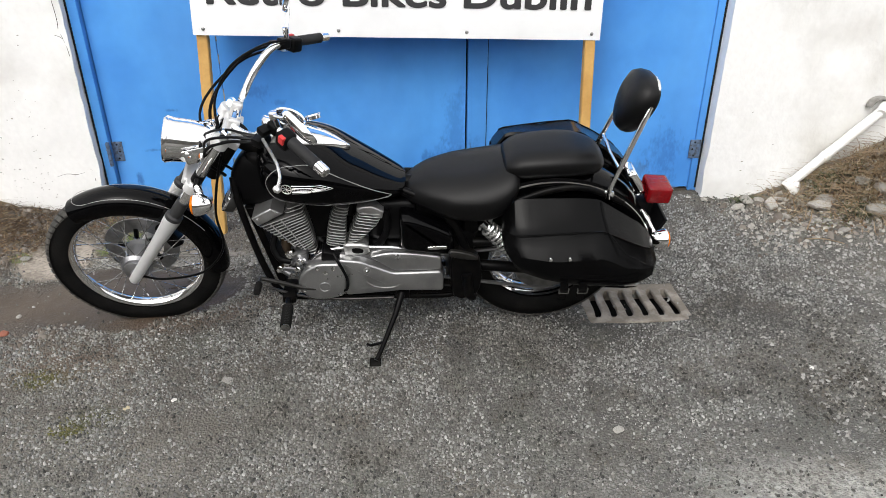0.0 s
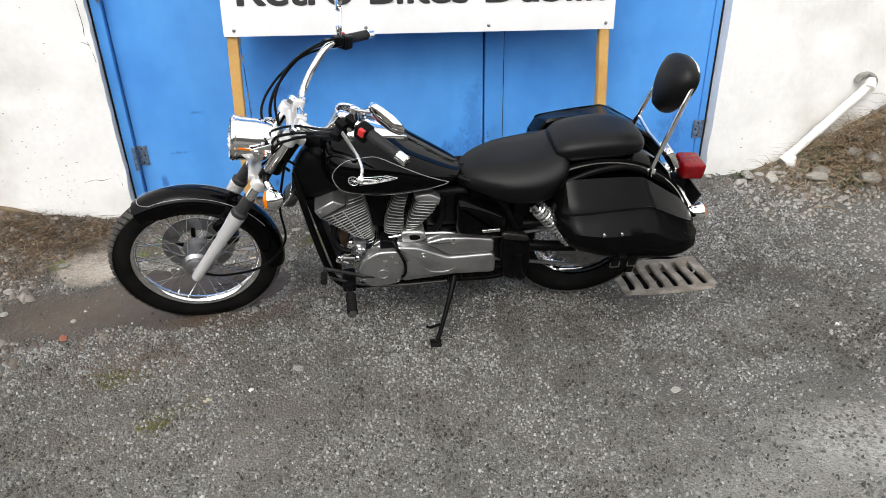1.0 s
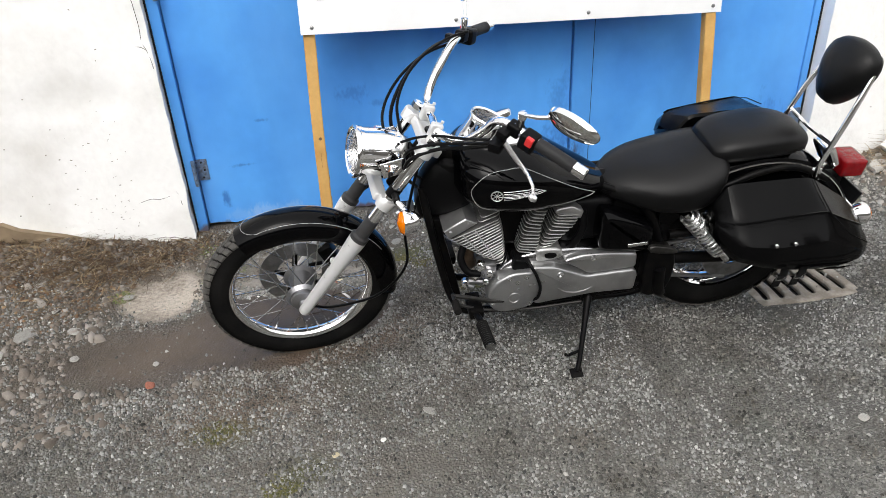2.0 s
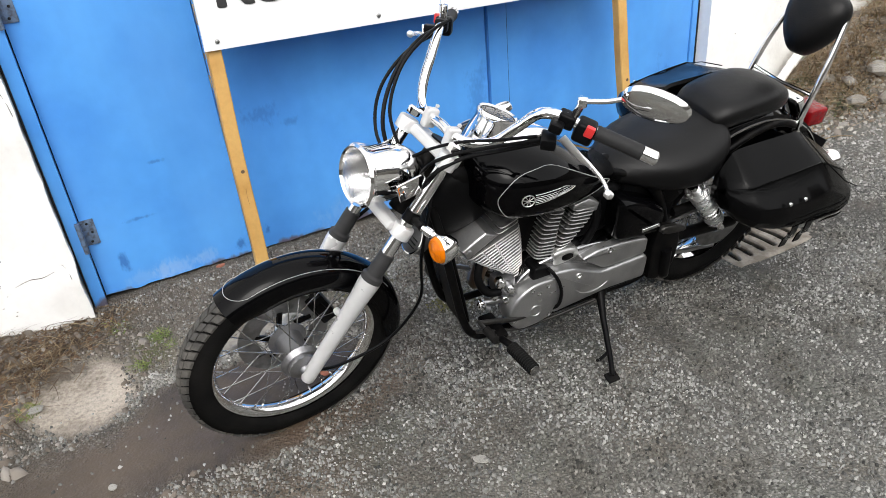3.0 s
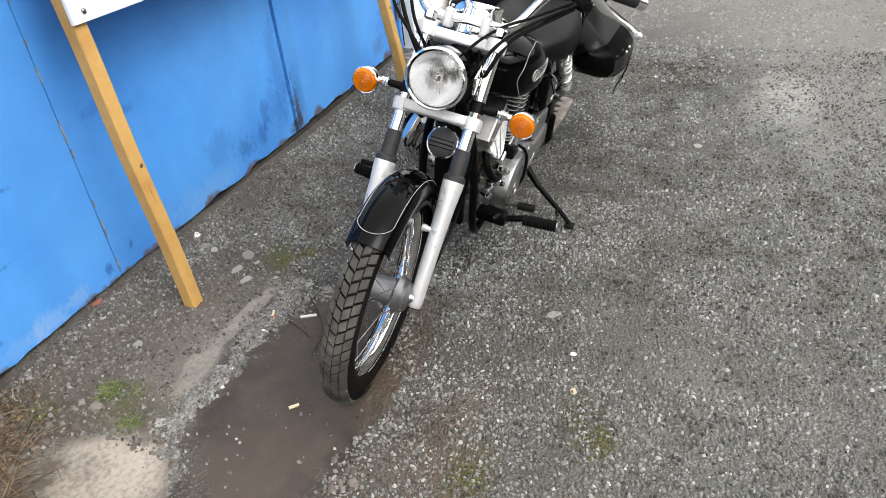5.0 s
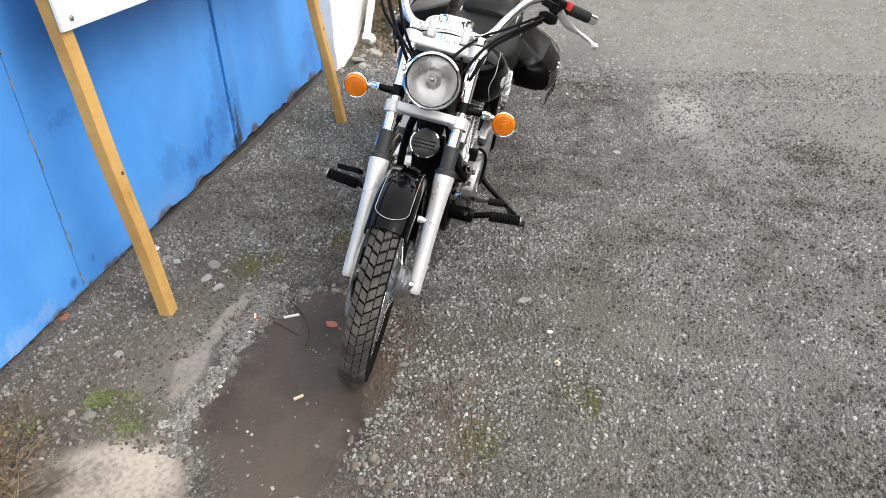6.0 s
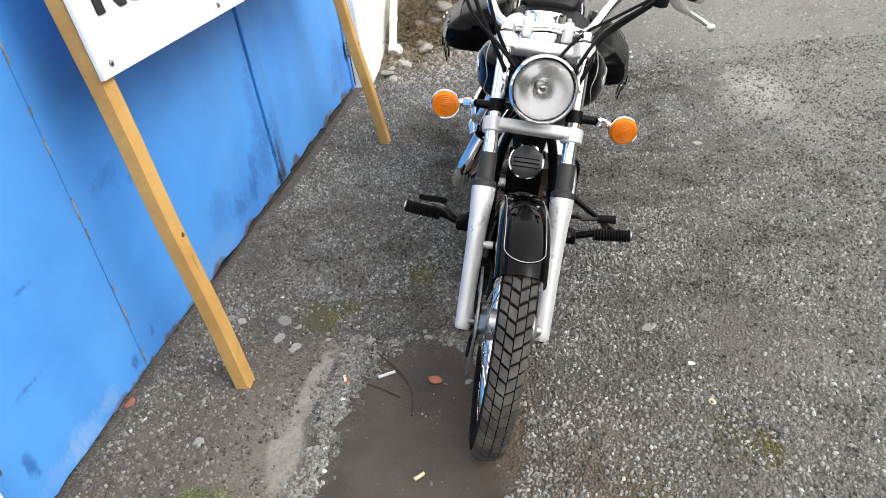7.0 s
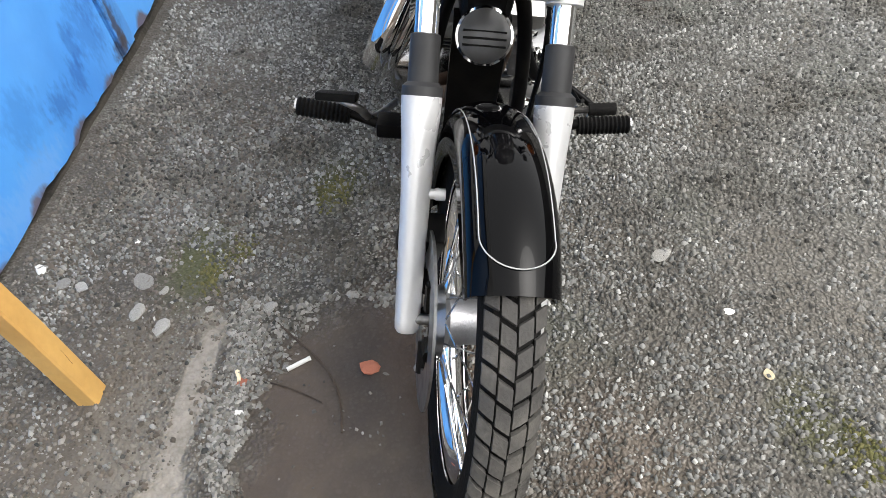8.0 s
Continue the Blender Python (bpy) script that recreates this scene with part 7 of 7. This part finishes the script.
def bare(x, y):
    """Mud, concrete and drain, where few chips lie; the edges wander."""
    if 0.765 < x < 1.215 and 2.505 < y < 2.805:
        return True
    x, y = x + 0.07 * fbm(x, y, 5.0, 3.0) + 0.035 * fbm(x, y, 21.0, 1.0), y + 0.055 * fbm(x, y, 6.0, 9.0) + 0.03 * fbm(x, y, 21.0, 5.0)
    return (in_blot(x, y, -1.12, 2.765, 0.44, 0.24) or in_blot(x, y, -0.83, 2.82, 0.19, 0.17) or in_blot(x, y, -1.5, 2.70, 0.29, 0.19) or in_blot(x, y, -0.84, 3.125, 0.18, 0.03)
            or in_blot(x, y, -1.06, 3.125, 0.12, 0.045) or in_blot(x, y, -1.51, 3.12, 0.15, 0.20))


def heap(name, spots, material, label, flat=0.6):
    """Many small flat-topped chips in one mesh: (x, y, size)."""
    p = np.array(spots)
    n_, r = len(p), rng_.random((len(p), 14))
    s = p[:, 2]
    w1, w2, h = s * (0.75 + 0.5 * r[:, 0]), s * (0.5 + 0.45 * r[:, 1]), s * flat * (0.7 + 0.8 * r[:, 2])
    turn, lean, side = r[:, 3] * 6.283, (r[:, 4] - 0.5) * 0.9, (r[:, 5] - 0.5) * 0.9
    z0 = height(p[:, 0], p[:, 1])
    co = np.zeros((n_, 8, 3))
    for k in range(8):
        a = math.pi / 2 * (k % 4) + 0.5 * (r[:, 6 + k % 4] - 0.5)
        g = (1.0 if k < 4 else 0.62) * (0.8 + 0.4 * r[:, 10 + k % 4])
        dx, dy = w1 * g * np.cos(a), w2 * g * np.sin(a)
        dz = (-0.35 if k < 4 else 0.85) * h + (0 if k < 4 else 1) * (lean * dx + side * dy)
        co[:, k, 0] = p[:, 0] + dx * np.cos(turn) - dy * np.sin(turn)
        co[:, k, 1] = p[:, 1] + dx * np.sin(turn) + dy * np.cos(turn)
        co[:, k, 2] = z0 + dz
    quad = np.array([[4, 5, 6, 7], [0, 1, 5, 4], [1, 2, 6, 5], [2, 3, 7, 6], [3, 0, 4, 7]])
    idx = (np.arange(n_)[:, None, None] * 8 + quad[None]).reshape(-1)
    me = bpy.data.meshes.new(name)
    me.vertices.add(n_ * 8)
    me.vertices.foreach_set("co", co.reshape(-1))
    me.loops.add(len(idx))
    me.loops.foreach_set("vertex_index", idx.astype(np.int32))
    me.polygons.add(n_ * 5)
    me.polygons.foreach_set("loop_start", np.arange(0, len(idx), 4, dtype=np.int32))
    me.update(calc_edges=True)
    me.materials.append(material)
    return tagged(new(name, me), label, "gravel", kind="stuff")


# ground height on a fine table, looked up for the loose pieces
TX, TY = np.arange(-3.6, 4.41, 0.05), np.arange(-0.6, 3.91, 0.05)
TABLE = np.array([[ground_z(x, y) for x in TX] for y in TY])


def GZ(x, y):
    i, j = (x + 3.6) / 0.05, (y + 0.6) / 0.05
    i, j = min(max(i, 0), len(TX) - 1.001), min(max(j, 0), len(TY) - 1.001)
    a, b = int(i), int(j)
    u, v = i - a, j - b
    return TABLE[b, a] * (1 - u) * (1 - v) + TABLE[b, a + 1] * u * (1 - v) + TABLE[b + 1, a] * (1 - u) * v + TABLE[b + 1, a + 1] * u * v


def height(x, y):
    """The same for many places at once."""
    i, j = np.clip((x + 3.6) / 0.05, 0, len(TX) - 1.001), np.clip((y + 0.6) / 0.05, 0, len(TY) - 1.001)
    a, b = i.astype(int), j.astype(int)
    u, v = i - a, j - b
    return TABLE[b, a] * (1 - u) * (1 - v) + TABLE[b, a + 1] * u * (1 - v) + TABLE[b + 1, a] * (1 - u) * v + TABLE[b + 1, a + 1] * u * v


spots = []
while len(spots) < 165000:
    x, y = rng_.uniform(-2.3, 1.9), rng_.uniform(0.3, 3.6)
    if y < 0.9 and (x < -0.6 or rng_.random() < 0.35):
        continue
    if x > 0.9 and y < 1.9 and rng_.random() < 0.5:
        continue
    clump = fbm(x, y, 2.2, 11.0) + 0.35 * fbm(x, y, 9.0, 4.0)
    if rng_.random() > 0.66 + 0.7 * clump:
        continue
    if bare(x, y) and rng_.random() > 0.02:
        continue
    if in_blot(x, y, 1.2, 1.55, 0.36, 0.15) and rng_.random() > 0.5 + 0.8 * fbm(x, y, 14.0, 2.0):
        continue
    if (in_blot(x, y, -1.15, 3.30, 0.75, 0.27) and rng_.random() > 0.2) or (x < -1.65 and y > 2.4 and rng_.random() > 0.45):
        continue
    spots.append((x, y, 0.0024 + 0.0058 * rng_.random() ** 2.2))
dirty(CHIPS, ((1.6, 0.6, 0.50, 0.56), (6.5, 0.65, 0.50, 0.56)), (0.40, 0.365, 0.315), (1.25, 1.24, 1.2))
heap("gravel", spots, CHIPS, "loose grey stone chips over the tarmac", 0.8)
spots = []
for k in range(26000):
    # thinner and coarser towards the far end of the yard
    x, y = 1.4 + 3.0 * rng_.random() ** 1.3, rng_.uniform(-0.4, 3.3)
    if (x < 1.9 and y > 0.3 and rng_.random() < 0.6) or fbm(x, y, 2.2, 11.0) < -0.25:
        continue
    spots.append((x, y, 0.004 + 0.009 * rng_.random() ** 2.2))
heap("far_gravel", spots, FARCHIPS, "coarse pale chips over the dusty end of the yard")
spots = []
while len(spots) < 15000:
    # grit trodden into the earth by the doors
    x, y = rng_.uniform(-1.75, 0.3), rng_.uniform(2.95, 3.62)
    if not bare(x, y) and not in_blot(x, y, -0.47, 3.19, 0.12, 0.06) and rng_.random() < min(1, (y - 2.9) / 0.2) * min(1, (0.35 - x) / 0.4):
        spots.append((x, y, 0.002 + 0.006 * rng_.random() ** 2.5))
heap("grit", spots, EARTHY, "earthy grit trodden in by the doors", 0.7)
spots = []
for cx, cy, r, k in ((-0.277, 2.917, 0.05, 260), (-0.515, 3.159, 0.055, 200), (-0.45, 3.10, 0.04, 90), (-1.011, 1.965, 0.045, 160), (-1.21, 2.24, 0.05, 130)):
    for q in range(k):
        spots.append((cx + rng_.normal(0, r * 0.55), cy + rng_.normal(0, r * 0.4), 0.0025 + 0.004 * rng_.random()))
heap("moss", spots, MOSS, "low patches of olive moss between the chips", 0.9)
spots = []
for k in range(5200):
    # a band of coarser chips between the concrete and the mud, thinner drifts round the rest
    if k % 2:
        x, y = rng_.uniform(-1.32, -0.6), rng_.normal(3.045, 0.022) + 0.01 * math.sin(x * 9)
    else:
        a = rng_.uniform(0, 6.283)
        cx, cy, rx, ry = ((-1.12, 2.765, 0.46, 0.26), (-0.83, 2.82, 0.21, 0.2))[(k // 2) % 2]
        r = rng_.normal(1.03, 0.07)
        x, y = cx + rx * r * math.cos(a), cy + ry * r * math.sin(a)
    if not bare(x, y) and y < 3.6:
        spots.append((x, y, 0.0032 + 0.0065 * rng_.random() ** 2))
heap("gravel_drift", spots, DRIFT, "coarser chips drifted round the mud patch")
spots = []
for k in range(6000):
    x, y = rng_.uniform(-3.3, -1.25), rng_.uniform(2.3, 3.55)
    if rng_.random() < min(1, (-1.1 - x) / 0.7) and not bare(x, y):
        spots.append((x, y, abs(rng_.normal(0, 0.008)) + 0.004))
for k in range(5200):
    x, y = rng_.uniform(1.65, 4.3), rng_.uniform(2.6, 3.56)
    if rng_.random() < min(1, (x - 1.5) / 0.8) * min(1, max(0, (y - 2.9) / 0.35)):
        spots.append((x, y, abs(rng_.normal(0, 0.009)) + 0.004))
heap("rubble", spots, RUBBLE, "broken stone rubble along the walls")
spots = []
for k in range(5200):
    x, y = rng_.uniform(1.7, 4.3), rng_.uniform(2.6, 3.52)
    if rng_.random() < min(1, max(0, (y - 2.95 + 0.1 * (x - 1.8)) / 0.25)):
        spots.append((x, y, 0.005 + 0.014 * rng_.random() ** 3))
heap("bank_pebbles", spots, PEBBLES, "pale pebbles strewn over the bank")


spots = []
for k in range(3000):
    x, y = rng_.uniform(-3.2, -1.2), rng_.uniform(2.95, 3.54)
    if x < -1.2 - (3.59 - y) and rng_.random() < min(1, (-1.1 - x) / 0.4) * min(1, (y - 2.9) / 0.3) and not bare(x, y):
        spots.append((x, y, rng_.uniform(0.006, 0.015)))
for k in range(900):
    x, y = rng_.uniform(1.9, 4.2), rng_.uniform(3.1, 3.5)
    if rng_.random() < min(1, (x - 1.8) / 0.6):
        spots.append((x, y, rng_.uniform(0.006, 0.018)))
heap("dead_leaves", spots, LEAVES, "brown dead leaves lying along the walls", 0.25)


def blades(name, spots, material, label, category, length, lie, width=0.0016):
    """Thin bent stalks in one mesh."""
    vs, fs = [], []
    for x, y in spots:
        a = rng_.random() * 6.283
        L = length * rng_.uniform(0.4, 1.2)
        up = rng_.uniform(*lie)
        w = width * rng_.uniform(0.6, 1.4)
        z = GZ(x, y) - 0.003
        base = len(vs)
        px, py = -math.sin(a) * w, math.cos(a) * w
        bend = rng_.uniform(-0.4, 0.4)
        for q in range(4):
            t = q / 3
            r = L * t * (1 - 0.5 * up * (1 - t))
            h = L * up * (t - 0.55 * t * t)
            ox, oy = math.cos(a + bend * t) * r, math.sin(a + bend * t) * r
            k = 1 - 0.8 * t
            yy = min(y + oy, 3.545 if x + ox < -1.44 or x > 0 else 3.60)
            hz = max(z + h, GZ(x + ox, yy) + 0.002) if q else z
            vs += [(x + ox + px * k, yy + py * k, hz), (x + ox - px * k, yy - py * k, hz + 0.0006)]
        for q in range(3):
            b = base + 2 * q
            fs.append((b, b + 1, b + 3, b + 2))
    me = bpy.data.meshes.new(name)
    me.from_pydata(vs, [], fs)
    me.materials.append(material)
    return tagged(new(name, me), label, category, kind="stuff")


sp = []
while len(sp) < 2700:
    x, y = rng_.uniform(-3.3, -1.18), rng_.uniform(2.9, 3.59)
    dens = min(1, max(0, (y - 3.0) / 0.35)) * min(1, max(0, (-1.12 - x) / 0.25)) * (1.0 if y > 3.3 or x < -1.6 else 0.25)
    if x > -1.20 - (3.59 - y) * 1.0:
        continue
    if rng_.random() < dens * (0.75 + fbm(x, y, 4, 2)):
        sp.append((x, y))
while len(sp) < 4300:
    x, y = -1.5 - 1.3 * rng_.random() ** 1.5, rng_.uniform(3.25, 3.53)
    if x < -1.42 - (3.52 - y) * 0.75:
        sp.append((x, y))
blades("dry_grass", sp, STRAW, "brown dead grass and stalks along the wall", "dry grass", 0.14, (0.02, 0.5), 0.0024)
sp = []
while len(sp) < 7800:
    x, y = rng_.uniform(1.7, 4.3), rng_.uniform(2.75, 3.54)
    dens = min(1, max(0, (x - 1.9) / 0.5)) * min(1, max(0, (y - 3.02 + 0.08 * (x - 2.2)) / 0.3))
    if rng_.random() < dens * (0.6 + 1.0 * fbm(x, y, 2.5, 6)):
        sp.append((x, y))
blades("bank_grass", sp, BANKGRASS, "pale and rusty dead grass on the bank", "dry grass", 0.17, (0.1, 1.1), 0.0024)
sp = [(rng_.normal(2.27, 0.07), rng_.normal(3.44, 0.035)) for k in range(260)] + [(rng_.normal(1.85, 0.025), rng_.normal(3.51, 0.01)) for k in range(70)] + [(rng_.normal(2.3, 0.06), rng_.normal(3.22, 0.04)) for k in range(160)]
blades("dark_weeds", sp, DARKLEAF, "dark green weeds among the rocks", "weeds", 0.07, (0.5, 1.2), 0.004)
sp = []
for cx, cy, r, k in ((-1.225, 3.31, 0.038, 150), (-1.31, 3.17, 0.028, 90), (-1.2, 3.24, 0.02, 30), (-1.66, 3.12, 0.04, 90), (2.15, 3.2, 0.08, 120), (2.6, 3.3, 0.1, 120), (-1.35, 3.45, 0.05, 70)):
    for q in range(k):
        a, d = rng_.uniform(0, 6.283), r * math.sqrt(rng_.random())
        sp.append((cx + d * math.cos(a), cy + d * math.sin(a)))
blades("green_weeds", sp, LEAFGREEN, "small tufts of green weeds in the gravel", "weeds", 0.028, (0.4, 1.1), 0.0022)


def stone_mesh(seed, flat=0.6, fine=1):
    r = np.random.default_rng(seed)
    bm = B()
    bmesh.ops.create_icosphere(bm, subdivisions=fine, radius=1.0)
    cut = [(Vector(r.normal(size=3)).normalized(), r.uniform(0.55, 0.85)) for _ in range(7)]
    for v in bm.verts:
        v.co *= r.uniform(0.85, 1.12) if fine == 1 else r.uniform(0.96, 1.04)
        for n_, d in cut:
            over = v.co.dot(n_) - d
            if over > 0:
                v.co -= n_ * over
        v.co.z *= flat
    me = bpy.data.meshes.new("stone")
    bm.to_mesh(me)
    bm.free()
    return me


SHAPES = [stone_mesh(k, 0.26 + 0.05 * (k % 5), 2) for k in range(8)]
ROUGH = [stone_mesh(20 + k, 0.62 + 0.09 * (k % 5), 2) for k in range(8)]


def stone(x, y, s, k=0, material=STONE, name="stone", label="small grey stone lying on the gravel", group="loose stones", turn=None, cat="stone"):
    me = (ROUGH if cat == "rock" else SHAPES)[k % 8]
    y += 0.022 if y < 3.25 else 0.0
    if material is not STONE:
        me = me.copy()
    me.materials.clear()
    me.materials.append(material)
    ob = new(name, me)
    t = turn if turn is not None else (37 * k + 91 * x * 10) % 360
    ob.matrix_world = pose(x, y, GZ(x, y) + s * (0.28 if cat == "rock" else 0.12), 8 * math.sin(k), 7 * math.cos(k), t) @ Matrix.Diagonal((s * 1.15, s * 0.9, s * 0.8, 1))
    return tagged(ob, label, cat, group)


# stones that can be told apart near the posts and the mud
for k, (x, y, s) in enumerate(((-0.525, 3.321, 0.026), (-0.615, 3.304, 0.022), (-0.666, 3.214, 0.026), (-0.557, 3.26, 0.012), (-0.629, 2.984, 0.017), (-0.53, 3.465, 0.02), (-0.519, 3.513, 0.02),
                               (-0.607, 2.807, 0.013), (-0.564, 2.164, 0.022), (0.703, 1.857, 0.02), (-0.62, 3.12, 0.012), (-0.7, 3.03, 0.011), (-1.04, 3.378, 0.018), (-0.46, 3.3, 0.012), (-0.8, 2.66, 0.011),
                               (-1.46, 2.62, 0.014), (-1.28, 3.06, 0.02), (-1.973, 2.913, 0.045), (-2.063, 2.78, 0.05), (-2.355, 3.5, 0.035), (-2.2, 3.36, 0.03), (-1.64, 3.096, 0.028), (-2.0, 3.26, 0.032),
                               (-2.4, 3.4, 0.04), (-1.8, 2.9, 0.03), (-2.3, 3.0, 0.045), (-1.75, 2.72, 0.02), (-2.5, 3.15, 0.05), (-2.15, 3.1, 0.026), (-1.9, 3.05, 0.022))):
    stone(x, y, s, k)
for x, y, s, k in ((-0.722, 2.071, 0.011, 1), (-0.48, 3.575, 0.016, 3), (-0.275, 3.482, 0.008, 2), (-0.395, 3.373, 0.009, 5), (-0.881, 2.995, 0.012, 4), (1.481, 2.131, 0.012, 5), (-1.05, 3.0, 0.009, 6), (-1.12, 2.98, 0.008, 1)):
    stone(x, y, s, k, WHITE_STONE, "pebble", "small white pebble on the grey gravel", "white pebbles")
stone(-0.862, 2.038, 0.012, 2, YELLOWISH, "pebble", "small yellowish pebble on the grey gravel", "yellow pebbles")
for x, y, s, k in ((1.852, 3.50, 0.052, 0), (1.939, 3.415, 0.056, 3), (2.125, 3.301, 0.066, 1), (2.17, 3.34, 0.05, 4), (1.772, 3.456, 0.032, 2), (2.366, 3.382, 0.05, 5), (2.335, 3.161, 0.066, 6), (1.907, 3.488, 0.034, 7), (1.945, 3.305, 0.02, 2),
                   (2.078, 3.193, 0.026, 5), (1.983, 3.25, 0.018, 4), (1.639, 3.54, 0.022, 3), (1.566, 3.57, 0.016, 1), (2.0, 3.45, 0.03, 0), (2.5, 3.08, 0.08, 2),
                   (2.42, 3.3, 0.06, 1), (2.6, 3.25, 0.08, 4), (2.75, 3.1, 0.07, 3), (2.9, 3.2, 0.09, 0), (1.8, 3.46, 0.035, 5), (3.05, 3.0, 0.07, 6), (3.2, 3.25, 0.08, 2), (2.66, 2.95, 0.05, 7), (3.4, 3.1, 0.08, 1),
                   (1.96, 3.3, 0.03, 4), (2.15, 3.08, 0.03, 0), (2.85, 2.9, 0.045, 3), (3.1, 2.8, 0.05, 5)):
    stone(x, y, s * 0.85, k, ROCK, "rock", "rough grey rock among dead grass by wall", "rocks by the wall", cat="rock")
stone(-0.793, 2.758, 0.022, 2, BRICK, "brick_shard", "reddish brick shard lying in the mud", "brick shards", cat="brick shard")
stone(-1.457, 2.5, 0.024, 5, BRICK, "brick_shard", "reddish brick shard lying in the mud", "brick shards", cat="brick shard")
stone(-0.93, 3.632, 0.017, 3, BRICK, "brick_shard", "reddish brick shard under the blue door", "brick shards", cat="brick shard")
stone(-0.81, 3.005, 0.014, 3, BRICK, "brick_shard", "small reddish brick shard among the chips", "brick shards", cat="brick shard")


def stick(name, pts, r, material, label, category):
    bm = B()
    pts = [(x, y + 0.022, h) for x, y, h in pts]
    tube(bm, spline([V(x, y, GZ(x, y) + r * 0.8 + h) for x, y, h in pts], 4), r, 8)
    return tagged(part(name, bm, material, None), label, category)


stick("paper_roll", [(-0.765, 2.875, 0), (-0.79, 2.918, 0)], 0.0045, WHITE_STONE, "short white paper stick lying on mud", "litter")
stick("cigarette_end", [(-1.118, 2.728, 0), (-1.138, 2.748, 0)], 0.0045, PAPER, "cream cigarette end lying on wet mud", "litter")
stick("cigarette_end", [(-0.785, 3.02, 0), (-0.81, 3.01, 0)], 0.0045, PAPER, "cream cigarette end lying among stone chips", "litter")
stick("twig", [(-0.665, 2.965, 0), (-0.72, 2.91, 0.004), (-0.78, 2.85, 0.003), (-0.85, 2.81, 0.002), (-0.93, 2.795, 0)], 0.0022, TWIG, "thin dark bent twig lying on mud", "twig")
stick("twig", [(-0.805, 2.985, 0), (-0.83, 2.91, 0.002), (-0.865, 2.84, 0)], 0.0016, TWIG, "thin dark twig lying on mud", "twig")
stick("twig", [(-0.805, 2.98, 0), (-0.755, 2.915, 0.001)], 0.0014, TWIG, "thin dark twig lying on mud", "twig")
stick("twig", [(2.1, 2.99, 0), (2.02, 3.03, 0.01), (1.95, 3.06, 0)], 0.0028, BARE, "pale bare stick lying by the rubble", "twig")

# white waste pipe against the wall, with its dark socket above
pipe_ = thing("waste_pipe", "white plastic waste pipe sloping down against wall", "pipe")
bm = B()
p0, p1 = V(2.045, 3.50, GZ(2.045, 3.5) + 0.03), V(2.465, 3.515, 0.465)
d = (p1 - p0).normalized()
rings = []
for s_, r in ((0, 0.026), (0.0, 0.029), (0.05, 0.029), (0.052, 0.0235), (0.24, 0.0235), (0.242, 0.027), (0.27, 0.027), (0.272, 0.0245), (0.62, 0.0245)):
    rings.append((r, s_ * (p1 - p0).length / 0.62))
lathe(bm, rings, p0, d, 20)
part("pipe", bm, PVC, pipe_)
bm = B()
lathe(bm, [(0.018, -0.012), (0.034, -0.012), (0.036, 0.0), (0.036, 0.03), (0.03, 0.034)], p0 + V(0.03, -0.012, -0.002), V(0.75, -0.6, 0.12), 20)
part("pipe_shoe", bm, PVC, pipe_, "open white end piece")
bm = B()
lathe(bm, [(0.025, -0.03), (0.0285, -0.03), (0.0285, 0.015), (0.02, 0.04)], p1, V(0.5, 0.55, 0.45), 20)
part("elbow", bm, PVC, pipe_, "white elbow into the wall")
bm = B()
arc_ = [p1 + V(0.052 * math.cos(a), 0.04, 0.05 * math.sin(a)) for a in np.linspace(-0.5, 3.0, 14)]
tube(bm, arc_, [0.015 + 0.004 * math.sin(7 * k) for k in range(14)], 8)
part("mortar_ring", bm, STONE, pipe_, "rough dark mortar round the hole")
# bare brown band at the foot of the left wall, where the paint stops
bm = B()
top, bot = [], []
for k in range(70):
    x = -5.9 + (5.9 - 1.78) * k / 69
    h = 0.05 + 0.14 * min(1, max(0, (-1.85 - x) / 0.35)) + 0.02 * fbm(x, 0, 3, 1) + 0.012 * fbm(x, 0, 12, 4)
    top.append(V(x, 3.5395, max(0.03, h)))
    bot.append(V(x, 3.5385, -0.1))
back = [V(q.x, 3.575, q.z + 0.003) for q in top]
loft(bm, [back, top, bot], wrap=False)
tagged(part("wall_foot", bm, BARE, None), "bare brown render at the foot of wall", "wall foot", kind="structure")
